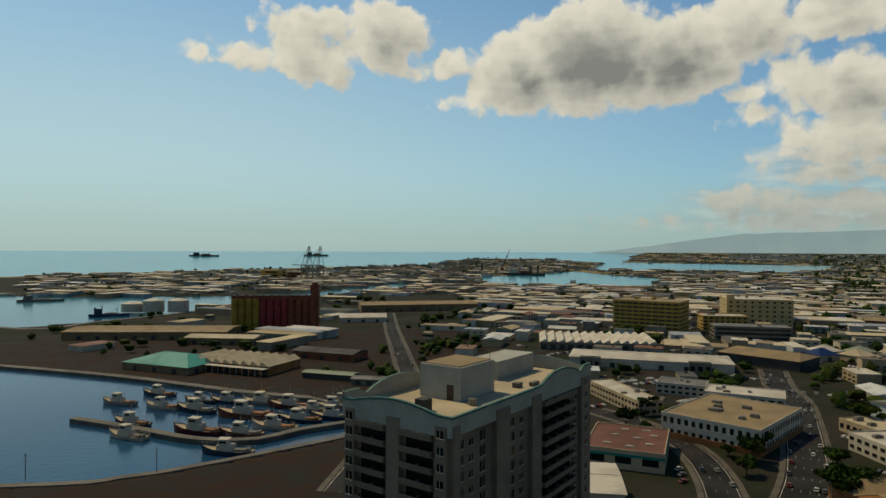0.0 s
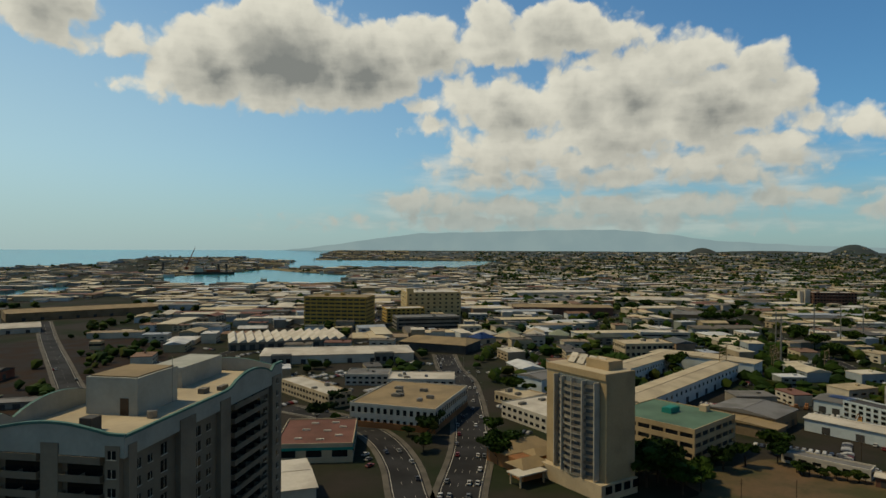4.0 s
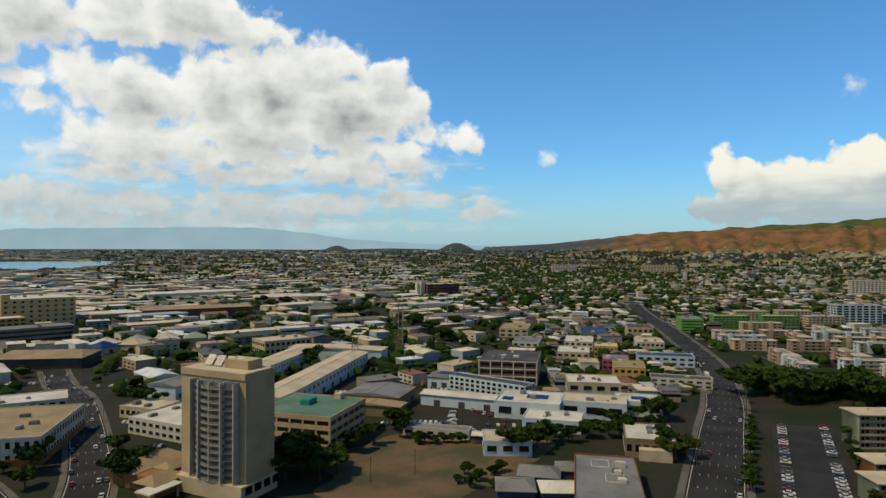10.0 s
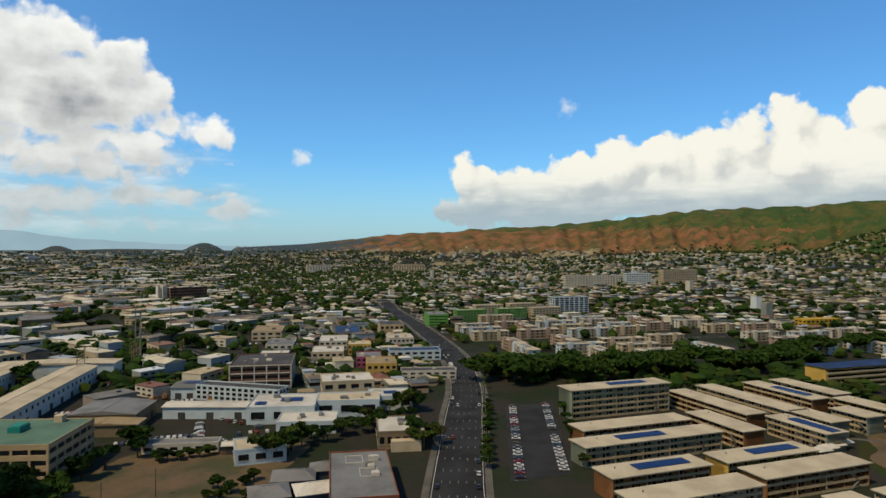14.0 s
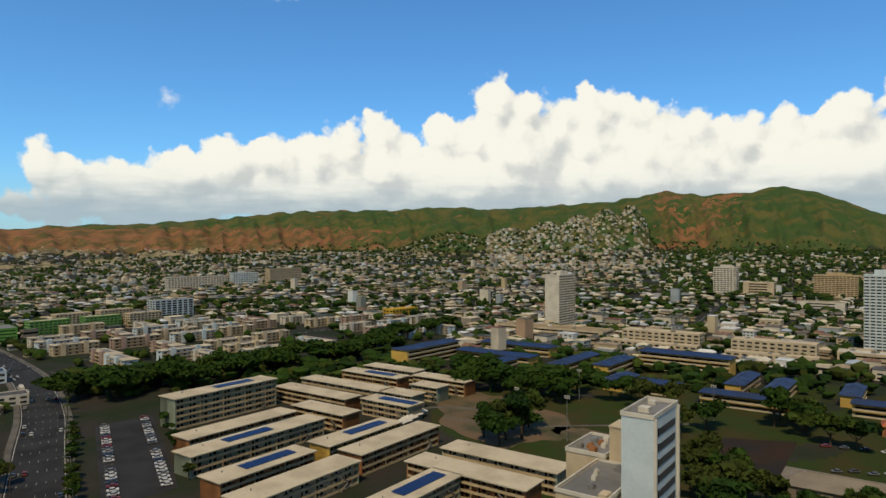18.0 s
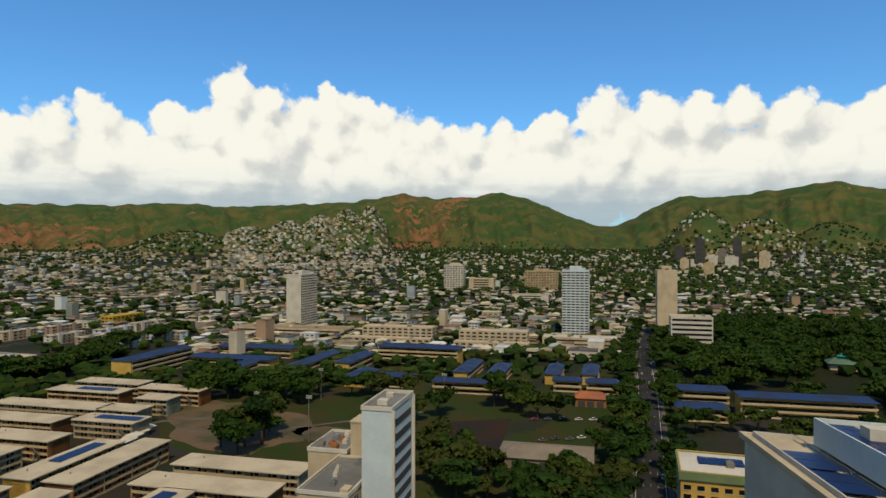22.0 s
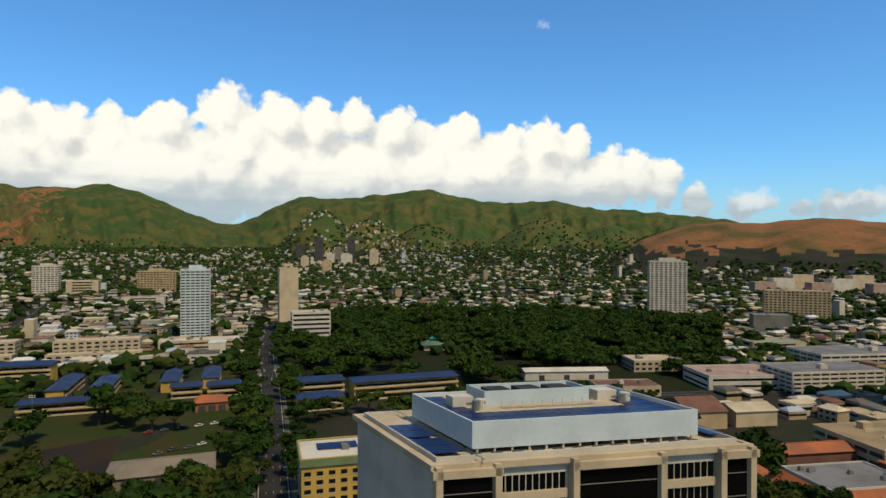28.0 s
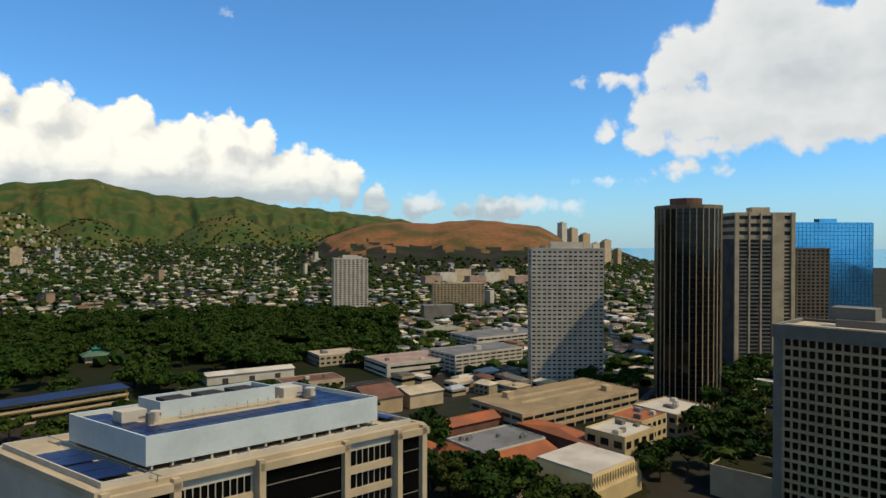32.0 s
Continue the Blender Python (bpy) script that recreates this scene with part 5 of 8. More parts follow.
def hotel_tower():
    w, d, h, fl = 33.0, 16.0, 45.0, 14
    ob = root("hotel_tower", "beige hotel tower with curved white balconies and rooftop solar collectors", "tower", 171.6, 205, -84)
    part("wall", Shape().box(0, 0, 0, w, d, h), "beige", ob)
    part("podium", Shape().box(0, -1.5, 0, w + 2, d + 4, 6.2), "cream", ob)
    fh = (h - 7.5) / fl
    arc = [(-9 + 22 * i / 10, -3.2 * math.sin(math.pi * i / 10) - 0.9) for i in range(11)]
    slab = Shape().prism(arc + [(13, 0), (-9, 0)], 0, 0.22)
    rail = Shape()
    for (x0, y0), (x1, y1) in zip(arc, arc[1:]):
        rail.add([(x0, y0, 0.2), (x1, y1, 0.2), (x1, y1, 1.3), (x0, y0, 1.3)], [(0, 1, 2, 3), (3, 2, 1, 0)])
    slab, rail = slab.mesh("balcony", "white"), rail.mesh("railing", "white")
    glassy = Shape().prism([(x * 0.98 + 0.04, y * 0.62) for x, y in arc] + [(12.6, 0.5), (-8.6, 0.5)], 0.2, fh)
    glassy = glassy.mesh("balcony_door", "pale_glass")
    for k in range(fl):
        b = part("balcony", slab, None, ob, at=on_side(0, 0, 6.5 + k * fh, w, d))
        part("railing", rail, None, b)
        part("balcony_door", glassy, None, b)
    fin = Shape().box(0, -1.6, 6.5, 0.35, 3.0, h - 7.5).mesh("fin", "white")
    for u in (-9, -3.6, 2, 7.6, 13):
        part("fin", fin, None, ob, at=on_side(0, u, 0, w, d, 0.0 if u in (-9, 13) else 1.2))
    part("crown", Shape().box(0, -0.2, h, w, d + 0.6, 2.4), "beige", ob)
    part("roof", Shape().box(0, -0.2, h + 2.4, w - 1, d - 0.4, 0.15), "roof_cream", ob)
    part("machine_room", Shape().box(6, 2, h + 2.4, 12, 8, 3.6).box(-10, 3, h + 2.4, 6, 6, 2.6), "beige", ob)
    for i in range(4):
        c = part("solar_collector", Shape().beam((-9 + i * 5, 0, h + 2.5), (-9 + i * 5, 0, h + 5.4), 0.3).add(
            [(-11 + i * 5, -1.6, h + 3.0), (-7.2 + i * 5, -1.6, h + 3.0), (-7.2 + i * 5, 1.4, h + 6.6), (-11 + i * 5, 1.4, h + 6.6), (-11 + i * 5, -1.4, h + 2.8), (-7.2 + i * 5, -1.4, h + 2.8), (-7.2 + i * 5, 1.6, h + 6.4), (-11 + i * 5, 1.6, h + 6.4)],
            [(0, 1, 2, 3), (7, 6, 5, 4), (0, 4, 5, 1), (2, 6, 7, 3), (1, 5, 6, 2), (0, 3, 7, 4)]), "roof_white", ob)
    windows(ob, w + 2.1, d + 4.1, 1, 6, 1, 7, (0, 1), "row", "glass", (0.7, 0.6), None)
    hall = root("restaurant_wing", "orange-walled hotel wing with tan tiled hip roofs", "hotel wing", 163, 238, 6)
    part("wall", Shape().box(0, 0, 0, 26, 22, 6).box(-10, -14, 0, 14, 10, 5), "orange", hall)
    part("roof", Shape().gable(0, 4, 6, 26, 14, 3, 1.0, 5), "roof_tan", hall)
    part("roof", Shape().gable(-10, -14, 5, 14, 10, 2.6, 1.0, 4), "roof_tan", hall)
    part("roof", Shape().gable(4, -8, 6, 16, 8, 2.2, 0.8, 3), "roof_tan", hall)
    port = root("entrance_canopy", "white flat entrance canopy of the hotel", "canopy", 149, 216, 6)
    part("slab", Shape().box(0, 0, 4.6, 15, 8, 0.5), "white", port)
    for a in (-6, 6):
        for b in (-3, 3):
            part("post", Shape().box(a, b, 0, 0.6, 0.6, 4.6), "cream", port)
    taken(171.6, 205, w + 4, d + 8, -84)
    taken(160, 232, 32, 34, 6)


hotel_tower()
G = decks("parking_garage", "beige four-level parking garage with green roof deck", 236, 222, 40, 42, 17, 15, "beige", "roof_green", 4, posts=6, units=0)
part("plant_box", Shape().box(2, 2, 17, 8, 5, 2.4).box(2, 2, 19.4, 7, 4, 0.3), "roof_teal", G, "dark green plant enclosure")
part("stair_house", Shape().box(16, -8, 17, 4, 3.5, 3), "cream", G)
for x, y, w, d in ((327, 300, 160, 20), (352, 362, 100, 18)):
    W1 = shed("warehouse", "long white warehouse with pale metal roof and blue-white walls", x, y, w, d, 11, 21, "blue_white", "roof_cream", 1.5, 0, "warehouses", doors=9)
    windows(W1, w, d, 4.5, 11, 1, 22, (0,), "row", "glass", (0.3, 0.3), None)
shed("warehouse", "white cross wing joining two long warehouses", 412, 356, 20, 80, 11, 21, "blue_white", "roof_cream", 1.2, 0, "warehouses", doors=3)
shed("workshop", "grey metal-roofed workshop beside the equipment yard", 312, 236, 30, 34, 8, 15, "tan", "roof_grey", 2, 0, category="workshop")
shed("workshop", "tan-roofed workshop beside the equipment yard", 292, 226, 12, 36, 6, 15, "tan", "roof_tan", 1, 0, category="workshop")
block("office_building", "cream two-storey block behind the warehouses", 420, 430, 44, 28, 12, -20, "cream", "roof_cream", 2, 9, "row", 3)
block("office_building", "white two-storey block with long windows", 505, 490, 50, 24, 9.5, -30, "white", "roof_white", 2, 9, "band", 2, (0.92, 0.35))
BR = block("office_building", "brick office building framed in white concrete", 425, 203, 46, 40, 16, 20, "brick", "roof_dark", 3, 6, None, 6)
for k in range(4):
    part("floor_band", Shape().ring(46.9, 40.9, k * 5.2 + (0.4 if k == 0 else 0), 0.7, 0.5), "white", BR)
for k, length, n in ((0, 46, 6), (1, 40, 5), (3, 40, 5), (2, 46, 6)):
    for i in range(n + 1):
        part("pilaster", Shape().box(0, 0, 0, 0.7, 0.5, 16.5), "white", BR, at=on_side(k, -length / 2 + length * i / n, 0, 46, 40, 0.2))
    for fl in range(3):
        part("window", Shape().box(0, 0, 0, length - 2, 0.1, 1.6), "glass", BR, at=on_side(k, 0, fl * 5.2 + 2.2, 46, 40))
U = shed("motel_wing", "white low wing with corrugated roof", 335, 190, 52, 14, 6.5, -79, "blue_white", "roof_white", 1.2, 0, category="workshop")
block("motel_block", "three-storey grey-blue motel wing with galleries", 372, 192, 58, 12, 9, -95, "blue_white", "roof_dark", 3, 14, "row", 0, (0.6, 0.6), category="motel")
S2 = shed("motel_wing", "low wing with blue solar roof", 380, 228, 24, 22, 7, -79, "blue_white", "roof_grey", 1.2, 0, category="workshop")
panels(S2, 0, 0, 8.2, 14, 4)
B2 = block("workshop", "pale blue workshop with white roof and solar panels", 340, 150, 36, 30, 9, -74, "blue_white", "roof_white", 1, 3, "row", 3, category="workshop")
panels(B2, 4, 2, 9.2, 12, 5)
panels(B2, -12, -6, 9.2, 6, 4)
block("workshop", "white cube workshop with flat roof", 395, 132, 32, 26, 12, -66, "cream", "roof_white", 2, 4, "row", 5, category="workshop")
B4 = block("workshop", "pale blue flat-roofed workshop", 356, 118, 36, 20, 9, -74, "blue_white", "roof_cream", 1, 3, "row", 2, category="workshop")
B5 = block("workshop", "blue-white workshop with small solar array", 375, 98, 26, 20, 8, -74, "blue_white", "roof_white", 1, 3, "row", 1, category="workshop")
panels(B5, 0, 0, 8.2, 8, 4)
block("workshop", "low white-roofed workshop with roof units", 320, 128, 30, 20, 6, -74, "blue_white", "roof_white", 1, 3, "row", 3, category="workshop")
block("workshop", "pale blue workshop beside the vacant lot", 272, 132, 22, 18, 6.5, -60, "blue_white", "roof_cream", 1, 3, "row", 0, category="workshop")
shed("garden_shed", "small dark shed with white pitched roof", 276, 148, 7, 6, 4, -70, "brick", "roof_white", 1.0, 0, category="shed", doors=1)
ob = block("yard_wall_building", "low roofless white yard building", 275, 172, 34, 8, 4, -72, "white", "roof_grey", 1, 6, "row", 0, category="yard building")
for x, y, w, d, t in ((240, 102, 16, 13, -70), (222, 104, 14, 14, -62), (229, 88, 16, 12, -60), (252, 92, 14, 10, -70)):
    shed("blue_house", "dark blue timber house with pale grey hip roof", x, y, w, d, 5, t, "navy", "roof_grey" if y != 88 else "roof_white", 2.2, 4.5, "blue houses", "house", 1)
LG = block("red_store", "red-walled store with grey metal roof and skylight frames", 239, 74, 52, 24, 8, 20, "rust", "roof_grey", 1, 9, "row", 4, category="shop")
part("skylight_frame", Shape().ring(9, 7, 8.1, 0.35, 0.25, 16, 2).ring(9, 7, 8.1, 0.35, 0.25, 0, -3), "white", LG)
BD = block("shop_house", "cream flat-roofed shop with wood-slat walls", 309, 76, 22, 28, 8, -72, "tan", "roof_white", 1, 6, "row", 3, category="shop")
part("annex", Shape().box(2, -16, 0, 14, 5, 5), "cream", BD)
RB = block("office_block", "dark red office block with white stair towers", 1031, 640, 65, 30, 26, -33, "brick", "roof_white", 5, 14, "each", 2, (0.6, 0.6))
part("stair_tower", Shape().box(-38, 0, 0, 8, 12, 30).box(-46, 2, 0, 5, 9, 28), "white", RB)
shed("warehouse", "very long pale warehouse on the plain", 773, 1024, 174, 60, 11, -17, "white", "roof_white", 2, 0, "warehouses", doors=10)
shed("warehouse", "broad warehouse with rusty tan roof", 582, 760, 140, 55, 11, -30, "brick", "roof_tan", 2, 0, "warehouses", doors=8)
shed("warehouse", "white pitched warehouse with cream bands", 800, 800, 120, 40, 11, -38, "cream", "roof_white", 3, 0, "warehouses", doors=8)
shed("warehouse", "solar-roofed hall beside a tan canopy", 690, 610, 60, 36, 9, -42, "tan", "roof_grey", 3, 0, "warehouses")
for x, y, hgt in ((464, 327, 45), (610, 395, 42), (628, 380, 42), (700, 400, 46), (560, 400, 38)):
    ob = root("steel_pole", "tall grey steel transmission pole", "pole", x, y, 20, "transmission poles")
    part("shaft", Shape().tube(0, 0, 0, 0.8, hgt, 10, 0.35), "steel", ob)
    for k in range(3):
        part("cross_arm", Shape().box(0, 0, hgt - 3 - k * 4, 7, 0.3, 0.3), "steel", ob)

# substation frames
for i in range(7):
    ob = root("substation_frame", "tan lattice steel substation frame", "substation frame", 402 + i * 16, 330 + (i % 3) * 16 - i * 3, 20, "substation frames")
    for a in (-7, 7):
        part("leg", Shape().beam((a, 0, 0), (a, 0, 17), 0.6).beam((a - 1, 0, 0), (a, 0, 12), 0.3).beam((a + 1, 0, 0), (a, 0, 12), 0.3), "tan", ob)
    part("beam", Shape().beam((-7, 0, 16), (7, 0, 16), 0.6).beam((-7, 0, 11), (7, 0, 11), 0.5).beam((-7, 0, 11), (7, 0, 16), 0.2), "tan", ob)
# orange machines in the yard
for i in range(15):
    x, y = 345 + R.uniform(-22, 40), 235 + R.uniform(-34, 34)
    ob = root("work_machine", "orange construction machine parked in the yard", "machine", x, y, R.uniform(0, 360), "yard machines")
    part("body", Shape().box(0, 0, 0.7, 5, 2.4, 1.4).box(-1, 0, 2.1, 2, 2.0, 1.3), "orange" if i % 4 else "bright_yellow", ob)
    part("boom", Shape().beam((1.5, 0, 2), (4, 0, 4.6), 0.5).beam((4, 0, 4.6), (6, 0, 2.0), 0.4), "orange", ob)
    part("track", Shape().box(0, -1.1, 0, 5, 0.6, 0.9).box(0, 1.1, 0, 5, 0.6, 0.9), "tyre", ob)
for x, y, w, d, h, t, wall, roof in ((470, 130, 30, 22, 10, 18, "yellow", "roof_tan"), (505, 150, 26, 20, 8, 18, "magenta", "roof_grey"), (540, 120, 44, 18, 8, -72, "blue_white", "roof_blue"),
                                     (520, 190, 34, 26, 9, 18, "cream", "roof_white"), (560, 175, 22, 20, 9, 18, "yellow", "roof_cream"), (590, 210, 40, 26, 8, 18, "white", "roof_white"),
                                     (500, 230, 36, 24, 7, 18, "navy", "roof_white"), (560, 250, 40, 24, 8, 18, "white", "roof_grey"), (660, 220, 60, 26, 8, 20, "grey", "roof_blue"),
                                     (462, 92, 40, 14, 6, -75, "white", "roof_dark"), (610, 150, 30, 24, 9, 20, "white", "roof_cream"), (690, 180, 34, 26, 12, 20, "beige", "roof_dark"), (640, 300, 50, 30, 9, 20, "cream", "roof_tan")):
    block("shop_building", "%s painted small commercial building with flat roof" % wall.replace("_", " "), x, y, w, d, h, t, wall, roof, 2, 7, "row", 2, category="shop")
GA = block("garden_building", "lime-green screened car park building", 786, 147, 42, 24, 14, 20, "lime", "roof_grey", 4, 10, "band", 1, (0.9, 0.3))
GT = block("office_block", "blue-grey slab office block", 947, -18, 55, 20, 25, -62, "blue_white", "roof_grey", 8, 7, "row", 2, (0.7, 0.6))
for i, (x, y) in enumerate(((860, 60), (885, 15), (830, 110), (905, 95), (940, 50))):
    block("apartment_block", "cream or green mid-rise apartment block", x, y, 42, 14, 15, -60, ("lime", "cream", "lime", "cream", "cream")[i], "roof_cream", 5, 9, "row", 1, group="mid-rise apartments")
block("apartment_slab", "long beige apartment slab on the plain", 1500, -268, 90, 18, 32, -62, "cream", "roof_grey", 8, 16, "row", 0)
block("apartment_slab", "long white apartment slab on the plain", 1480, -80, 130, 18, 24, -70, "white", "roof_grey", 6, 20, "row", 0)
block("apartment_slab", "blue-white apartment slab on the plain", 1500, -180, 60, 18, 26, -70, "blue_white", "roof_grey", 6, 10, "row", 0)
block("hospital_slab", "white slab building near the far hills", 2300, 880, 90, 24, 30, -60, "white", "roof_white", 6, 9, "row", 0)
block("hospital_slab", "cream slab building near the far hills", 2420, 560, 120, 24, 32, -70, "cream", "roof_white", 6, 12, "row", 0)
YB = block("yellow_hall", "bright yellow painted hall", 860, -318, 54, 18, 9, -62, "bright_yellow", "bright_yellow", 2, 8, "row", 1)

# ---- garden apartments ----


def garden_block(x, y, w, h, turn, wall, solar=0, d=12.5, floors=3):
    ob = root("garden_apartment", "three-storey %s walk-up apartment block with cream flat roof" % wall.replace("_", "-") + (" and solar panels" if solar else ""), "apartment block", x, y, turn, "garden apartments")
    part("wall", Shape().box(0, 1.0, -1, w, d - 2.0, h + 1), wall, ob)
    for s in (-1, 1):
        part("end_wall", Shape().box(s * (w / 2 - 0.2), 0, -1, 0.4, d, h + 1), "sage" if wall == "cream" else wall, ob)
    part("roof", Shape().box(0, 0, h, w + 1.6, d + 1.8, 0.4).box(0, 0, h - 0.3, w + 1.0, d + 1.2, 0.3), "roof_cream", ob)
    fh = h / floors
    n = max(3, int(w / 7))
    rail = balcony_mesh(w - 0.8, 1.9, "beige")
    opening = Shape()
    for i in range(n):
        u = (i + 0.5) * (w - 1) / n - (w - 1) / 2
        opening.box(u - 1.2, 0, 0.2, 1.0, 0.1, 2.0).box(u + 0.9, 0, 0.9, 1.6, 0.1, 1.2)
    opening = opening.mesh("door", "glass")
    post = Shape().box(0, 0, 0, 0.3, 0.3, h).mesh("post", "beige")
    back = Shape()
    for i in range(n * 2):
        back.box((i + 0.5) * (w - 1) / (n * 2) - (w - 1) / 2, 0, 1.0, 1.4, 0.12, 1.1)
    back = back.mesh("window", "glass")
    for k in range(floors):
        g = part("gallery", rail, None, ob, at=(0, -d / 2 + 2.0, k * fh - (0.15 if k else 0.1)))
        part("door", opening, None, g, at=(0, -0.02, 0), kind="stuff")
        part("window", back, None, ob, at=on_side(2, 0, k * fh, w, d - 0.02), kind="stuff")
    for i in range(0, n + 1, 2):
        part("post", post, None, ob, at=(-(w - 0.8) / 2 + (w - 0.8) * i / n, -d / 2 + 0.2, 0))
    for s in (-1, 1):
        part("partition", Shape().box(s * w / 4, -d / 2 + 1.1, 0, 0.15, 1.8, h), wall, ob)
    part("stair", Shape().beam((w * 0.3, -d / 2 - 0.8, 0), (w * 0.3 + 4, -d / 2 - 0.8, fh), 0.7).beam((w * 0.3 + 4, -d / 2 - 0.8, fh), (w * 0.3, -d / 2 - 0.8, fh * 2), 0.7), "concrete", ob)
    for i in range(1):
        part("vent", Shape().tube(-w * 0.35 + i * w * 0.33, 2.5, h + 0.4, 0.25, 0.7, 8), "steel", ob)
    if solar:
        panels(ob, solar, 0.5, h + 0.45, 14, 3, 1.8, 2.0)
    taken(x, y, w + 2, d + 2, turn, 1)
    return ob


MW = garden_block(385, -34, 66, 16, -60, "sage", 8, 14, 5)
for x, y, w, turn, wall, solar in ((330, -37, 62, -60, "orange", 0), (307, -42, 74, -60, "sage", -4), (264, -38, 46, -60, "orange", 4), (242, -48, 54, -60, "cream", 0),
                                   (291, -86, 48, -60, "yellow", 6), (276, -98, 54, -60, "orange", 0), (232, -131, 54, -150, "cream", 0), (222, -111, 54, -150, "orange", 0), (214, -84, 40, -60, "cream", 4),
                                   (341, -83, 38, -150, "orange", 0), (399, -110, 68, -150, "cream", 0), (384, -88, 60, -150, "orange", 0), (436, -156, 46, -150, "cream", 0), (422, -137, 50, -150, "orange", 5),
                                   (389, -174, 42, -150, "orange", 0), (342, -121, 34, -150, "cream", 4), (372, -157, 20, -150, "sage", 0), (360, -134, 24, -150, "cream", 0),
                                   ):
    garden_block(x, y, w, 9, turn, wall, solar)
for i in range(4):
    ob = root("shade_tent", "white peaked shade tent between the apartment blocks", "tent", 320 + i * 5, -120 - i * 5, -60, "shade tents")
    part("canopy", Shape().gable(0, 0, 3, 8, 6, 1.6, 0.2, 2.5), "white", ob)
    for a in (-3.6, 3.6):
        for b in (-2.6, 2.6):
            part("pole", Shape().box(a, b, 0, 0.15, 0.15, 3), "steel", ob)

# ---- walk-up estate on the plain: rows of pale three-storey blocks ----
EST = {}


def estate_block(w, wall):
    ob = root("estate_block", "pale three-storey walk-up block with flat roof and galleries", "apartment block", 0, 0, 0, "estate blocks")
    sh = Shape().box(0, 0, -1, w, 11, 10.2)
    plain = len(sh.f)
    n = int(w / 5)
    for k in range(3):
        for i in range(n):
            u = (i + 0.5) * w / n - w / 2
            sh.box(u, -5.5, k * 3 + 0.3, 2.0, 0.12, 2.0).box(u, 5.5, k * 3 + 1.0, 1.8, 0.12, 1.2)
        sh.box(-w / 2, 0, k * 3 + 1.0, 0.12, 2.4, 1.2).box(w / 2, 0, k * 3 + 1.0, 0.12, 2.4, 1.2)
    me = sh.mesh("wall", wall)
    me.materials.append(MAT["glass"])
    me.polygons.foreach_set("material_index", [int(j >= plain) for j in range(len(me.polygons))])
    part("wall", me, None, ob)
    part("roof", Shape().box(0, 0, 9.2, w + 1.4, 12.6, 0.35), "roof_cream", ob)
    for u in (-0.3, 0.2):
        part("stair_tower", Shape().box(w * u, -6.2, 0, 4, 3, 11.2), wall, ob)
    part("roof_sheet", Shape().box(-w * 0.1, 1.0, 9.6, w * 0.5, 5.5, 0.12), "roof_grey", ob)
    for k in range(3):
        part("gallery", balcony_mesh(w - 1, 1.3, "beige"), None, ob, at=on_side(0, 0, k * 3, w, 11))
    return ob


for i in range(-2, 14):
    for j in range(-6, 8):
        x = 640 + i * 36 * math.cos(radians(24)) + j * 54 * math.cos(radians(-66)) + R.uniform(-4, 4) + (j % 2) * 9
        y = -60 + i * 36 * math.sin(radians(24)) + j * 54 * math.sin(radians(-66)) + R.uniform(-4, 4)
        r, az = math.hypot(x, y), math.degrees(math.atan2(x, y))
        if not (560 < r < 840 and 82 < az < 115) or not free(x, y, 10):
            continue
        kind = (R.choice((38, 44)), R.choice(("white", "cream", "pink", "blue_white")))
        turn = -66 if R.random() < 0.86 else -156
        at = pose(x, y, 0, 0, 0, turn)
        if kind in EST:
            copy_thing(EST[kind], at)
        else:
            EST[kind] = estate_block(*kind)
            EST[kind].matrix_basis = at
        taken(x, y, kind[0], 12, turn, 2)

# ---- school with blue solar roofs ----


def school_block(x, y, w, d, h, turn, floors, wall="yellow", label="yellow school block with blue solar hip roof"):
    ob = root("school_block", label, "school building", x, y, turn, "school blocks")
    part("wall", Shape().box(0, 0.6, -1, w, d - 1.2, h + 1), wall, ob)
    part("roof", Shape().gable(0, 0, h, w, d, 2.0, 0.9, 3.0), "roof_blue", ob)
    fh = h / floors
    for k in range(floors):
        part("gallery", balcony_mesh(w, 1.2, "cream"), None, ob, at=on_side(0, 0, k * fh - 0.1, w, d - 0.02, -0.6))
        part("window", door_mesh(w - 3, 1.4), None, ob, at=on_side(0, 0, k * fh + 0.6, w, d, -0.6))
        part("window", door_mesh(w - 3, 1.2), None, ob, at=on_side(2, 0, k * fh + 0.8, w, d, 0.0))
    for s in (-1, 1):
        arr = Shape().add([(e * (w / 2 - 3), s * y0, z0) for e, y0, z0 in ((-1, d * 0.44, h + 0.55), (1, d * 0.44, h + 0.55), (1, d * 0.1, h + 2.1), (-1, d * 0.1, h + 2.1))], [(0, 1, 2, 3) if s < 0 else (3, 2, 1, 0)])
        part("solar_sheet", arr, "roof_blue", ob)
    taken(x, y, w, d, turn, 2)
    return ob


for x, y, w, d, h, turn, fl in ((497, -207, 68, 18, 14, -62, 4), (470, -258, 70, 16, 8, -150, 2), (505, -300, 70, 16, 8, -150, 2), (432, -235, 52, 14, 8, -62, 2), (418, -299, 66, 13, 8, -62, 2), (398, -322, 48, 13, 8, -62, 2),
                                (377, -374, 68, 17, 13, -152, 4), (350, -289, 28, 14, 7, -62, 2), (312, -360, 48, 11, 7, -62, 2), (286, -362, 48, 11, 7, -62, 2), (258, -392, 38, 10, 7, -62, 2), (238, -408, 38, 10, 7, -62, 2),
                                (232, -368, 18, 11, 7, -150, 2), (212, -378, 20, 13, 7, -150, 2), (275, -320, 50, 12, 7, -150, 2), (326, -300, 26, 12, 7, -150, 2), (152, -388, 30, 16, 10, -150, 3), (140, -358, 26, 16, 7, -150, 2)):
    school_block(x, y, w, d, h, turn, fl)
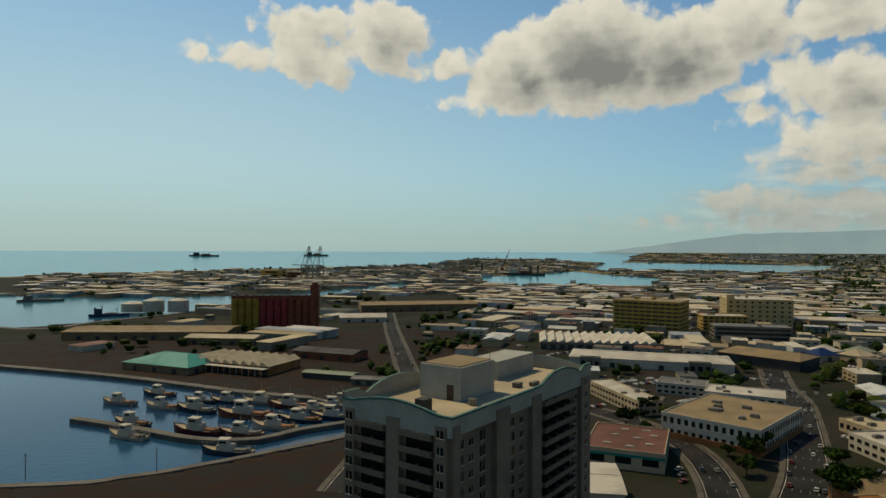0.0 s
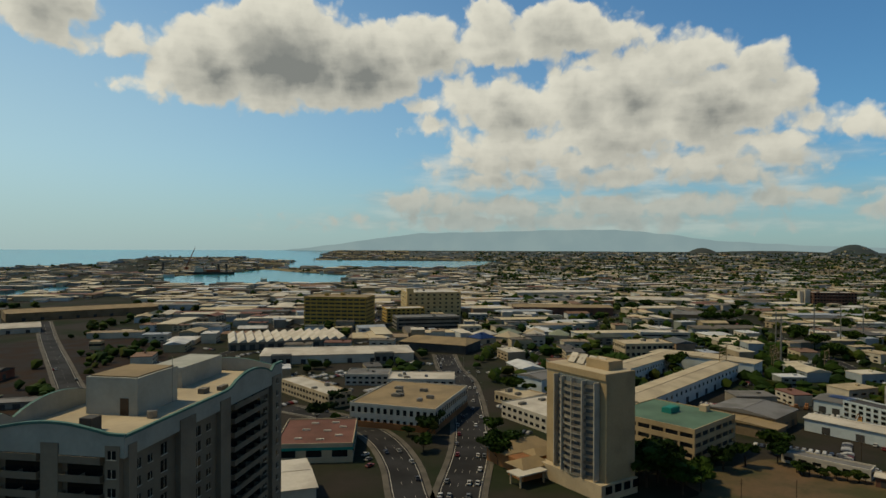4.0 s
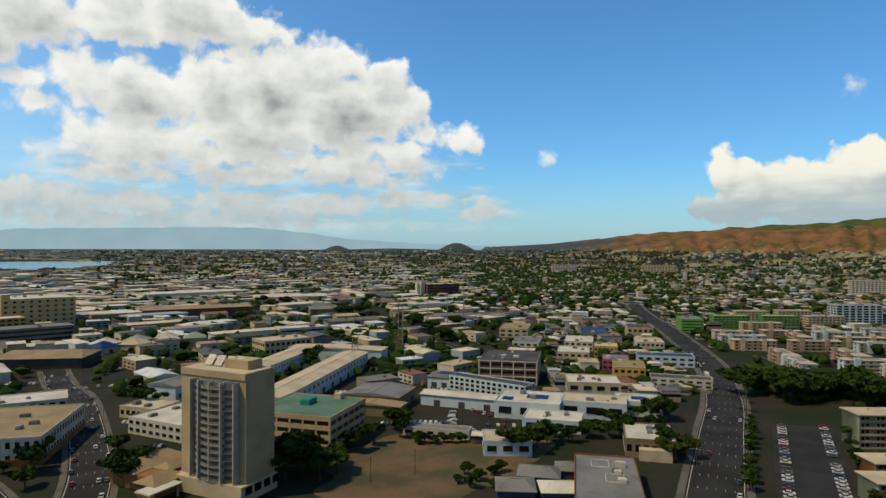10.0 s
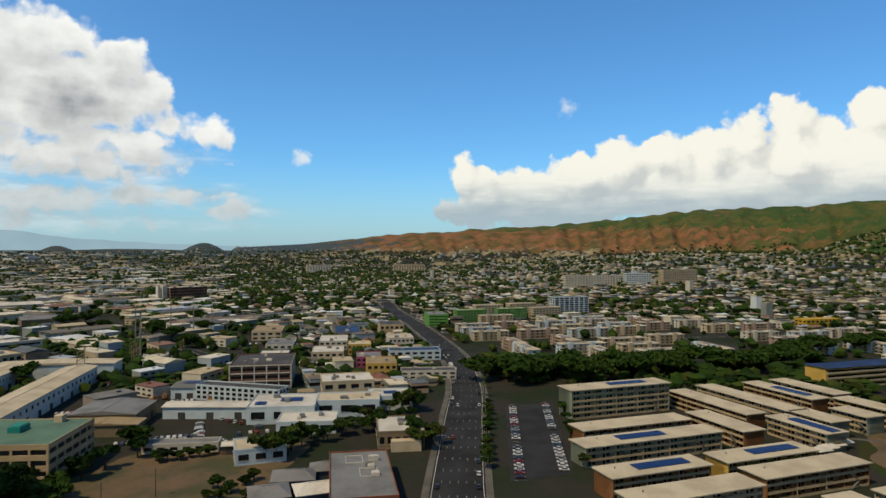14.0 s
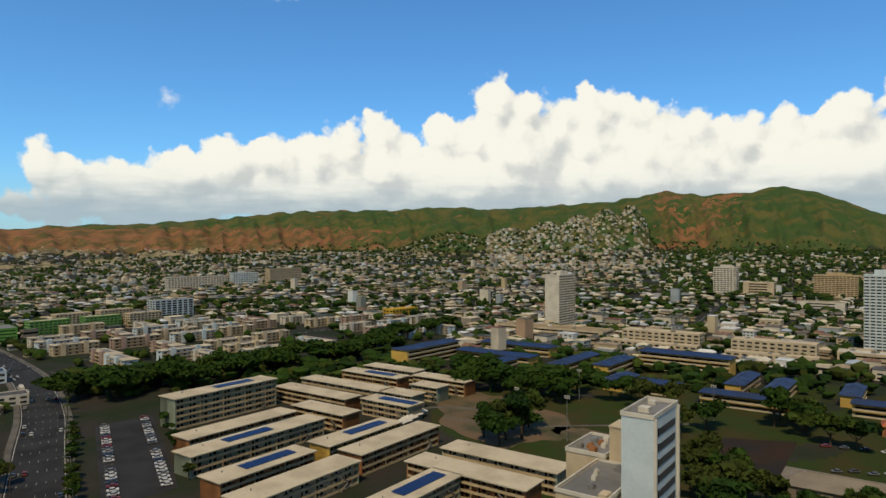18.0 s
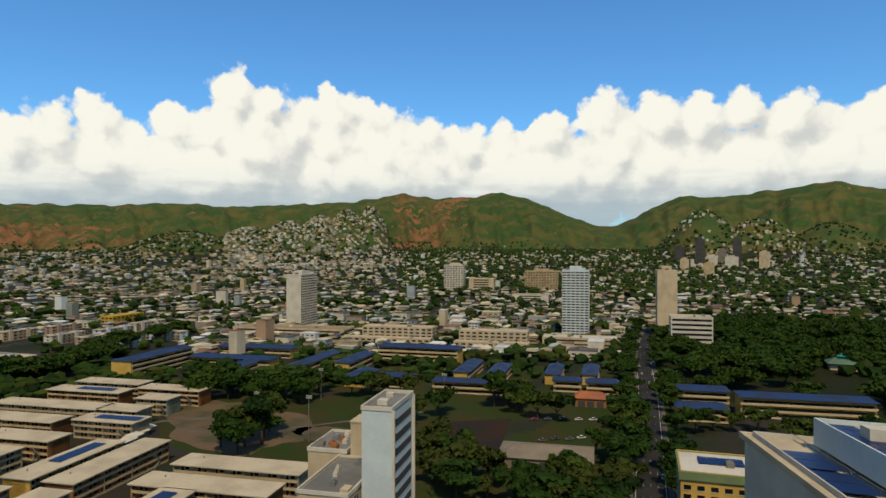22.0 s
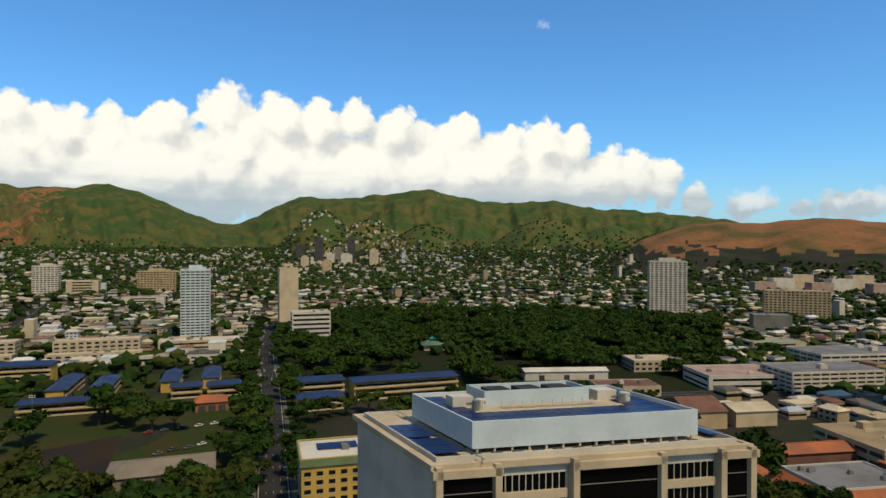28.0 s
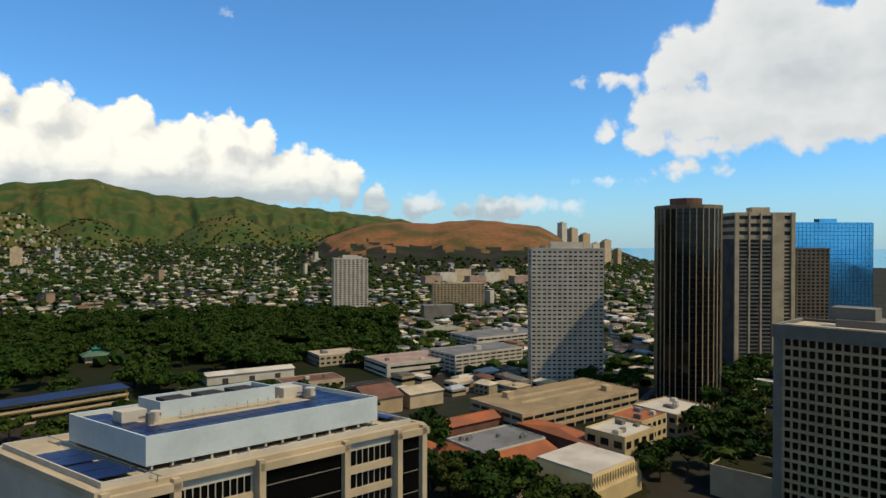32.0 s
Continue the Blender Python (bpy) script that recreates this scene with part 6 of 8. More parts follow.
LOW = school_block(99, -400, 68, 16, 11, -150, 3, "yellow", "yellow three-storey school block with dark hip roof")
shed("red_pavilion", "orange-red tiled pavilion among the trees", 200, -343, 18, 13, 5, -150, "orange", "roof_tile", 3, 4, category="pavilion")
shed("assembly_hall", "low dark green-roofed assembly hall among the trees", 161, -238, 40, 22, 4.5, -150, "grey_green", "grey_green", 3, 8, category="hall")
ob = tagged(part("sports_court", Shape().prism([(238, -256), (216, -286), (186, -236), (204, -218)], 0, 0.07), "lot"), "dark asphalt sports court", "court", kind="structure")
taken(212, -250, 55, 45, -60, 0)
taken(305, -195, 130, 110, 0, 0)
for x, y, hgt in ((301, -178, 18), (263, -184, 21), (262, -280, 18), (330, -240, 18)):
    ob = root("floodlight_mast", "tall grey floodlight mast by the playing field", "light mast", x, y, 30, "floodlights")
    part("pole", Shape().tube(0, 0, 0, 0.25, hgt, 8, 0.14), "steel", ob)
    part("head", Shape().box(0, 0, hgt, 2.6, 0.3, 0.2).box(0, 0, hgt + 0.9, 2.6, 0.3, 0.2), "steel", ob)
    for i in range(6):
        part("lamp", Shape().box(-1.1 + (i % 3) * 1.1, -0.25, hgt + (i // 3) * 0.9, 0.6, 0.4, 0.6), "white", ob)
PATHS = strip(Shape(), smooth_line([(330, -148), (300, -170), (280, -215), (262, -262)], 5), 2.5, 0.05)
tagged(part("footpath", PATHS, "pavement"), "pale curved footpath across the playing field", "path", kind="structure")
tagged(part("footpath", strip(Shape(), smooth_line([(345, -128), (352, -150), (338, -172), (330, -176)], 5), 4, 0.05), "pavement"), "pale curved path beside the field", "path", kind="structure")
RIM = block("courtyard_block", "low cream apartment row behind the school", 484, -450, 74, 18, 14, -150, "cream", "roof_cream", 4, 12, "row", 3, group="cream rows")
block("courtyard_block", "low cream apartment row behind the school", 392, -490, 66, 18, 14, -150, "cream", "roof_cream", 4, 11, "row", 3, group="cream rows")
block("courtyard_block", "pale low row with flat roof", 470, -420, 90, 12, 7, -150, "cream", "roof_cream", 2, 14, "row", 2, group="cream rows")
block("courtyard_block", "pale low row with flat roof", 375, -465, 70, 12, 7, -150, "cream", "roof_cream", 2, 11, "row", 2, group="cream rows")
block("low_annex", "white and tan low annex under the white tower", 330, -545, 70, 22, 8, -150, "cream", "roof_white", 2, 10, "band", 4, (0.9, 0.35))
block("podium", "long cream podium of the white tower", 600, -400, 130, 30, 8, -150, "cream", "roof_tan", 2, 16, "band", 3, (0.92, 0.4))

# ---- towers in the middle distance ----


def slab_tower(name, label, x, y, w, d, h, turn, wall, floors, cols, plain=(2,), fill=(0.75, 0.5), cap=True, rib="white", side_cols=None, win="glass"):
    ob = root(name, label, "tower", x, y, turn)
    part("wall", Shape().box(0, 0, -8, w, d, h + 8), wall, ob)
    for k in (0, 1, 2, 3):
        if k in plain:
            continue
        windows(ob, w, d, 1.5, h - 0.5, floors, cols, (k,), "row", win, fill, None)
        length = w if k in (0, 2) else d
        n = max(1, round(cols * length / w))
        if not rib:
            continue
        sh = Shape().box(0, -0.12, 0, 0.4, 0.24, h)
        me = sh.mesh("fin", rib)
        for i in range(n + 1):
            part("fin", me, None, ob, at=on_side(k, (i / n - 0.5) * (length - 0.45), 0, w, d))
    part("roof", Shape().box(0, 0, h, w + 0.5, d + 0.5, 0.8), wall, ob)
    if cap:
        part("machine_room", Shape().box(0, 0, h + 0.8, w * 0.45, d * 0.5, 4.2).box(w * 0.3, 0, h + 0.8, w * 0.12, d * 0.3, 2.4), wall, ob)
        part("rooftop_unit", Shape().box(-w * 0.32, 0, h + 0.8, 3, 3, 2).box(-w * 0.32 - 1.5, 0, h + 0.8, 1.6, 1.6, 1.4), "grey", ob)
    taken(x, y, w, d, turn, 3)
    return ob


slab_tower("white_tower", "white residential tower with a blank cream end wall", 660, -452, 42, 19, 62, -62, "white", 20, 10, (2, 3))
slab_tower("white_tower", "slim white residential tower with dark windows", 368, -600, 28, 16, 70, -152, "blue_white", 24, 6, (1, 2, 3), (0.78, 0.45))
slab_tower("beige_tower", "beige tower with a blank end wall and ribbed side", 298, -668, 20, 20, 70, -60, "cream", 24, 5, (2, 3), (0.7, 0.5), rib="cream")
block("office_building", "white office base with dark window bands", 240, -590, 36, 24, 31, -152, "white", "roof_cream", 7, 12, "band", 3, (0.94, 0.45))
slab_tower("office_tower", "white office tower in the middle distance", 880, -972, 40, 22, 50, -150, "white", 13, 7, (2, 3), (0.7, 0.45), rib=None)
slab_tower("office_tower", "long grey-beige office slab in the middle distance", 745, -1085, 66, 22, 38, -150, "beige", 11, 12, (2, 3), (0.8, 0.45), rib=None)
block("office_building", "yellow stepped office building", 830, -1000, 50, 30, 24, -150, "cream", "roof_cream", 5, 8, "band", 2)
block("office_building", "cream low building by the freeway", 640, -900, 60, 30, 12, -150, "white", "roof_tan", 3, 10, "band", 2)
for az, r, w, lo, hi, wall in ((158.6, 2010, 26, 2, 118, "dark_grey"), (160.3, 2060, 22, 2, 88, "grey"), (161.4, 2020, 24, 2, 116, "dark_grey"), (163.4, 1900, 26, 2, 82, "cream"),
                               (161.0, 1950, 34, 2, 60, "white"), (157.4, 1850, 22, 2, 60, "cream"), (157.0, 2200, 30, 2, 95, "dark_grey"), (159.6, 1980, 24, 2, 70, "white"), (159.3, 1700, 24, 2, 44, "beige")):
    x, y = r * math.sin(radians(az)), r * math.cos(radians(az))
    g0 = float(land(x, y))
    top = max(30.0, hi - g0)
    slab_tower("hill_tower", "%s high-rise below the green hill" % {"dark_grey": "dark brown", "grey": "grey", "cream": "cream", "white": "white", "beige": "beige"}[wall], x, y, w, 18, top, 180 - az, wall, max(7, min(12, int(top / 5))), 5, (1, 2, 3), (0.7, 0.5), rib=None)
slab_tower("grey_tower", "pale ribbed residential tower above the park", -141, -915, 48, 24, 74, 180, "white", 24, 8, (2,), (0.6, 0.5), rib="white")
block("beige_slab", "beige residential slab with many windows", -300, -905, 76, 22, 37, 170, "beige", "roof_cream", 11, 15, "row", 5, (0.6, 0.45))
block("grey_hall", "blank grey cube hall among trees", -235, -790, 40, 24, 17, 175, "grey", "roof_grey", 1, 4, None, 1)
decks("parking_garage", "white five-level parking garage", -172, -472, 66, 34, 14, -162, "white", "roof_grey", 5, posts=10, units=1)
decks("parking_garage", "white long parking garage behind another", -225, -560, 80, 40, 13, -162, "white", "roof_grey", 4, posts=10, units=2)
block("clinic", "low pink-roofed white building with dark base", -118, -474, 56, 38, 9, -165, "white", "pink", 2, 10, "band", 3, (0.9, 0.35))
block("tennis_roof_hall", "low hall with green roof court", -190, -640, 50, 30, 8, -165, "cream", "sage", 2, 8, "band", 1)
shed("church_hall", "beige gabled hall with brown tiled roof", -70, -365, 22, 28, 9, 20, "beige", "brick", 5, 0, category="hall")
shed("church_hall", "beige hall with pale roof", -98, -372, 24, 20, 8, 20, "cream", "roof_cream", 2.5, 0, category="hall")
shed("row_house", "low building with white ribbed awning roof", -2, -470, 60, 14, 6, -165, "white", "roof_white", 1.5, 0, category="hall")
block("low_shop", "brown-roofed low shop among trees", -40, -430, 40, 22, 6, -165, "cream", "brick", 1, 8, "row", 2, category="shop")
block("low_shop", "cream low shop with flat roof", -70, -520, 40, 26, 8, -165, "cream", "roof_cream", 2, 8, "row", 3, category="shop")

# pavilion in the park
ob = root("park_pavilion", "green-roofed pavilion among park trees", "pavilion", 115, -578, 20)
part("wall", Shape().box(0, 0, 0, 20, 14, 5), "cream", ob)
part("roof", Shape().gable(0, 0, 5, 20, 14, 4, 2.2, 7), "roof_green", ob)
part("upper_roof", Shape().box(0, 0, 8, 6, 4, 2).gable(0, 0, 10, 7, 5, 2, 0.8, 3), "roof_teal", ob)

# ---- office block with the white rooftop screen ----


def office_block():
    w, d, h, fl = 57.0, 33.0, 60.0, 14
    ob = root("office_block", "cream office block with black glass bays and white rooftop screen", "office building", -0.1, -125.9, -158)
    fh = 4.1
    part("wall", Shape().box(0, 0, -1, w - 0.6, d - 0.6, h + 0.4), "white", ob)
    # black glass bays on the front, cream piers and spandrels between
    for u, ww in ((-23.2, 8.6), (3.0, 14.8), (25.5, 5.4)):
        bay = part("glass_bay", Shape().box(u, -d / 2 - 0.2, 2, ww, 0.5, h - 3.7), "black_glass", ob, "black glass bay")
        for k in range(5, 14):
            part("mullion", Shape().box(u, -d / 2 - 0.47, 2 + k * fh, ww, 0.08, 0.15), "grey", bay)
    for u in (-27.9, -18.2, -4.9, 10.9, 22.3, 28.1):
        part("pier", Shape().box(u, -d / 2 - 0.6, 0, 1.1, 1.4, h), "cream", ob)
    rows = ((-11.6, 11.6, 10), (16.6, 10.2, 8))
    for u, ww, n in rows:
        for k in range(8):
            z = h - 5.1 - k * fh
            if z < 1:
                continue
            for i in range(n):
                part("window", pane_mesh(ww / n * 0.78, 2.6), None, ob, at=on_side(0, u + ((i + 0.5) / n - 0.5) * ww, z, w, d, -0.2))
            part("spandrel", Shape().box(u, -d / 2 + 0.05, z - 1.5, ww, 0.5, 1.4), "cream", ob)
    for j in range(3, 13):
        part("window", pane_mesh(d * 0.8, 1.6), None, ob, at=on_side(1, 0, h - 6 - j * fh, w - 0.5, d))
    part("cornice", Shape().ring(w + 0.9, d + 0.9, h - 0.9, 1.1, 0.9), "cream", ob)
    for u, ww in ((3, 16.5), (-23.2, 11.5), (25.5, 7.5)):
        part("bay_head", Shape().box(u, -d / 2 - 0.7, h - 1.9, ww, 1.2, 1.3), "cream", ob)
    part("roof", Shape().box(0, 0, h - 0.3, w - 0.8, d - 0.8, 0.3), "roof_cream", ob)
    part("gutter_wall", Shape().ring(w - 2.5, d - 2.5, h, 0.9, 0.3), "white", ob)
    # screen walls with open top
    sw, sd, sx, sy, z0 = 42.0, 22.5, 1.4, -1.0, h + 0.9
    scr = part("roof_screen", Shape().box(sx, sy - sd / 2 + 0.17, z0, sw, 0.35, 4.6), "blue_white", ob, "white rooftop screen wall")
    part("roof_screen", Shape().box(sx, sy + sd / 2 - 0.17, z0, sw, 0.35, 4.6), "blue_white", ob)
    for e in (-1, 1):
        part("roof_screen", Shape().box(sx + e * (sw / 2 - 0.17), sy, z0, 0.35, sd - 0.7, 4.6), "blue_white", ob)
    for i in range(14):
        part("strut", Shape().box(sx - sw / 2 + 1 + i * (sw - 2) / 13, sy - sd / 2 + 0.3, h, 0.3, 0.3, 1.0), "white", scr)
        part("strut", Shape().box(sx - sw / 2 + 1 + i * (sw - 2) / 13, sy + sd / 2 - 0.3, h, 0.3, 0.3, 1.0), "white", scr)
    for i in range(12):
        part("rooftop_unit", Shape().box(-20 + i * 3.6, -d / 2 + 2.2, h, 1.6, 1.0, 0.8), "dark_grey", ob)
    part("deck", Shape().box(sx, sy, h + 4.55, sw - 0.8, sd - 0.8, 0.2), "roof_cream", ob)
    cell = Shape().box(0, 0, 0.12, 2.0, 3.1, 0.06).mesh("solar_panel", "solar")
    for i in range(19):
        for j in range(6):
            px, py = sx + (i - 9) * 2.1, sy + (j - 2.5) * 3.35
            if -13.5 < px < 14.5 and -4.5 < py < 8.0:
                continue
            part("solar_panel", cell, None, ob, at=(px, py, h + 4.75))
    inner = part("plant_screen", Shape().ring(21, 6.5, h + 4.75, 2.9, 0.3, 0, 3.2), "blue_white", ob)
    for i in range(3):
        part("cooling_tower", Shape().box(-6 + i * 6.2, 3.2, h + 4.75, 4.2, 4.6, 2.6), "dark_grey", inner)
        for j in range(6):
            part("louvre", Shape().box(-7.6 + i * 6.2 + j * 0.7, 3.2, h + 7.1, 0.25, 4.6, 0.25), "grey", inner)
    for x0 in (-14.5, 14.5):
        u = part("rooftop_unit", Shape().box(x0, 1.5, h + 4.75, 4.0, 2.6, 2.0).tube(x0 + 2.6, -1.2, h + 4.75, 0.9, 1.8, 12), "white", ob)
        part("duct", Shape().tube(x0 + 1.0, -2.4, h + 4.75, 0.6, 1.9, 10).beam((x0, -1, h + 5.7), (x0 + 3, -2, h + 6.1), 0.5), "steel", u)
    rack = Shape()
    for i in range(10):
        rack.box(-8 + i * 2, -1.6, h + 4.75, 0.15, 0.15, 1.2)
    for k in range(3):
        rack.box(1, -1.6 - k * 0.5, h + 5.1 + 0.2 * k, 19, 0.14, 0.14)
    part("pipe_rack", rack, "white", ob)
    # panels on the open left end of the roof
    for i in range(4):
        part("solar_panel", Shape().box(-24.2, -11.0 + i * 4.3 + (0.8 if i > 1 else 0), h + 0.8, 5.6, 4.1, 0.08), "solar", ob)
    for i in range(4):
        part("solar_panel", Shape().box(26.4, -10.0 + i * 4.6, h + 0.8, 3.2, 4.4, 0.08), "solar", ob)
    for v in (-15, -8, -1, 6, 13):
        part("railing", Shape().box(-20.6, v, h, 0.1, 4, 0.1).box(-20.6, v, h + 0.9, 0.1, 6, 0.1).box(-20.6, v - 2, h, 0.1, 0.1, 1), "steel", ob)
    # the plan is a parallelogram: its depth leans along the side street
    done = set()
    for o in ob.children_recursive:
        for lean_v in (o.data.vertices if o.data.name not in done and not o.matrix_basis.to_euler().z else ()):
            lean_v.co.x -= 0.30 * (lean_v.co.y + (d / 2 if o.matrix_basis.translation.length < 0.01 else 0))
        done.add(o.data.name)
        if o.matrix_basis.translation.length > 0.01:
            o.matrix_basis.translation.x -= 0.30 * (o.matrix_basis.translation.y + d / 2)
    taken(-0.5, -128, w, d, -155, 6)


def pane_mesh(w, h):
    key = ("pane", round(w, 1), round(h, 1))
    if key not in CACHE:
        CACHE[key] = Shape().box(0, 0, 0, w, 0.1, h).mesh("window", "black_glass")
    return CACHE[key]


office_block()
YS = block("yellow_apartments", "yellow apartment block with green cornice and solar roof", 78, -214, 24, 22, 24, -154, "yellow", "roof_white", 8, 6, "each", 1, (0.55, 0.5), (0, 3))
part("cornice", Shape().ring(25.2, 23.2, 22.0, 2.5, 0.9), "olive_green", YS, "broad green cornice")
panels(YS, 1, 2, 24.3, 14, 4)

# ---- slim white tower beside the field ----


def slim_tower():
    ob = root("slim_tower", "slim white residential tower with slotted side and lower wings", "tower", 96.3, -86.5, -60)
    w, d, h = 14.6, 6.0, 64.0
    part("wall", Shape().box(0, 0, 0, w, d, h), "blue_white", ob)
    for k in range(6, 22):
        part("slot", Shape().box(0, 0, 0, w * 0.7, 0.2, 1.3), "dark_grey", ob, at=on_side(0, 0.6, k * 2.85 + 0.6, w, d))
        part("slot", Shape().box(-w * 0.3, -0.05, 0, 1.6, 0.2, 1.6), "glass", ob, at=on_side(0, -1.2, k * 2.85 + 0.6, w, d))
    part("fin", Shape().box(0, 0, 0, 0.5, 0.7, h), "white", ob, at=on_side(0, -w / 2 + 0.3, 0, w, d, 0.2))
    part("fin", Shape().box(0, 0, 0, 0.5, 0.7, h), "white", ob, at=on_side(0, w / 2 - 0.3, 0, w, d, 0.2))
    part("parapet", Shape().ring(w + 0.3, d + 0.3, h, 0.8, 0.3), "white", ob)
    part("roof", Shape().box(0, 0, h, w - 0.4, d - 0.4, 0.1), "roof_grey", ob)
    part("rooftop_unit", Shape().box(-3, 0, h, 2, 2, 1.2), "white", ob)
    part("rooftop_unit", Shape().box(4, 0.8, h, 1.5, 1.5, 0.9), "white", ob)
    part("upper_roof", Shape().box(-3.2, 0, h + 0.1, 6.0, d - 0.6, 0.15), "roof_grey", ob)
    # two lower wings, stepped back from one another
    lw = part("wing", Shape().box(-2.8, 8.6, 0, 20.4, 10, 49.5), "cream", ob)
    part("roof", Shape().box(-2.8, 8.6, 49.5, 19.8, 9.4, 0.12), "roof_grey", lw)
    part("parapet", Shape().ring(20.8, 10.4, 49.3, 0.75, 0.3, -2.8, 8.6), "white", lw)
    for k in range(5, 17):
        for i in range(2):
            part("window", window_mesh(2.0, 1.7), None, lw, at=(-11.4 + i * 2.6, 3.55, k * 2.85 + 0.9))
    part("stair_house", Shape().box(-11.6, 4.4, 49.6, 2.6, 1.6, 1.0), "cream", lw)
    lw2 = part("wing", Shape().box(14.5, 16.5, 0, 14, 9, 50.5), "cream", ob)
    part("roof", Shape().box(14.5, 16.5, 50.5, 13.6, 8.6, 0.12), "roof_grey", lw2)
    part("parapet", Shape().ring(14.3, 9.3, 50.3, 0.9, 0.3, 14.5, 16.5), "white", lw2)
    part("lift_house", Shape().box(11, 8, 49.5, 6, 6.5, 7.5).box(11, 8, 57, 6.3, 6.8, 0.3), "cream", ob)
    for x0, y0, m, sz in ((3.4, 6.0, "orange", 1.3), (4.6, 6.8, "orange", 1.1), (3.6, 7.6, "steel", 1.5), (-4.0, 9.6, "white", 0.9), (-8.6, 8.2, "steel", 1.1), (-1.0, 10.4, "white", 0.8)):
        part("rooftop_unit", Shape().box(x0, y0, 49.62, sz * 1.3, sz, 0.9).box(x0, y0, 50.5, sz * 0.7, sz * 0.6, 0.35), m, lw)
    for x0, y0, m, sz in ((9.5, 15.5, "orange", 1.4), (11.5, 17, "orange", 1.2), (13.5, 14.6, "white", 1.1), (16, 17.8, "steel", 1.4), (18.5, 16, "white", 1.2), (10.5, 19, "grey", 1.2), (15, 16, "orange", 1.0)):
        part("rooftop_unit", Shape().box(x0, y0, 50.62, sz * 1.3, sz, 0.9).box(x0, y0, 51.5, sz * 0.7, sz * 0.6, 0.3), m, lw2)
    taken(104, -84, 44, 34, -60, 2)


slim_tower()

# ---- courtyards and towers to the east ----
PARK = decks("parking_garage", "tan flat parking garage with worn roof deck", -165, -322, 92, 40, 12, 20 - 180, "beige", "roof_tan", 3, posts=12, units=2)
part("ramp_wall", Shape().box(4, 6, 12, 70, 0.4, 1.4).box(4, -4, 12, 70, 0.4, 1.2), "cream", PARK)
for x, y, w, d, h in ((-104, -300, 64, 12, 8), (-70, -272, 12, 46, 8), (-140, -268, 12, 46, 8)):
    shed("tile_roof_wing", "courtyard wing with orange tiled hip roof", x, y, w, d, h, 20 - 180, "brick", "roof_tile", 2.5, 4, "tile-roofed wings", "courtyard building")
ORB = root("tile_roof_hall", "hall with sloping orange tile skirt and grey flat roof", "courtyard building", -100, -250, -160)
part("wall", Shape().box(0, 0, 0, 44, 30, 8), "brick", ORB)
part("roof_skirt", Shape().prism([(-23, -16), (23, -16), (23, 16), (-23, 16)], 8, 13.5, 0.26), "roof_tile", ORB)
part("roof", Shape().box(0, 0, 13.5, 33.5, 23, 0.25), "roof_grey", ORB)
part("parapet", Shape().ring(34.2, 23.8, 13.3, 0.9, 0.3), "white", ORB)
for x0, y0 in ((-11, 5), (-9, 6), (11, -6), (12, -4), (-13, 7), (2, 1), (9, -6)):
    part("rooftop_unit", Shape().box(x0, y0, 13.7, 1.6, 1.4, 1.4).box(x0, y0, 15.1, 1.0, 0.9, 0.3), "steel", ORB)
taken(-100, -250, 46, 32, -160)
CRM = root("battered_hall", "cream hall with sloping base walls and white flat roof", "hall", -126, -222, -155)
part("wall", Shape().prism([(-16, -15), (16, -15), (16, 15), (-16, 15)], 0, 6.5, 0.0), "pale_yellow", CRM)
part("upper_wall", Shape().prism([(-16, -15), (16, -15), (16, 15), (-16, 15)], 6.5, 12.2, 0.14), "pale_yellow", CRM)
part("roof", Shape().box(0, 0, 12.2, 27.4, 25.6, 0.4), "roof_white", CRM)
for i in range(18):
    part("rib", Shape().box(-14.5 + i * 1.7, -14.4, 6.5, 0.35, 0.5, 5.2), "pale_yellow", CRM)
taken(-126, -222, 34, 32, -155)
block("stepped_block", "cream stepped block with white roof", -158, -248, 24, 20, 14, -155, "pale_yellow", "roof_white", 2, 4, "row", 4)
block("stepped_block", "beige block with rust roof terrace", -176, -262, 22, 18, 15, -155, "pale_yellow", "roof_tile", 3, 5, "row", 3)
block("stepped_block", "white-roofed block beside the street", -212, -285, 30, 26, 11, -160, "beige", "roof_white", 2, 6, "row", 5)
GRD = block("garden_podium", "cream podium with planted roof garden", -192, -188, 50, 24, 11, 120, "cream", "park_ground", 1, 4, None, 0)
slab_tower("white_slab", "tall white residential slab with dark window grid", -209, -396, 49, 14, 92, 164, "white", 32, 14, (1, 2), (0.62, 0.36))


def dark_tower():
    h = 117.0
    ob = root("dark_tower", "dark brown glass tower of round plan with pale ribs", "tower", -263, -338, 10)
    n, rad = 16, 19.5
    poly = [(rad * math.cos(2 * math.pi * i / n), rad * math.sin(2 * math.pi * i / n)) for i in range(n)]
    part("wall", Shape().prism(poly, 0, h), "black_glass", ob)
    rib = Shape().box(0, 0, 0, 0.45, 0.8, h).mesh("rib", "beige")
    for i in range(2 * n):
        a = 180 * i / n
        part("rib", rib, None, ob, at=pose(0, 0, 0, 0, 0, a + 90) @ pose(0, -rad if i % 2 == 0 else -rad * 0.982, 0))
    band = Shape().prism([(x0 * 1.006, y0 * 1.006) for x0, y0 in poly], -0.15, 0.2)
    band = band.mesh("floor_line", "tyre")
    for k in range(1, 34):
        part("floor_line", band, None, ob, at=(0, 0, k * 3.45))
    part("crown", Shape().prism([(x * 1.03, y * 1.03) for x, y in poly], h, h + 2.2), "tan", ob)
    part("cap", Shape().tube(2, 0, h + 2.2, 9.5, 4.5, 16), "brick", ob)
    taken(-263, -338, 44, 44, 0, 4)


dark_tower()


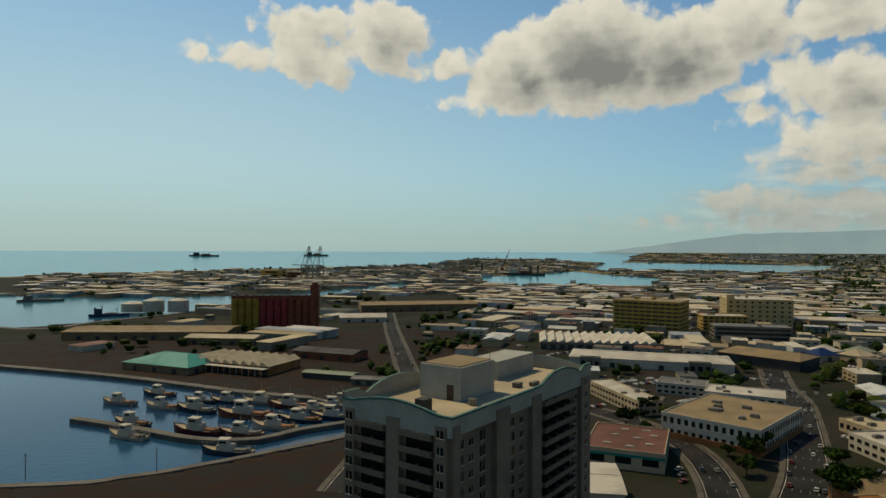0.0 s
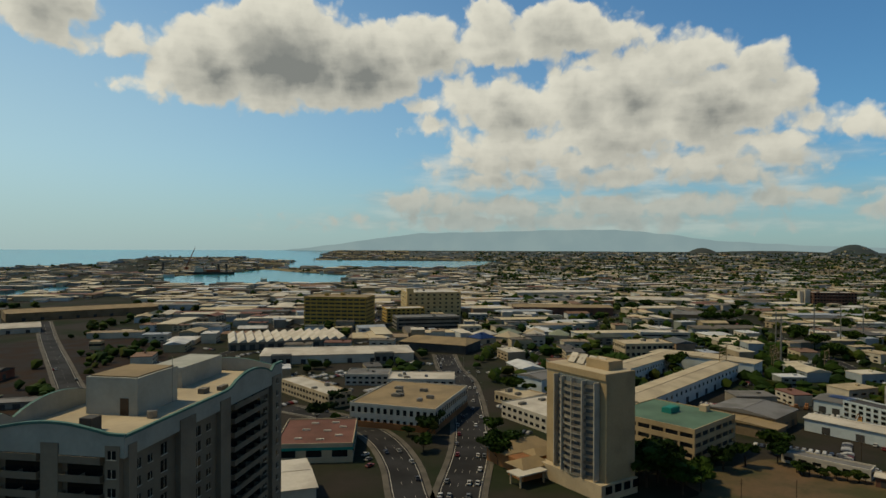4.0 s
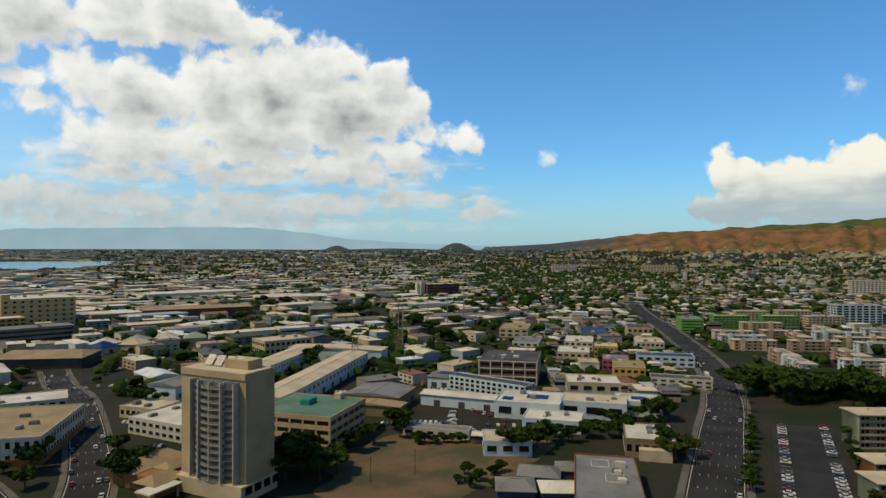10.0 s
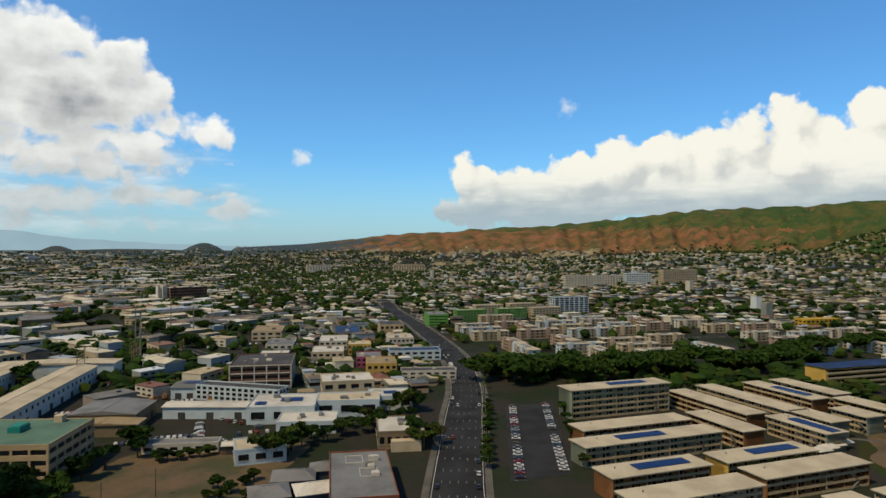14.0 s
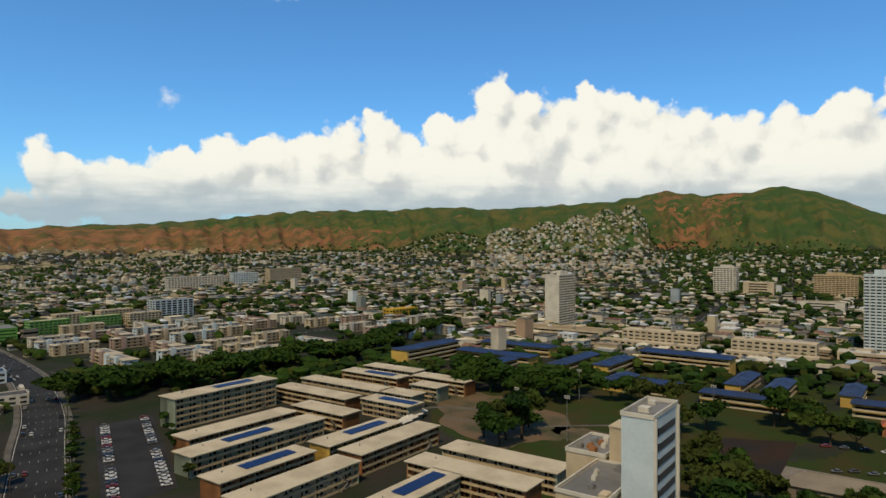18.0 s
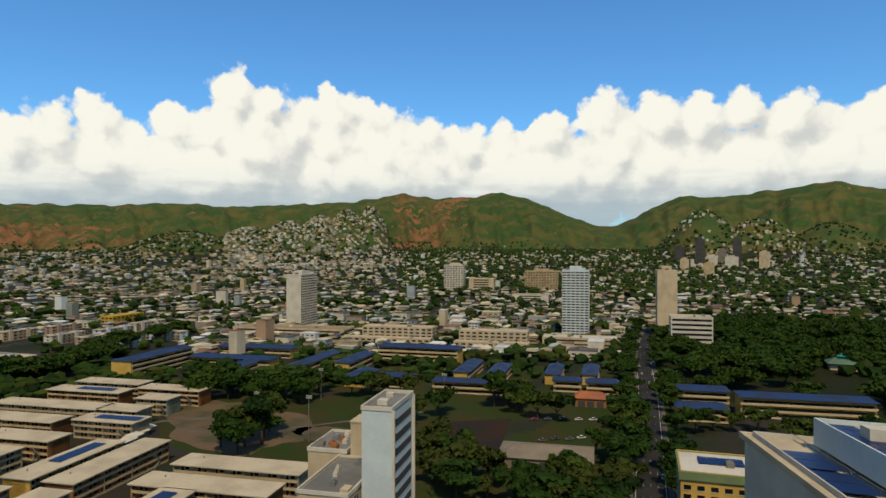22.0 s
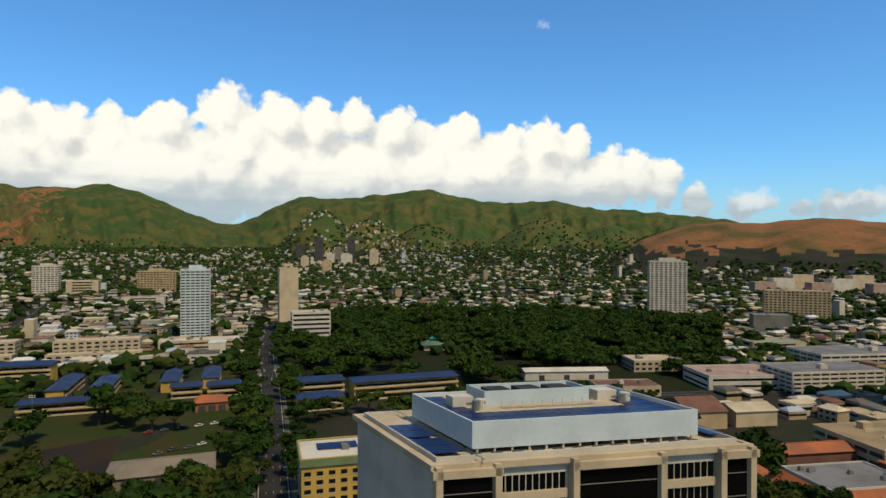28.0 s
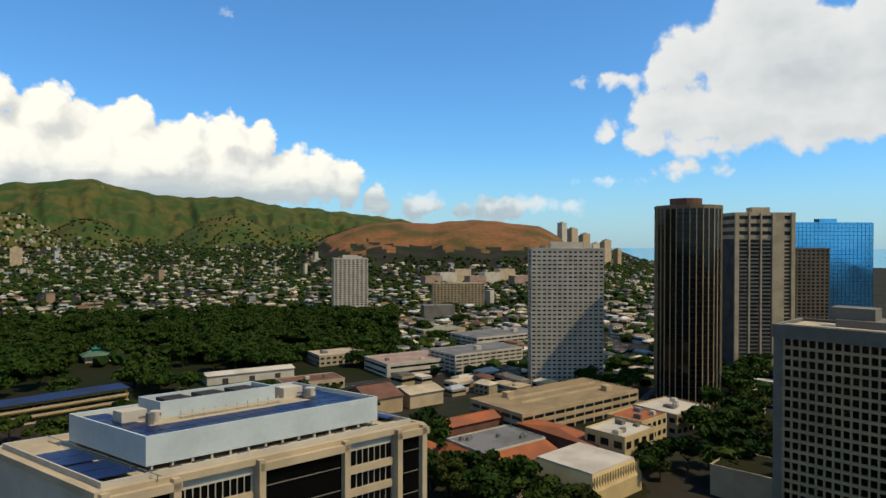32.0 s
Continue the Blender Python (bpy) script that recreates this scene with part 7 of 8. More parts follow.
def twin_tower():
    h = 118.0
    ob = root("balcony_tower", "cream residential tower with dark balcony bays", "tower", -387, -416, 162)
    w, d = 46, 30
    part("wall", Shape().box(0, 0, 0, w, d, h), "dark_grey", ob)
    for u, ww in ((-21.5, 3), (-12, 1.2), (-3, 1.2), (10, 9), (21.5, 3)):
        part("pier", Shape().box(u, -d / 2 - 0.8, 0, ww, 1.8, h + 2), "cream", ob)
    part("crown", Shape().ring(w + 1, d + 1, h - 18, 3, 1.2).ring(w + 1, d + 1, h - 12, 3, 1.2).ring(w + 1, d + 1, h - 6, 3, 1.2).ring(w + 1, d + 1, h, 2.5, 1.2), "cream", ob)
    part("roof", Shape().box(0, 0, h + 0.5, w - 2, d - 2, 0.3), "roof_cream", ob)
    part("machine_room", Shape().box(2, 0, h, 14, 10, 7), "cream", ob)
    for k in range(1, 34):
        part("balcony", balcony_mesh(27, 1.3, "grey"), None, ob, at=on_side(0, -6.5, k * 3.0, w, d))
        part("balcony", balcony_mesh(7, 1.0, "cream"), None, ob, at=on_side(0, 17.5, k * 3.0, w, d))
        part("balcony", balcony_mesh(d - 2, 1.2, "cream"), None, ob, at=on_side(1, 0, k * 3.0, w, d))
    taken(-375, -425, w, d, 162, 4)


twin_tower()
BG = root("glass_tower", "blue mirror-glass office tower", "tower", -572, -524, 163)
part("wall", Shape().box(0, 0, 0, 88, 30, 118), "blue_glass", BG)
part("roof", Shape().box(0, 0, 118, 87, 29, 0.8).box(4, 0, 118.8, 18, 10, 4), "blue_glass", BG)
for k in range(1, 31):
    part("floor_line", Shape().ring(88.3, 30.3, k * 3.9, 0.25, 0.2), "navy", BG)
for i in range(23):
    part("mullion", Shape().box(0, 0, 0, 0.2, 0.2, 118), "navy", BG, at=on_side(0, -44 + i * 4, 0, 88, 30, 0.05))
BT = slab_tower("brown_tower", "grey-brown slab tower standing before the glass tower", -478, -470, 58, 20, 92, 163, "tan", 28, 14, (2, 3), (0.6, 0.6), rib="grey", cap=False)


def grid_block():
    w, d, h = 66.0, 26.0, 69.0
    ob = root("grid_office", "grey concrete office tower with deep window grid", "office building", -186, -140, 117)
    part("wall", Shape().box(0, 0, 0, w - 2, d - 2, h), "black_glass", ob)
    n, fl, fh = 26, 20, 3.2
    fin = Shape().box(0, 0, 0, 0.5, 1.2, h - 5).mesh("mullion", "beige")
    for i in range(n + 1):
        part("mullion", fin, None, ob, at=on_side(0, (i / n - 0.5) * (w - 6), 2, w, d, -0.6))
    bar = Shape().box(0, 0, 0, w - 5, 0.9, 0.9).mesh("spandrel", "beige")
    for k in range(fl + 1):
        part("spandrel", bar, None, ob, at=on_side(0, 0, 2 + k * fh, w, d, -0.45))
    part("end_wall", Shape().box(-w / 2 + 1.4, 0, 0, 2.8, d, h), "grey", ob)
    part("end_wall", Shape().box(w / 2 - 1.4, 0, 0, 2.8, d, h), "grey", ob)
    part("cornice", Shape().ring(w + 0.6, d + 0.6, h - 3, 4.2, 1.2), "grey", ob)
    part("roof", Shape().box(0, 0, h, w - 3, d - 3, 0.3), "roof_cream", ob)
    part("penthouse", Shape().box(4, 3, h, 44, 14, 3.2).box(-14, 2, h + 3.2, 12, 8, 3.6), "grey", ob)
    part("awning", Shape().box(0, -d / 2 + 2, h + 1.2, w - 6, 3, 0.3), "roof_cream", ob)
    taken(-186, -140, w, d, 117, 4)


grid_block()
for i in range(9):
    az = 207.5 + (i % 5) * 0.9 + (2.0 if i > 4 else 0)
    r = 2300 + i * 40
    x, y = r * math.sin(radians(az)), r * math.cos(radians(az))
    slab_tower("far_tower", "pale high-rise far beyond the crater", x, y, 30 + 10 * (i % 2), 20, 60 + (i * 17) % 45, 30, ("white", "cream", "beige")[i % 3], 7, 5, (1, 2, 3), (0.6, 0.5), rib=None)
for i in range(7):
    az = 196 + i * 1.3
    r = 1330 + (i % 3) * 30
    x, y = r * math.sin(radians(az)), r * math.cos(radians(az))
    block("hill_condo", "pink or white stepped condominium below the crater", x, y, 44, 18, 20 + (i * 5) % 14, 20, ("pink", "white", "cream")[i % 3], "roof_cream", 4, 8, "band", 1, (0.85, 0.5), (0,), group="condominiums")

# ---- trees ----


def ico(level):
    bm = bmesh.new()
    bmesh.ops.create_icosphere(bm, subdivisions=level, radius=1.0)
    v = np.array([x.co[:] for x in bm.verts])
    f = np.array([[x.index for x in p.verts] for p in bm.faces])
    bm.free()
    return v, f


def crown_mesh(seed, wide, high, base, clumps=520, leaf=0.9, flat_top=False):
    """A crown of leaf clumps on several lobes, with gaps and an uneven outline."""
    g = np.random.default_rng(seed)
    n = 9
    lobes = np.stack([g.normal(0, wide * 0.42, n), g.normal(0, wide * 0.42, n), base + high * (0.35 + 0.4 * g.random(n))], -1)
    size = wide * g.uniform(0.30, 0.52, n)
    tall = 0.5 if flat_top else 0.75
    iv, jf = ico(1)
    vs, fs = [], []
    k = 0
    for c, s in zip(lobes, size):
        p = iv * (1 + 0.25 * g.normal(0, 1, (len(iv), 1))) * s * 0.82 * np.array([1, 1, tall]) + c
        vs.append(p)
        fs.extend((jf + k).tolist())
        k += len(p)
    d = g.normal(0, 1, (clumps, 3))
    d /= np.linalg.norm(d, axis=1)[:, None]
    d[:, 2] = np.abs(d[:, 2]) * 0.9 - 0.15
    pick = g.integers(0, n, clumps)
    at = lobes[pick] + d * (size[pick] * g.uniform(0.75, 1.15, clumps))[:, None] * np.array([1, 1, tall])
    a = g.normal(0, 1, (clumps, 3))
    b = np.cross(a, g.normal(0, 1, (clumps, 3)))
    a *= (leaf * g.uniform(0.5, 1.1, clumps) / np.linalg.norm(a, axis=1))[:, None]
    b *= (leaf * g.uniform(0.4, 0.9, clumps) / np.linalg.norm(b, axis=1))[:, None]
    quad = np.stack([at - a, at - b * 0.7, at + a, at + b], 1).reshape(-1, 3)
    vs.append(quad)
    fs.extend((np.arange(clumps * 4).reshape(-1, 4) + k).tolist())
    me = bpy.data.meshes.new("crown")
    me.from_pydata(np.concatenate(vs).tolist(), [], fs)
    me.materials.append(MAT["leaf"])
    return me


def trunk_mesh(h, wide, seed):
    g = random.Random(seed)
    sh = Shape().tube(0, 0, -0.5, 0.035 * h + 0.15, h * 0.6 + 0.5, 8, 0.022 * h + 0.08)
    for i in range(5):
        a = i * 1.26 + g.uniform(0, 0.6)
        sh.beam((0, 0, h * 0.42), (math.cos(a) * wide * 0.4, math.sin(a) * wide * 0.4, h * (0.7 + 0.1 * g.random())), 0.018 * h + 0.08)
    return sh.mesh("trunk", "bark")


KINDS = []
for i in range(8):
    wide = (5.0, 6.0, 7.0, 4.2, 9.5, 11.0, 3.2, 5.5)[i]
    high = (7.5, 8.0, 9.0, 8.0, 8.5, 9.5, 5.0, 10.0)[i]
    base = (2.5, 3.0, 3.0, 3.5, 3.5, 4.0, 1.5, 4.0)[i]
    KINDS.append((crown_mesh(40 + i, wide, high, base, 620 if wide > 5 else 420, 0.55 + wide * 0.07, i in (4, 5)), trunk_mesh(base + high * 0.5, wide, i), wide))
frond = Shape()
for i in range(14):
    a = i * 2.4
    for lo, hi, z0, z1 in ((0.2, 1.6, 0.3, 0.6), (1.6, 3.0, 0.6, -0.4)):
        c, s = math.cos(a), math.sin(a)
        frond.add([(c * lo - s * 0.35, s * lo + c * 0.35, z0), (c * hi - s * 0.25, s * hi + c * 0.25, z1), (c * hi + s * 0.25, s * hi - c * 0.25, z1), (c * lo + s * 0.35, s * lo - c * 0.35, z0)], [(0, 1, 2, 3)])
FROND = frond.mesh("crown", "leaf")
PALM = Shape().tube(0, 0, -0.5, 0.28, 9.5, 7, 0.16).mesh("trunk", "bark")
GROVE = []
LABELS = ("small rounded green tree", "leafy dark green tree", "full green shade tree", "upright dark green tree", "broad spreading monkeypod tree", "very broad dark shade tree", "low bushy green shrub tree", "tall dense green tree")


def tree(x, y, kind=None, scale=None, z=None):
    kind = R.randrange(len(KINDS)) if kind is None else kind
    if math.hypot(x, y) > 405 and z is None:
        GROVE.append((x, y, kind, (scale or R.uniform(0.8, 1.2)) * 1.25))
        return
    crown, trunk, _ = KINDS[kind]
    ob = new("tree", trunk)
    s = (scale or R.uniform(0.8, 1.2)) * (1.25 if math.hypot(x, y) > 150 else 1.0)
    ob.matrix_basis = pose(x, y, float(land(x, y)) if z is None else z, 0, 0, R.uniform(0, 360)) @ Matrix.Diagonal((s, s, s * R.uniform(0.85, 1.15), 1))
    tagged(ob, LABELS[kind] + " on the city ground", "tree", "city trees")
    part("crown", crown, None, ob)


def palm(x, y, s=1.0):
    ob = new("palm_tree", PALM)
    ob.matrix_basis = pose(x, y, float(land(x, y)), 0, 0, R.uniform(0, 360)) @ Matrix.Diagonal((s, s, s, 1))
    tagged(ob, "slender palm tree beside the street", "palm tree", "palms")
    part("crown", FROND, None, ob, at=(0, 0, 9))


# the dark row of broad trees between the apartments and the estate
for x, y in ((462, 48), (478, 30), (470, 8), (488, -8), (462, -22), (496, -34), (480, -52), (510, -62), (495, -85), (528, -95), (515, -118), (545, -128), (528, -150), (560, -168), (590, -190), (620, -225), (650, -270), (668, -300), (450, 30), (520, -140), (548, -190)):
    tree(x + R.uniform(-4, 4), y + R.uniform(-4, 4), R.choice((4, 5, 5)), R.uniform(1.15, 1.45))
    tree(x + R.uniform(4, 14), y - R.uniform(4, 14), R.choice((4, 5, 5)), R.uniform(0.9, 1.2))
# beside the avenue and the car park
for i in range(12):
    tree(276 + i * 10 + R.uniform(-2, 2), 29 + i * 1.0, R.choice((0, 6, 6)), R.uniform(0.55, 0.8))
for i in range(9):
    tree(282 + i * 12.5, -12 + i * 1.0, R.choice((0, 6, 3)), R.uniform(0.5, 0.8))
for i in range(8):
    palm(300 + i * 22, 32 + i * 2.6, R.uniform(0.7, 0.9))
for x, y in ((304, 120), (310, 106), (318, 98), (296, 128), (284, 122), (276, 120), (322, 92), (332, 88), (343, 84), (352, 80), (312, 62), (318, 66), (306, 58), (300, 112), (330, 96)):
    tree(x, y, R.choice((0, 1, 6)), R.uniform(0.6, 0.95))
for x, y in ((198, 189), (205, 178), (190, 196), (214, 190), (232, 190), (246, 190), (262, 186), (272, 196)):
    tree(x, y, R.choice((0, 1, 2, 6)), R.uniform(0.6, 1.0))
for x, y in ((128, 352), (134, 360), (122, 340), (118, 372), (126, 346), (104, 330), (98, 342), (132, 296), (138, 284), (128, 270), (146, 300), (140, 290), (156, 250), (164, 262), (170, 276), (150, 240), (246, 330), (238, 344), (228, 348), (205, 318)):
    tree(x, y, R.choice((0, 1, 2, 6)), R.uniform(0.6, 0.95))
# hedges and trees round the vacant lot
for x, y in ((198, 204), (197, 193), (203, 189), (209, 187), (209, 201), (189, 191), (196, 179)):
    tree(x, y, R.choice((1, 2, 4)), R.uniform(0.8, 1.05))
for x, y in ((227, 196), (232, 197), (239, 200), (246, 202), (253, 205), (260, 207), (259, 175), (260, 170), (263, 167), (266, 163), (268, 159), (271, 156), (234, 131), (231, 124), (239, 123), (245, 121), (222, 123), (226, 114), (224, 130)):
    tree(x, y, 6, R.uniform(0.5, 0.75))
    tree(x + R.uniform(-3, 3), y + R.uniform(-3, 3), 6, R.uniform(0.4, 0.6))
for x, y in ((267, 124), (275, 121), (292, 120), (298, 116), (300, 110), (313, 105), (325, 106), (334, 105), (358, 105), (359, 94), (360, 87), (365, 80), (309, 67), (298, 62)):
    tree(x, y, R.choice((0, 1, 2)), R.uniform(0.6, 0.85))
# big dark trees along the plain beyond the substation
for x, y in ((750, 815), (688, 726), (730, 738), (708, 575), (659, 509), (670, 571), (628, 428), (591, 382), (558, 344), (648, 380), (844, 466), (898, 464), (758, 453), (865, 679), (971, 428), (382, 358)):
    tree(x, y, R.choice((2, 4, 5)), R.uniform(0.9, 1.3))
# school grounds and the playing field
for x, y in ((382, -209), (372, -200), (360, -214), (390, -222), (350, -222), (340, -232), (376, -232), (330, -226), (362, -240), (292, -180), (284, -172), (278, -158), (270, -150), (286, -150), (276, -166), (346, -250), (322, -258), (318, -270),
             (300, -262), (290, -275), (398, -215), (410, -205), (380, -188), (392, -195), (352, -205), (335, -212)):
    tree(x, y, R.choice((1, 2, 4, 7)), R.uniform(0.95, 1.35))
for x, y in ((194, -198), (186, -206), (200, -208), (178, -200), (168, -206), (182, -186), (172, -190), (160, -196), (240, -300), (228, -310), (222, -298), (246, -312), (236, -322), (166, -320),
             (150, -300), (158, -312), (148, -284), (140, -272), (132, -262), (150, -262), (128, -250), (120, -240), (140, -222), (132, -214), (124, -205), (148, -204), (118, -196), (106, -192), (112, -182), (100, -176), (142, -190), (152, -186), (162, -180), (130, -190),
             (196, -300), (206, -296), (216, -200), (226, -206), (236, -214), (246, -232), (252, -246), (250, -262)):
    tree(x, y, R.choice((0, 1, 2, 4, 7)), R.uniform(0.82, 1.15))
# along the boulevard
line, width = LINES["boulevard"]
for i in range(3, len(line) - 1, 2):
    (x0, y0), (x1, y1) = line[i - 1], line[i + 1]
    l = math.hypot(x1 - x0, y1 - y0)
    nx, ny = (y1 - y0) / l, -(x1 - x0) / l
    for s in (-1, 1):
        if R.random() < 0.85:
            tree(line[i][0] + s * nx * (width / 2 + 5.5), line[i][1] + s * ny * (width / 2 + 5.5), R.choice((0, 1, 2, 4)), R.uniform(0.7, 1.05))
for x, y in ((118, -342), (96, -344), (88, -350), (108, -352), (126, -338), (70, -360), (76, -352), (62, -366), (50, -372), (130, -326), (84, -338), (60, -350), (40, -380), (24, -385), (10, -396), (-8, -402), (30, -402), (-20, -410), (-48, -395), (-30, -392)):
    tree(x, y, R.choice((0, 1, 2, 4)), R.uniform(0.7, 1.0))
# courtyards and the streets to the east
for x, y in ((-68, -238), (-62, -246), (-72, -230), (-80, -226), (-58, -256), (-88, -222), (-94, -216), (-52, -262), (-76, -220), (-104, -204), (-84, -212), (-46, -270), (-110, -200), (-98, -208), (-166, -230), (-172, -236), (-160, -222), (-178, -228),
             (-241, -272), (-250, -284), (-234, -262), (-258, -294), (-228, -254), (-244, -262), (-262, -282), (-222, -246), (-270, -300), (-236, -246), (-214, -240), (-208, -232),
             (-236, -368), (-228, -374), (-220, -366), (-246, -376), (-214, -378), (-335, -357), (-322, -348), (-346, -366), (-330, -372), (-310, -340), (-318, -362), (-300, -330), (-290, -320), (-356, -380), (-345, -345), (-382, -400), (-366, -392), (-340, -330), (-320, -322), (-305, -352), (-284, -306), (-296, -296),
             (-60, -340), (-48, -334), (-38, -344), (-52, -350), (-30, -352), (-186, -186), (-194, -196), (-180, -176), (-200, -182), (-190, -205)):
    roof = 11.2 if (math.hypot(x + 192, y + 188) < 24) else None
    tree(x, y, R.choice((0, 1, 2, 4)) if roof is None else 6, R.uniform(0.7, 1.05) if roof is None else 0.8, roof)
# thick trees before the courtyards and round the foot of the dark tower
for x, y in ((-78, -279), (-80, -275), (-81, -259), (-82, -248), (-86, -241), (-89, -234), (-93, -227), (-98, -223), (-73, -243), (-74, -230), (-163, -231), (-150, -220), (-276, -328), (-296, -339), (-266, -292), (-228, -267), (-216, -244), (-247, -264), (-287, -300), (-188, -227), (-181, -209), (-199, -218), (-219, -228), (-213, -261), (-248, -295), (-250, -398), (-240, -364), (-282, -413), (-224, -351), (-292, -373)):
    tree(x, y, R.choice((1, 2, 4, 7)), R.uniform(0.8, 1.1))
for x, y in ((-132, -540), (-176, -646), (-176, -584), (-227, -687), (-184, -815), (-156, -754), (-225, -886), (-262, -840), (-295, -798), (-355, -867), (-117, -655), (-111, -576)):
    tree(x, y, R.choice((2, 4, 5)), R.uniform(0.9, 1.2))
# the botanical park, a closed canopy past counting
def canopy(name, label, spots, sink=2.0):
    cv, cf, k = [], [], 0
    for x, y, kind, sc in spots:
        for me in KINDS[kind][:2]:
            co = np.empty(len(me.vertices) * 3)
            me.vertices.foreach_get("co", co)
            co = co.reshape(-1, 3) * sc
            a = R.uniform(0, 6.28)
            c, s = math.cos(a), math.sin(a)
            cv.append(np.stack([x + c * co[:, 0] - s * co[:, 1], y + s * co[:, 0] + c * co[:, 1], co[:, 2] * 0.95 - sink * sc + float(land(x, y))], -1))
            cf.extend([[i + k for i in p.vertices] for p in me.polygons])
            k += len(co)
    me = bpy.data.meshes.new(name)
    me.from_pydata(np.concatenate(cv).tolist(), [], cf)
    me.materials.append(MAT["leaf_park"])
    return tagged(new(name, me), label, "trees", kind="stuff")


spots = []
while len(spots) < 400:
    az, r = R.uniform(156, 193), math.sqrt(R.uniform(440 ** 2, 880 ** 2))
    x, y = r * math.sin(radians(az)), r * math.cos(radians(az))
    if free(x, y, 2) and math.hypot(x - 108, y + 560) > 26 and not (abs(az - 169.1) < 2.2 and r < 570) and not (az > 176 and r < 500):
        spots.append((x, y, R.choice((2, 4, 5, 7, 7, 5, 4)), R.uniform(1.2, 1.9)))
canopy("park_trees", "dense dark green canopy of the botanical park", spots)
canopy("street_trees", "broad dark green trees along the farther streets and yards", GROVE, 0.0)

# ---- cars ----
CARB = bpy.data.meshes.new("car")
bm = bmesh.new()
bmesh.ops.create_cube(bm, size=1.0, matrix=Matrix.Translation((0, 0, 0.62)) @ Matrix.Diagonal((4.4, 1.8, 0.62, 1)))
bmesh.ops.bevel(bm, geom=list(bm.edges), offset=0.14, segments=1, affect="EDGES")
top = bmesh.ops.create_cube(bm, size=1.0, matrix=Matrix.Translation((-0.2, 0, 1.42)) @ Matrix.Diagonal((1.7, 1.4, 0.08, 1)))
bm.to_mesh(CARB)
bm.free()
CARB.materials.append(MAT["car_paint"])
CABIN = Shape().prism([(-1.5, -0.82), (1.1, -0.82), (1.1, 0.82), (-1.5, 0.82)], 0.92, 1.39, 0.2).mesh("window", "glass")
WHEEL = Shape().tube(0, 0, -0.11, 0.33, 0.22, 10).mesh("wheel", "tyre")


def car(x, y, turn, label="parked car on the asphalt", z=None, wheels=True):
    ob = new("car", CARB)
    ob.matrix_basis = pose(x, y, (float(land(x, y)) if z is None else z) + 0.06, 0, 0, turn)
    tagged(ob, label, "car", "cars")
    part("window", CABIN, None, ob)
    if wheels:
        for a in (-1.35, 1.35):
            for b in (-0.82, 0.82):
                part("wheel", WHEEL, None, ob, at=pose(a, b, 0.33, 90))


for i in range(25):
    t = (i + 0.5) / 25
    for a, b, turn in (((264, 14), (388, 25.5), 96), ((277, -4), (398, 6.5), 96)):
        if R.random() < (0.92 if turn else 1):
            car(a[0] + (b[0] - a[0]) * t, a[1] + (b[1] - a[1]) * t, turn + R.uniform(-4, 4) + R.choice((0, 180)), "small car parked in the dark car park", 0.0, i < 3)
for i in range(26):
    t = i / 26
    part("bay_line", Shape().box(264 + 124 * t, 14 + 11.5 * t, 0.062, 0.12, 5.0, 0.006, 6), "line", bpy.data.objects["car_park"])
for name, chance, label in (("avenue", 0.30, "car driving along the wide avenue"), ("main", 0.38, "car driving along the avenue"), ("boulevard", 0.36, "car on the tree-lined street"), ("ramp", 0.25, "car on the curved road"), ("harbour", 0.2, "car on the harbour road"), ("street", 0.3, "car on the narrow street")):
    line, width = LINES[name]
    for i in range(2, len(line) - 2, 2):
        if math.hypot(*line[i]) > 640:
            break
        for s in (-0.38, -0.2, 0.2, 0.38):
            if R.random() > chance * (0.6 if width < 15 else 1.0):
                continue
            dx, dy = line[i + 1][0] - line[i][0], line[i + 1][1] - line[i][1]
            l = math.hypot(dx, dy)
            car(line[i][0] + dy / l * s * width + R.uniform(-1, 1), line[i][1] - dx / l * s * width, math.degrees(math.atan2(dy, dx)), label, None, math.hypot(*line[i]) < 215)
BUS = root("bus", "white and green city bus on the avenue", "bus", 505, 82, 14)
part("body", Shape().box(0, 0, 0.5, 12, 2.5, 2.6).box(0, 0, 3.1, 11.6, 2.3, 0.2), "white", BUS)
part("window", Shape().box(0, 0, 1.6, 11.4, 2.56, 0.9), "glass", BUS)
for a in (-4, 4):
    for b in (-1.2, 1.2):
        part("wheel", WHEEL, None, BUS, at=pose(a, b, 0.45, 90))
# rows of parked cars by the big store, the dealer's yard, the school and the pier
for x0, y0, dx, dy, n, turn in ((105, 470, 9, -3.2, 9, 70), (112, 480, 9, -3.2, 10, 70), (205, 442, 7, -3, 7, 70), (430, 108, 6, 1.2, 9, 100), (434, 100, 6, 1.2, 9, 100), (438, 116, 6, 1.0, 8, 100), (322, 166, 2, 5, 4, 20), (206, -292, -6, -5, 6, 60), (180, -262, -4, -6, 4, 60),
                                (352, -332, -5, -9, 5, 30), (60, 520, -9, 16, 5, 20), (98, 262, 2, 8, 3, 30), (285, 172, 3, -6, 4, 110)):
    for i in range(n):
        x, y = x0 + dx * i + R.uniform(-1, 1), y0 + dy * i + R.uniform(-1, 1)
        car(x, y, turn + R.uniform(-6, 6), "car parked in a row outside", None, False)

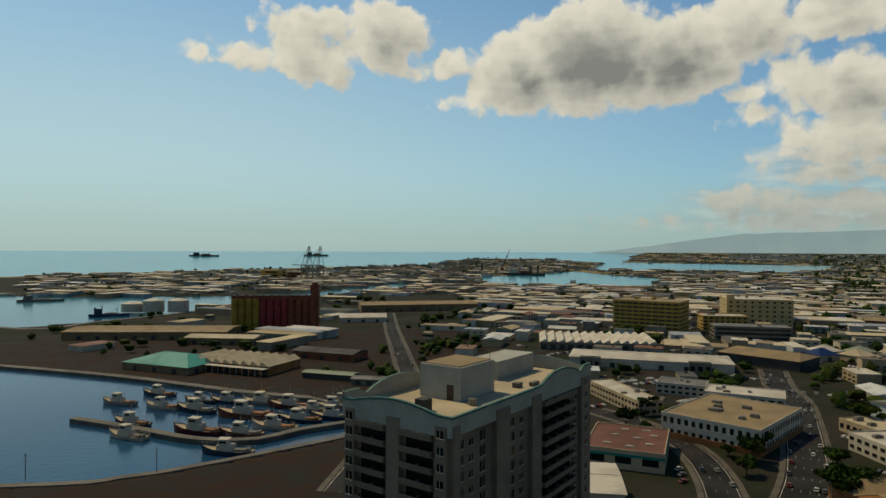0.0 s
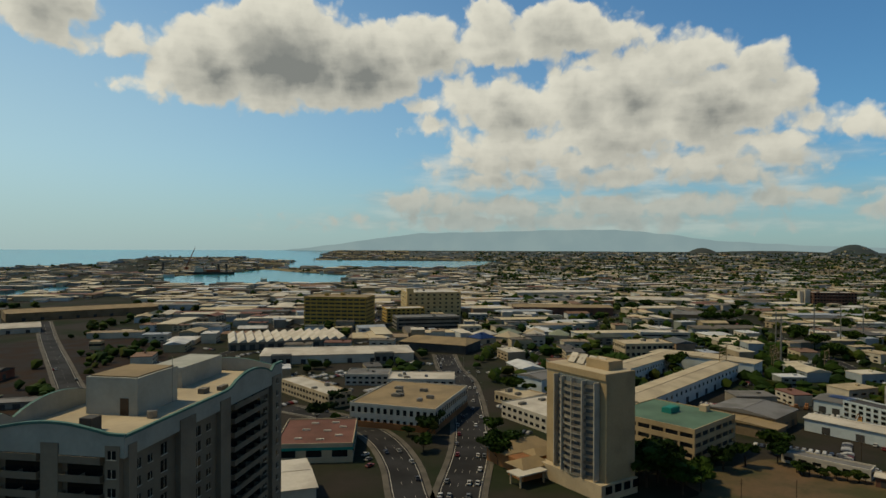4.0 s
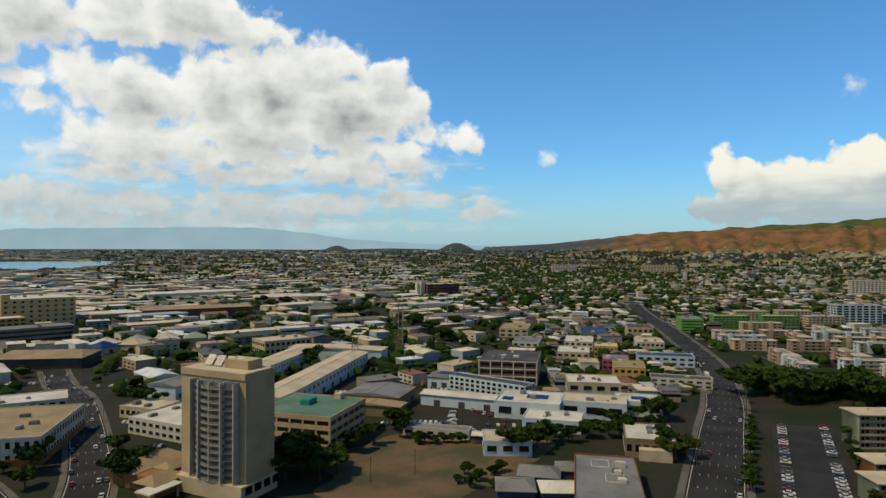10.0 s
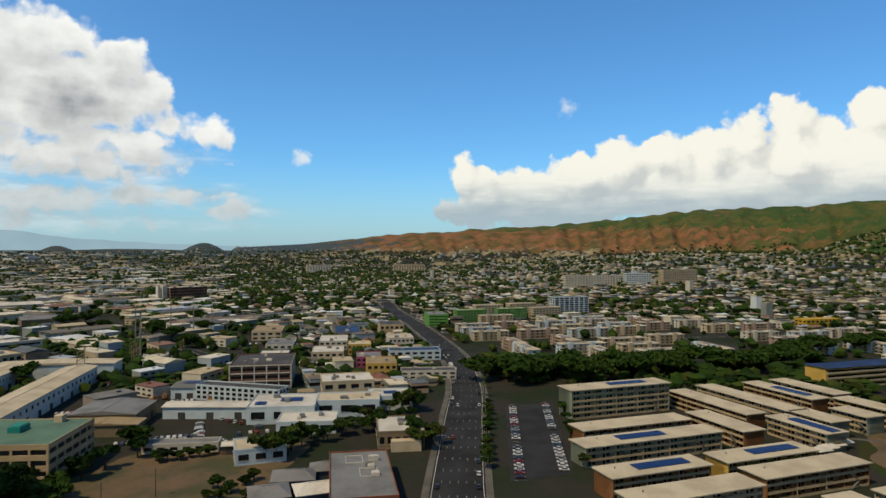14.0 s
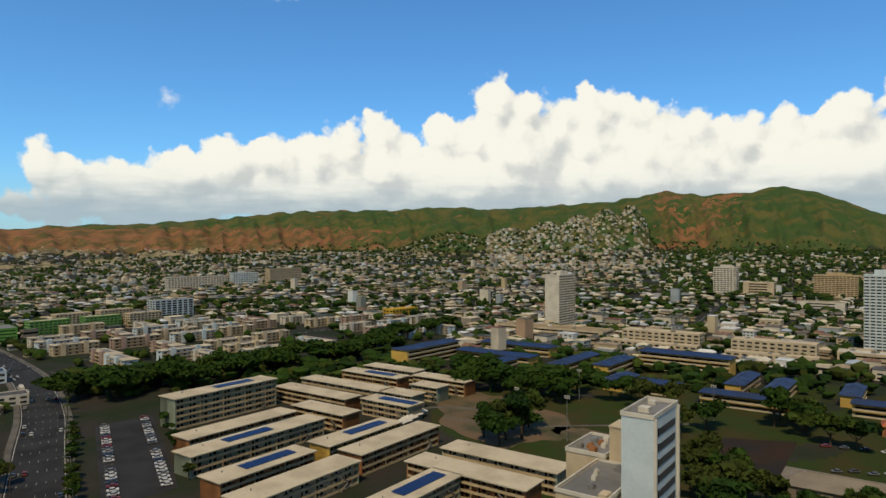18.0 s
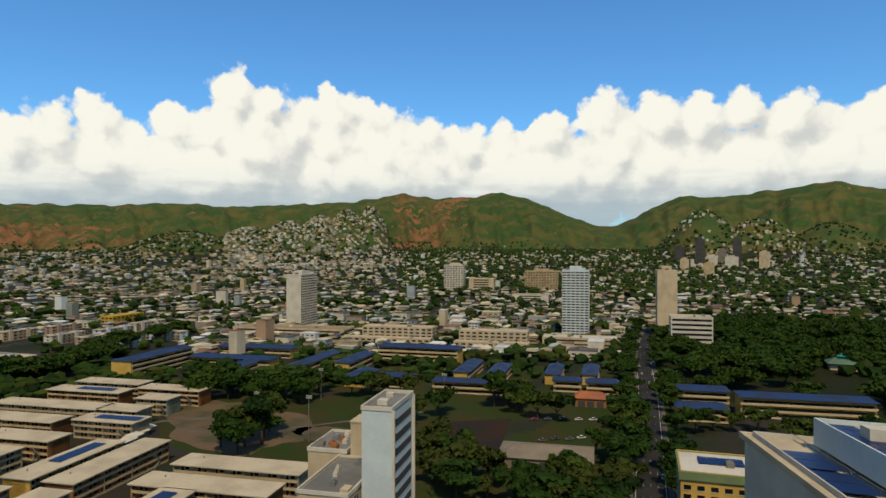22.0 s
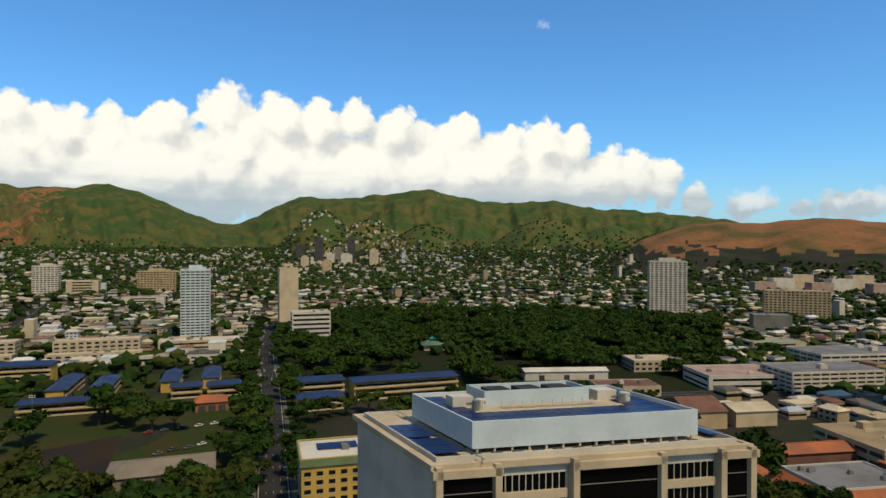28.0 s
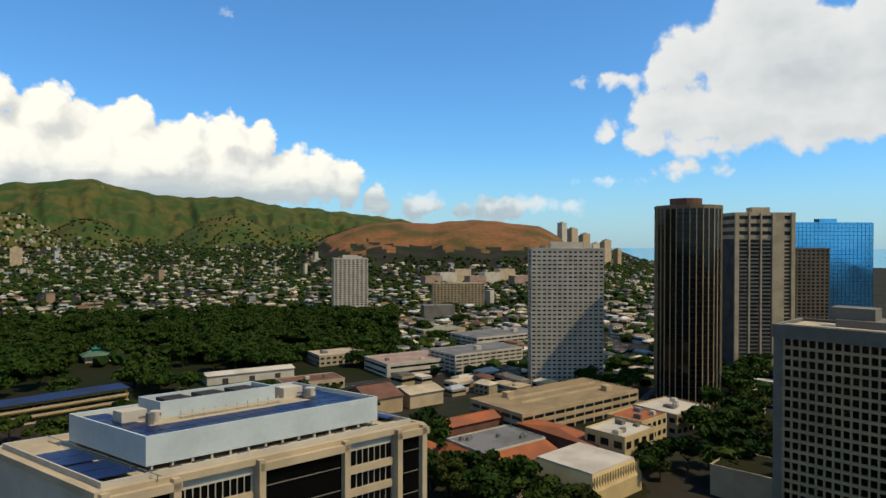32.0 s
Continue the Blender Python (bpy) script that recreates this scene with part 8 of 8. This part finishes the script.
# street lamps and wooden poles
for name, step, hgt in (("avenue", 5, 10), ("main", 5, 10), ("boulevard", 6, 9), ("harbour", 8, 10)):
    line, width = LINES[name]
    for i in range(3, len(line) - 1, step):
        if math.hypot(*line[i]) > 520:
            break
        dx, dy = line[i + 1][0] - line[i][0], line[i + 1][1] - line[i][1]
        turn = math.degrees(math.atan2(dy, dx))
        l = math.hypot(dx, dy)
        ob = root("street_lamp", "grey street lamp with a curved arm", "street lamp", line[i][0] + dy / l * (width / 2 + 1), line[i][1] - dx / l * (width / 2 + 1), turn, "street lamps")
        part("pole", Shape().tube(0, 0, 0, 0.12, hgt, 6, 0.07).beam((0, 0, hgt), (0, 2.4, hgt + 0.4), 0.1), "steel", ob)
        part("lamp_head", Shape().box(0, 2.6, hgt + 0.3, 0.3, 0.8, 0.15), "grey", ob)
for x, y in ((205, 160), (222, 150), (285, 140), (300, 172), (318, 58), (345, 66), (375, 70), (405, 74), (296, 52), (330, 160), (362, 164), (-120, 270), (-170, 262)):
    ob = root("utility_pole", "wooden utility pole with cross arms", "utility pole", x, y, R.uniform(0, 90), "utility poles")
    part("post", Shape().tube(0, 0, 0, 0.17, 11, 7, 0.12), "wood", ob)
    part("cross_arm", Shape().box(0, 0, 10, 2.4, 0.12, 0.12), "wood", ob)
    part("cross_arm", Shape().box(0, 0, 9, 2.0, 0.12, 0.12), "wood", ob)

# ---- houses and shops of the middle distance, each its own ----
MODELS = []
for w, d, h, rise, hip in ((13, 10, 3.4, 2.4, 4), (16, 10, 3.4, 2.2, 0), (12, 9, 6.2, 2.2, 3.5), (18, 12, 6.5, 0.0, 0), (24, 16, 7.5, 0.0, 0), (14, 11, 6.4, 0.0, 0), (30, 18, 7, 2.2, 0), (20, 14, 9.5, 0, 0)):
    wall = Shape().box(0, 0, -2, w, d, h + 2)
    if rise and not hip:
        for s in (-1, 1):
            wall.add([(s * w / 2, -d / 2, h), (s * w / 2, d / 2, h), (s * w / 2, 0, h + rise)], [(0, 1, 2), (2, 1, 0)])
    roof = Shape().gable(0, 0, h, w, d, rise, 0.6, hip) if rise else Shape().box(0, 0, h, w + 0.5, d + 0.5, 0.5).box(w * 0.2, 0, h + 0.5, 2.2, 1.8, 1.0)
    plain = len(wall.f)
    for z in ([1.0] if h < 5 else [1.0, 4.0]):
        for i in range(3):
            for sd in (-1, 1):
                wall.box((i - 1) * w * 0.3, sd * d / 2, z, w * 0.16, 0.12, 1.3)
    me = wall.mesh("house", "house_wall")
    me.materials.append(MAT["glass"])
    me.polygons.foreach_set("material_index", [int(j >= plain) for j in range(len(me.polygons))])
    MODELS.append((me, roof.mesh("roof", "house_roof"), w, d))
HLAB = ("small hip-roofed house", "long gabled house", "two-storey hip-roofed house", "flat-roofed two-storey shop", "flat-roofed commercial building", "boxy two-storey house", "gabled metal-roofed workshop", "three-storey flat-roofed building")
placed = 0
tries = 0
while placed < 300 and tries < 6000:
    tries += 1
    az = R.uniform(2, 212)
    r = math.sqrt(R.uniform(400 ** 2, 900 ** 2))
    x, y = r * math.sin(radians(az)), r * math.cos(radians(az))
    if 155 < az < 193 and r < 820 or (82 < az < 116 and r < 850) or (110 < az < 156 and r < 560):
        continue
    k = R.choice((3, 4, 6, 7, 4) if az < 66 else (3, 5, 7, 2, 4, 5) if az < 156 else (0, 1, 2, 3, 5, 5, 2))
    wall, roof, w, d = MODELS[k]
    if any(bool(inside(np.float64(x), np.float64(y), p)) for p in WATERS) or not free(x, y, max(w, d) * 0.62):
        continue
    turn = R.choice((-62, 28)) + R.uniform(-6, 6) if az > 66 else R.choice((-20, 70)) + R.uniform(-12, 12)
    ob = new("house" if k in (0, 1, 2, 5) else "shop_building", wall)
    ob.matrix_basis = pose(x, y, float(land(x, y)), 0, 0, turn)
    tagged(ob, HLAB[k] + " in the dense city quarter", "house" if k in (0, 1, 2, 5) else "building", "city houses")
    part("roof", roof, None, ob)
    taken(x, y, w, d, turn, 0.5)
    placed += 1

# ---- the far city: houses and trees past counting ----


def scatter(n, seed, lo, hi, az0, az1, spread=0.9, houses=True):
    g = np.random.default_rng(seed)
    r = lo * (hi / lo) ** (g.random(n) ** spread)
    az = g.uniform(az0, az1, n)
    x, y = r * np.sin(np.radians(az)), r * np.cos(np.radians(az))
    ok = np.ones(n, bool)
    for p in WATERS:
        ok &= ~inside(x, y, p)
    near = r < 1100
    pad = np.where(az < 68, 16, 6) if houses else 3
    for fx, fy, a, b, c, s in FOOT:
        dx, dy = x - fx, y - fy
        ok &= ~(near & (np.abs(c * dx + s * dy) < a + pad) & (np.abs(c * dy - s * dx) < b + pad))
    ok &= ~((az > 155) & (az < 193) & (r < (830 if houses else 560)))
    if houses:
        ok &= ~((az > 82) & (az < 115) & (r < 840)) & ~((az > 110) & (az < 156) & (r < 560))
    else:
        ok &= ~((az > 82) & (az < 115) & (r > 560) & (r < 840) & (g.random(n) < 0.75))
    if houses:
        ok &= ~((az < 66) & (r < 640))
    return x[ok], y[ok], r[ok], az[ok], g


def settled(x, y, r, az, z):
    """Where houses stand: the plain and the built-up hills."""
    ok = (z < 80 + 30 * rough(x, y, 260, 36) + 22 * rough(x, y, 90, 37)) | (az < 66)
    ok |= (az > 104) & (az < 131.5) & (r < 3050) & (z < 300) & ((z < 150) | (az > 121) | (rough(x, y, 260, 35) > 0.3))
    ok |= (az > 155) & (az < 170) & (r < 2780) & (rough(x, y, 300, 31) > 0.35)
    ok |= (az > 134) & (az < 186) & (r < 2600) & (z < 115)
    ok &= ~((az > 186) & (r > 1380) & (r < 2300) & (z > 45))
    ok &= ~((az < 3) & (r < 1300) & (rough(x, y, 160, 34) > -0.45))
    ok &= ~((az < 5) & (r > 1250) & (rough(x, y, 200, 33) > 0.3))
    return ok


x, y, r, az, g = scatter(34000, 5, 400, 4700, -33, 224, 0.8)
z = land(x, y)
ok = settled(x, y, r, az, z) & (g.random(len(x)) < np.where(az < 66, 0.5 + 0.35 * rough(x, y, 240, 61), 0.72))
x, y, r, az, z = x[ok], y[ok], r[ok], az[ok], z[ok]
# more houses up the built-over spurs
for k, lo, hi, a0, a1, seed in ((1350, 1850, 3050, 118, 131.8, 71), (300, 1950, 2780, 157, 170, 72), (500, 2000, 2600, 132, 154, 73)):
    mx, my, mr, ma, _ = scatter(k, seed, lo, hi, a0, a1, 0.9)
    mz = land(mx, my)
    keep = (mz < 300) & (rough(mx, my, 210, 74) > -0.35)
    x, y, r, az, z = (np.concatenate([u, v[keep]]) for u, v in ((x, mx), (y, my), (r, mr), (az, ma), (z, mz)))
n = len(x)
work = (az < 62) & (g.random(n) < 0.75)
w = np.where(work, g.uniform(18, 85, n), g.uniform(8, 16, n)) * (1 - 0.28 * (z > 80))
d = np.where(work, g.uniform(12, 30, n), g.uniform(7, 12, n))
h = np.where(work, g.uniform(4, 9, n), np.where(g.random(n) < 0.3, g.uniform(5.5, 9, n), g.uniform(3, 5, n)))
tall = (g.random(n) < 0.008) & (az > 70)
h = np.where(tall & (z < 60), g.uniform(12, 26, n), h)
flat_top = g.random(n) < np.where(work, 0.6, 0.5)
rise = np.where(flat_top | tall, 0.25, g.uniform(1.2, 2.2, n))
block_turn = np.where(az < 62, -20 + 14 * rough(x, y, 700, 38), -62 + 8 * rough(x, y, 500, 39))
turn = np.radians(block_turn + np.where(g.random(n) < np.where(work, 0.3, 0.5), 90, 0) + g.normal(0, 3, n))
c, s = np.cos(turn), np.sin(turn)
px = np.array([-1, 1, 1, -1, -1, 1, 1, -1]) / 2
py = np.array([-1, -1, 1, 1, -1, -1, 1, 1]) / 2
pz = np.array([0, 0, 0, 0, 1, 1, 1, 1])
lx, ly = px[None] * w[:, None], py[None] * d[:, None]
wall_v = np.stack([x[:, None] + c[:, None] * lx - s[:, None] * ly, y[:, None] + s[:, None] * lx + c[:, None] * ly, z[:, None] - 4 + pz[None] * (h[:, None] + 4)], -1)
wall_f = np.array([[0, 1, 5, 4], [1, 2, 6, 5], [2, 3, 7, 6], [3, 0, 4, 7]])
rx = np.array([-1.04, 1.04, 1.04, -1.04, -0.7, 0.7]) / 2
ry = np.array([-1.05, -1.05, 1.05, 1.05, 0, 0]) / 2
lx, ly = rx[None] * w[:, None], ry[None] * d[:, None]
rz = np.array([0, 0, 0, 0, 1, 1])
roof_v = np.stack([x[:, None] + c[:, None] * lx - s[:, None] * ly, y[:, None] + s[:, None] * lx + c[:, None] * ly, z[:, None] + h[:, None] + rz[None] * rise[:, None]], -1)
roof_f = [[0, 1, 5, 4], [2, 3, 4, 5]]
roof_t = [[1, 2, 5], [3, 0, 4]]


def bulk(name, verts, faces, mat, label, category):
    me = bpy.data.meshes.new(name)
    v = verts.reshape(-1, 3)
    k = verts.shape[1]
    base = (np.arange(len(verts)) * k)[:, None, None]
    fs = []
    for f in faces:
        fs.extend((np.asarray(f)[None] + base).reshape(-1, len(f[0])).tolist())
    me.from_pydata(v.tolist(), [], fs)
    me.materials.append(MAT[mat])
    return tagged(new(name, me), label, category, kind="stuff")


town = bulk("far_houses", wall_v, [wall_f], "far_wall", "countless pale houses and sheds of the far city", "houses")
roofs = bulk("far_roofs", roof_v, [roof_f, roof_t], "far_roof", "roofs of the far city houses", "")
roofs.parent = town
# window bands on the nearer ones
near = (r < 1500) & ~tall & ~work
band_v = wall_v[near].copy()
band_v[:, :, 0] = x[near][:, None] + (band_v[:, :, 0] - x[near][:, None]) * 1.004
band_v[:, :, 1] = y[near][:, None] + (band_v[:, :, 1] - y[near][:, None]) * 1.004
band_v[:, :4, 2] = z[near][:, None] + h[near][:, None] * 0.45
band_v[:, 4:, 2] = z[near][:, None] + h[near][:, None] * 0.72
bands = bulk("far_windows", band_v, [wall_f], "glass", "dark window bands of the far houses", "")
bands.parent = town

for name, level, total, lo, hi, seed in (("near_trees", 1, 12500, 450, 1250, 9), ("far_trees", 0, 66000, 1250, 4600, 10)):
    x, y, r, az, g = scatter(total, seed, lo, hi, -33, 226, 0.9, False)
    z = land(x, y)
    clump = rough(x, y, 170, 41) + rough(x, y, 45, 42) * 0.6
    far = r > 1200
    need = np.where(az < 30, np.where(far, 0.6, 0.35), np.where(az < 55, np.where(far, 0.0, -0.45), np.where(az < 78, np.where(far, -0.2, -0.7), np.where((r > 1150) & (az < 133), 0.15, -0.95))))
    ok = ((z < 74) & (clump > need)) | ((z >= 74) & (az > 84) & (az < 190) & (r < 3300) & (g.random(len(x)) < np.where((az > 118) & (az < 132), 0.36, np.where(z < 130, 0.8, 0.5))))
    ok &= ~((az > 186) & (r > 1380) & (r < 2400) & (z > 60))
    x, y, r, z = x[ok], y[ok], r[ok], z[ok]
    n = len(x)
    iv, jf = ico(level) if level else (np.array([[0, 0, 1.0], [1, 0, 0], [0.3, 0.95, 0.1], [-0.8, 0.6, 0], [-0.8, -0.6, 0.1], [0.3, -0.95, 0], [0, 0, -0.7]]), np.array([[0, 1, 2], [0, 2, 3], [0, 3, 4], [0, 4, 5], [0, 5, 1], [6, 2, 1], [6, 3, 2], [6, 4, 3], [6, 5, 4], [6, 1, 5]]))
    shapes = np.stack([iv * (1 + (0.3 if level else 0.2) * np.random.default_rng(60 + i).normal(0, 1, (len(iv), 1))) for i in range(16)])
    size = g.uniform(2.8, 6.4, n) * np.where(r < 1000, 0.9, np.where(r < 2000, 1.1, 1.3))
    v = shapes[g.integers(0, 16, n)] * size[:, None, None]
    v[:, :, 2] = v[:, :, 2] * 0.8 + size[:, None] * 0.85
    v += np.stack([x, y, z], -1)[:, None]
    bulk(name, v, [jf], "leaf_far", "countless dark green trees between the houses", "trees")

# cars past counting in the yards and car parks of the trading quarter
g = np.random.default_rng(81)
boxes = []
for k in range(900):
    a, rr = radians(g.uniform(6, 74)), math.sqrt(g.uniform(330 ** 2, 900 ** 2))
    x0, y0 = rr * math.sin(a), rr * math.cos(a)
    if len(boxes) > 1700:
        break
    d = radians(g.choice((-62, 28)))
    if not free(x0, y0, 3) or any(bool(inside(np.float64(x0), np.float64(y0), p)) for p in WATERS):
        continue
    for i in range(int(g.integers(3, 14))):
        px, py = x0 + math.cos(d) * 2.8 * i, y0 + math.sin(d) * 2.8 * i
        if free(px, py, 1.5) and g.random() < 0.85:
            boxes.append((px, py, d + math.pi / 2))
v = []
low = np.array([(-2.2, -0.9, 0.2), (2.2, -0.9, 0.2), (2.2, 0.9, 0.2), (-2.2, 0.9, 0.2), (-2.2, -0.9, 0.9), (2.2, -0.9, 0.9), (2.2, 0.9, 0.9), (-2.2, 0.9, 0.9), (-1.3, -0.7, 1.45), (0.6, -0.7, 1.45), (0.6, 0.7, 1.45), (-1.3, 0.7, 1.45)])
for px, py, d in boxes:
    c, s = math.cos(d), math.sin(d)
    v.append(np.stack([px + c * low[:, 0] - s * low[:, 1], py + s * low[:, 0] + c * low[:, 1], low[:, 2] + float(land(px, py))], -1))
shell = np.array([[0, 1, 5, 4], [1, 2, 6, 5], [2, 3, 7, 6], [3, 0, 4, 7], [4, 5, 9, 8], [5, 6, 10, 9], [6, 7, 11, 10], [7, 4, 8, 11], [8, 9, 10, 11]])
bulk("parked_cars", np.array(v), [shell], "far_car", "countless cars parked in the yards of the trading quarter", "cars")
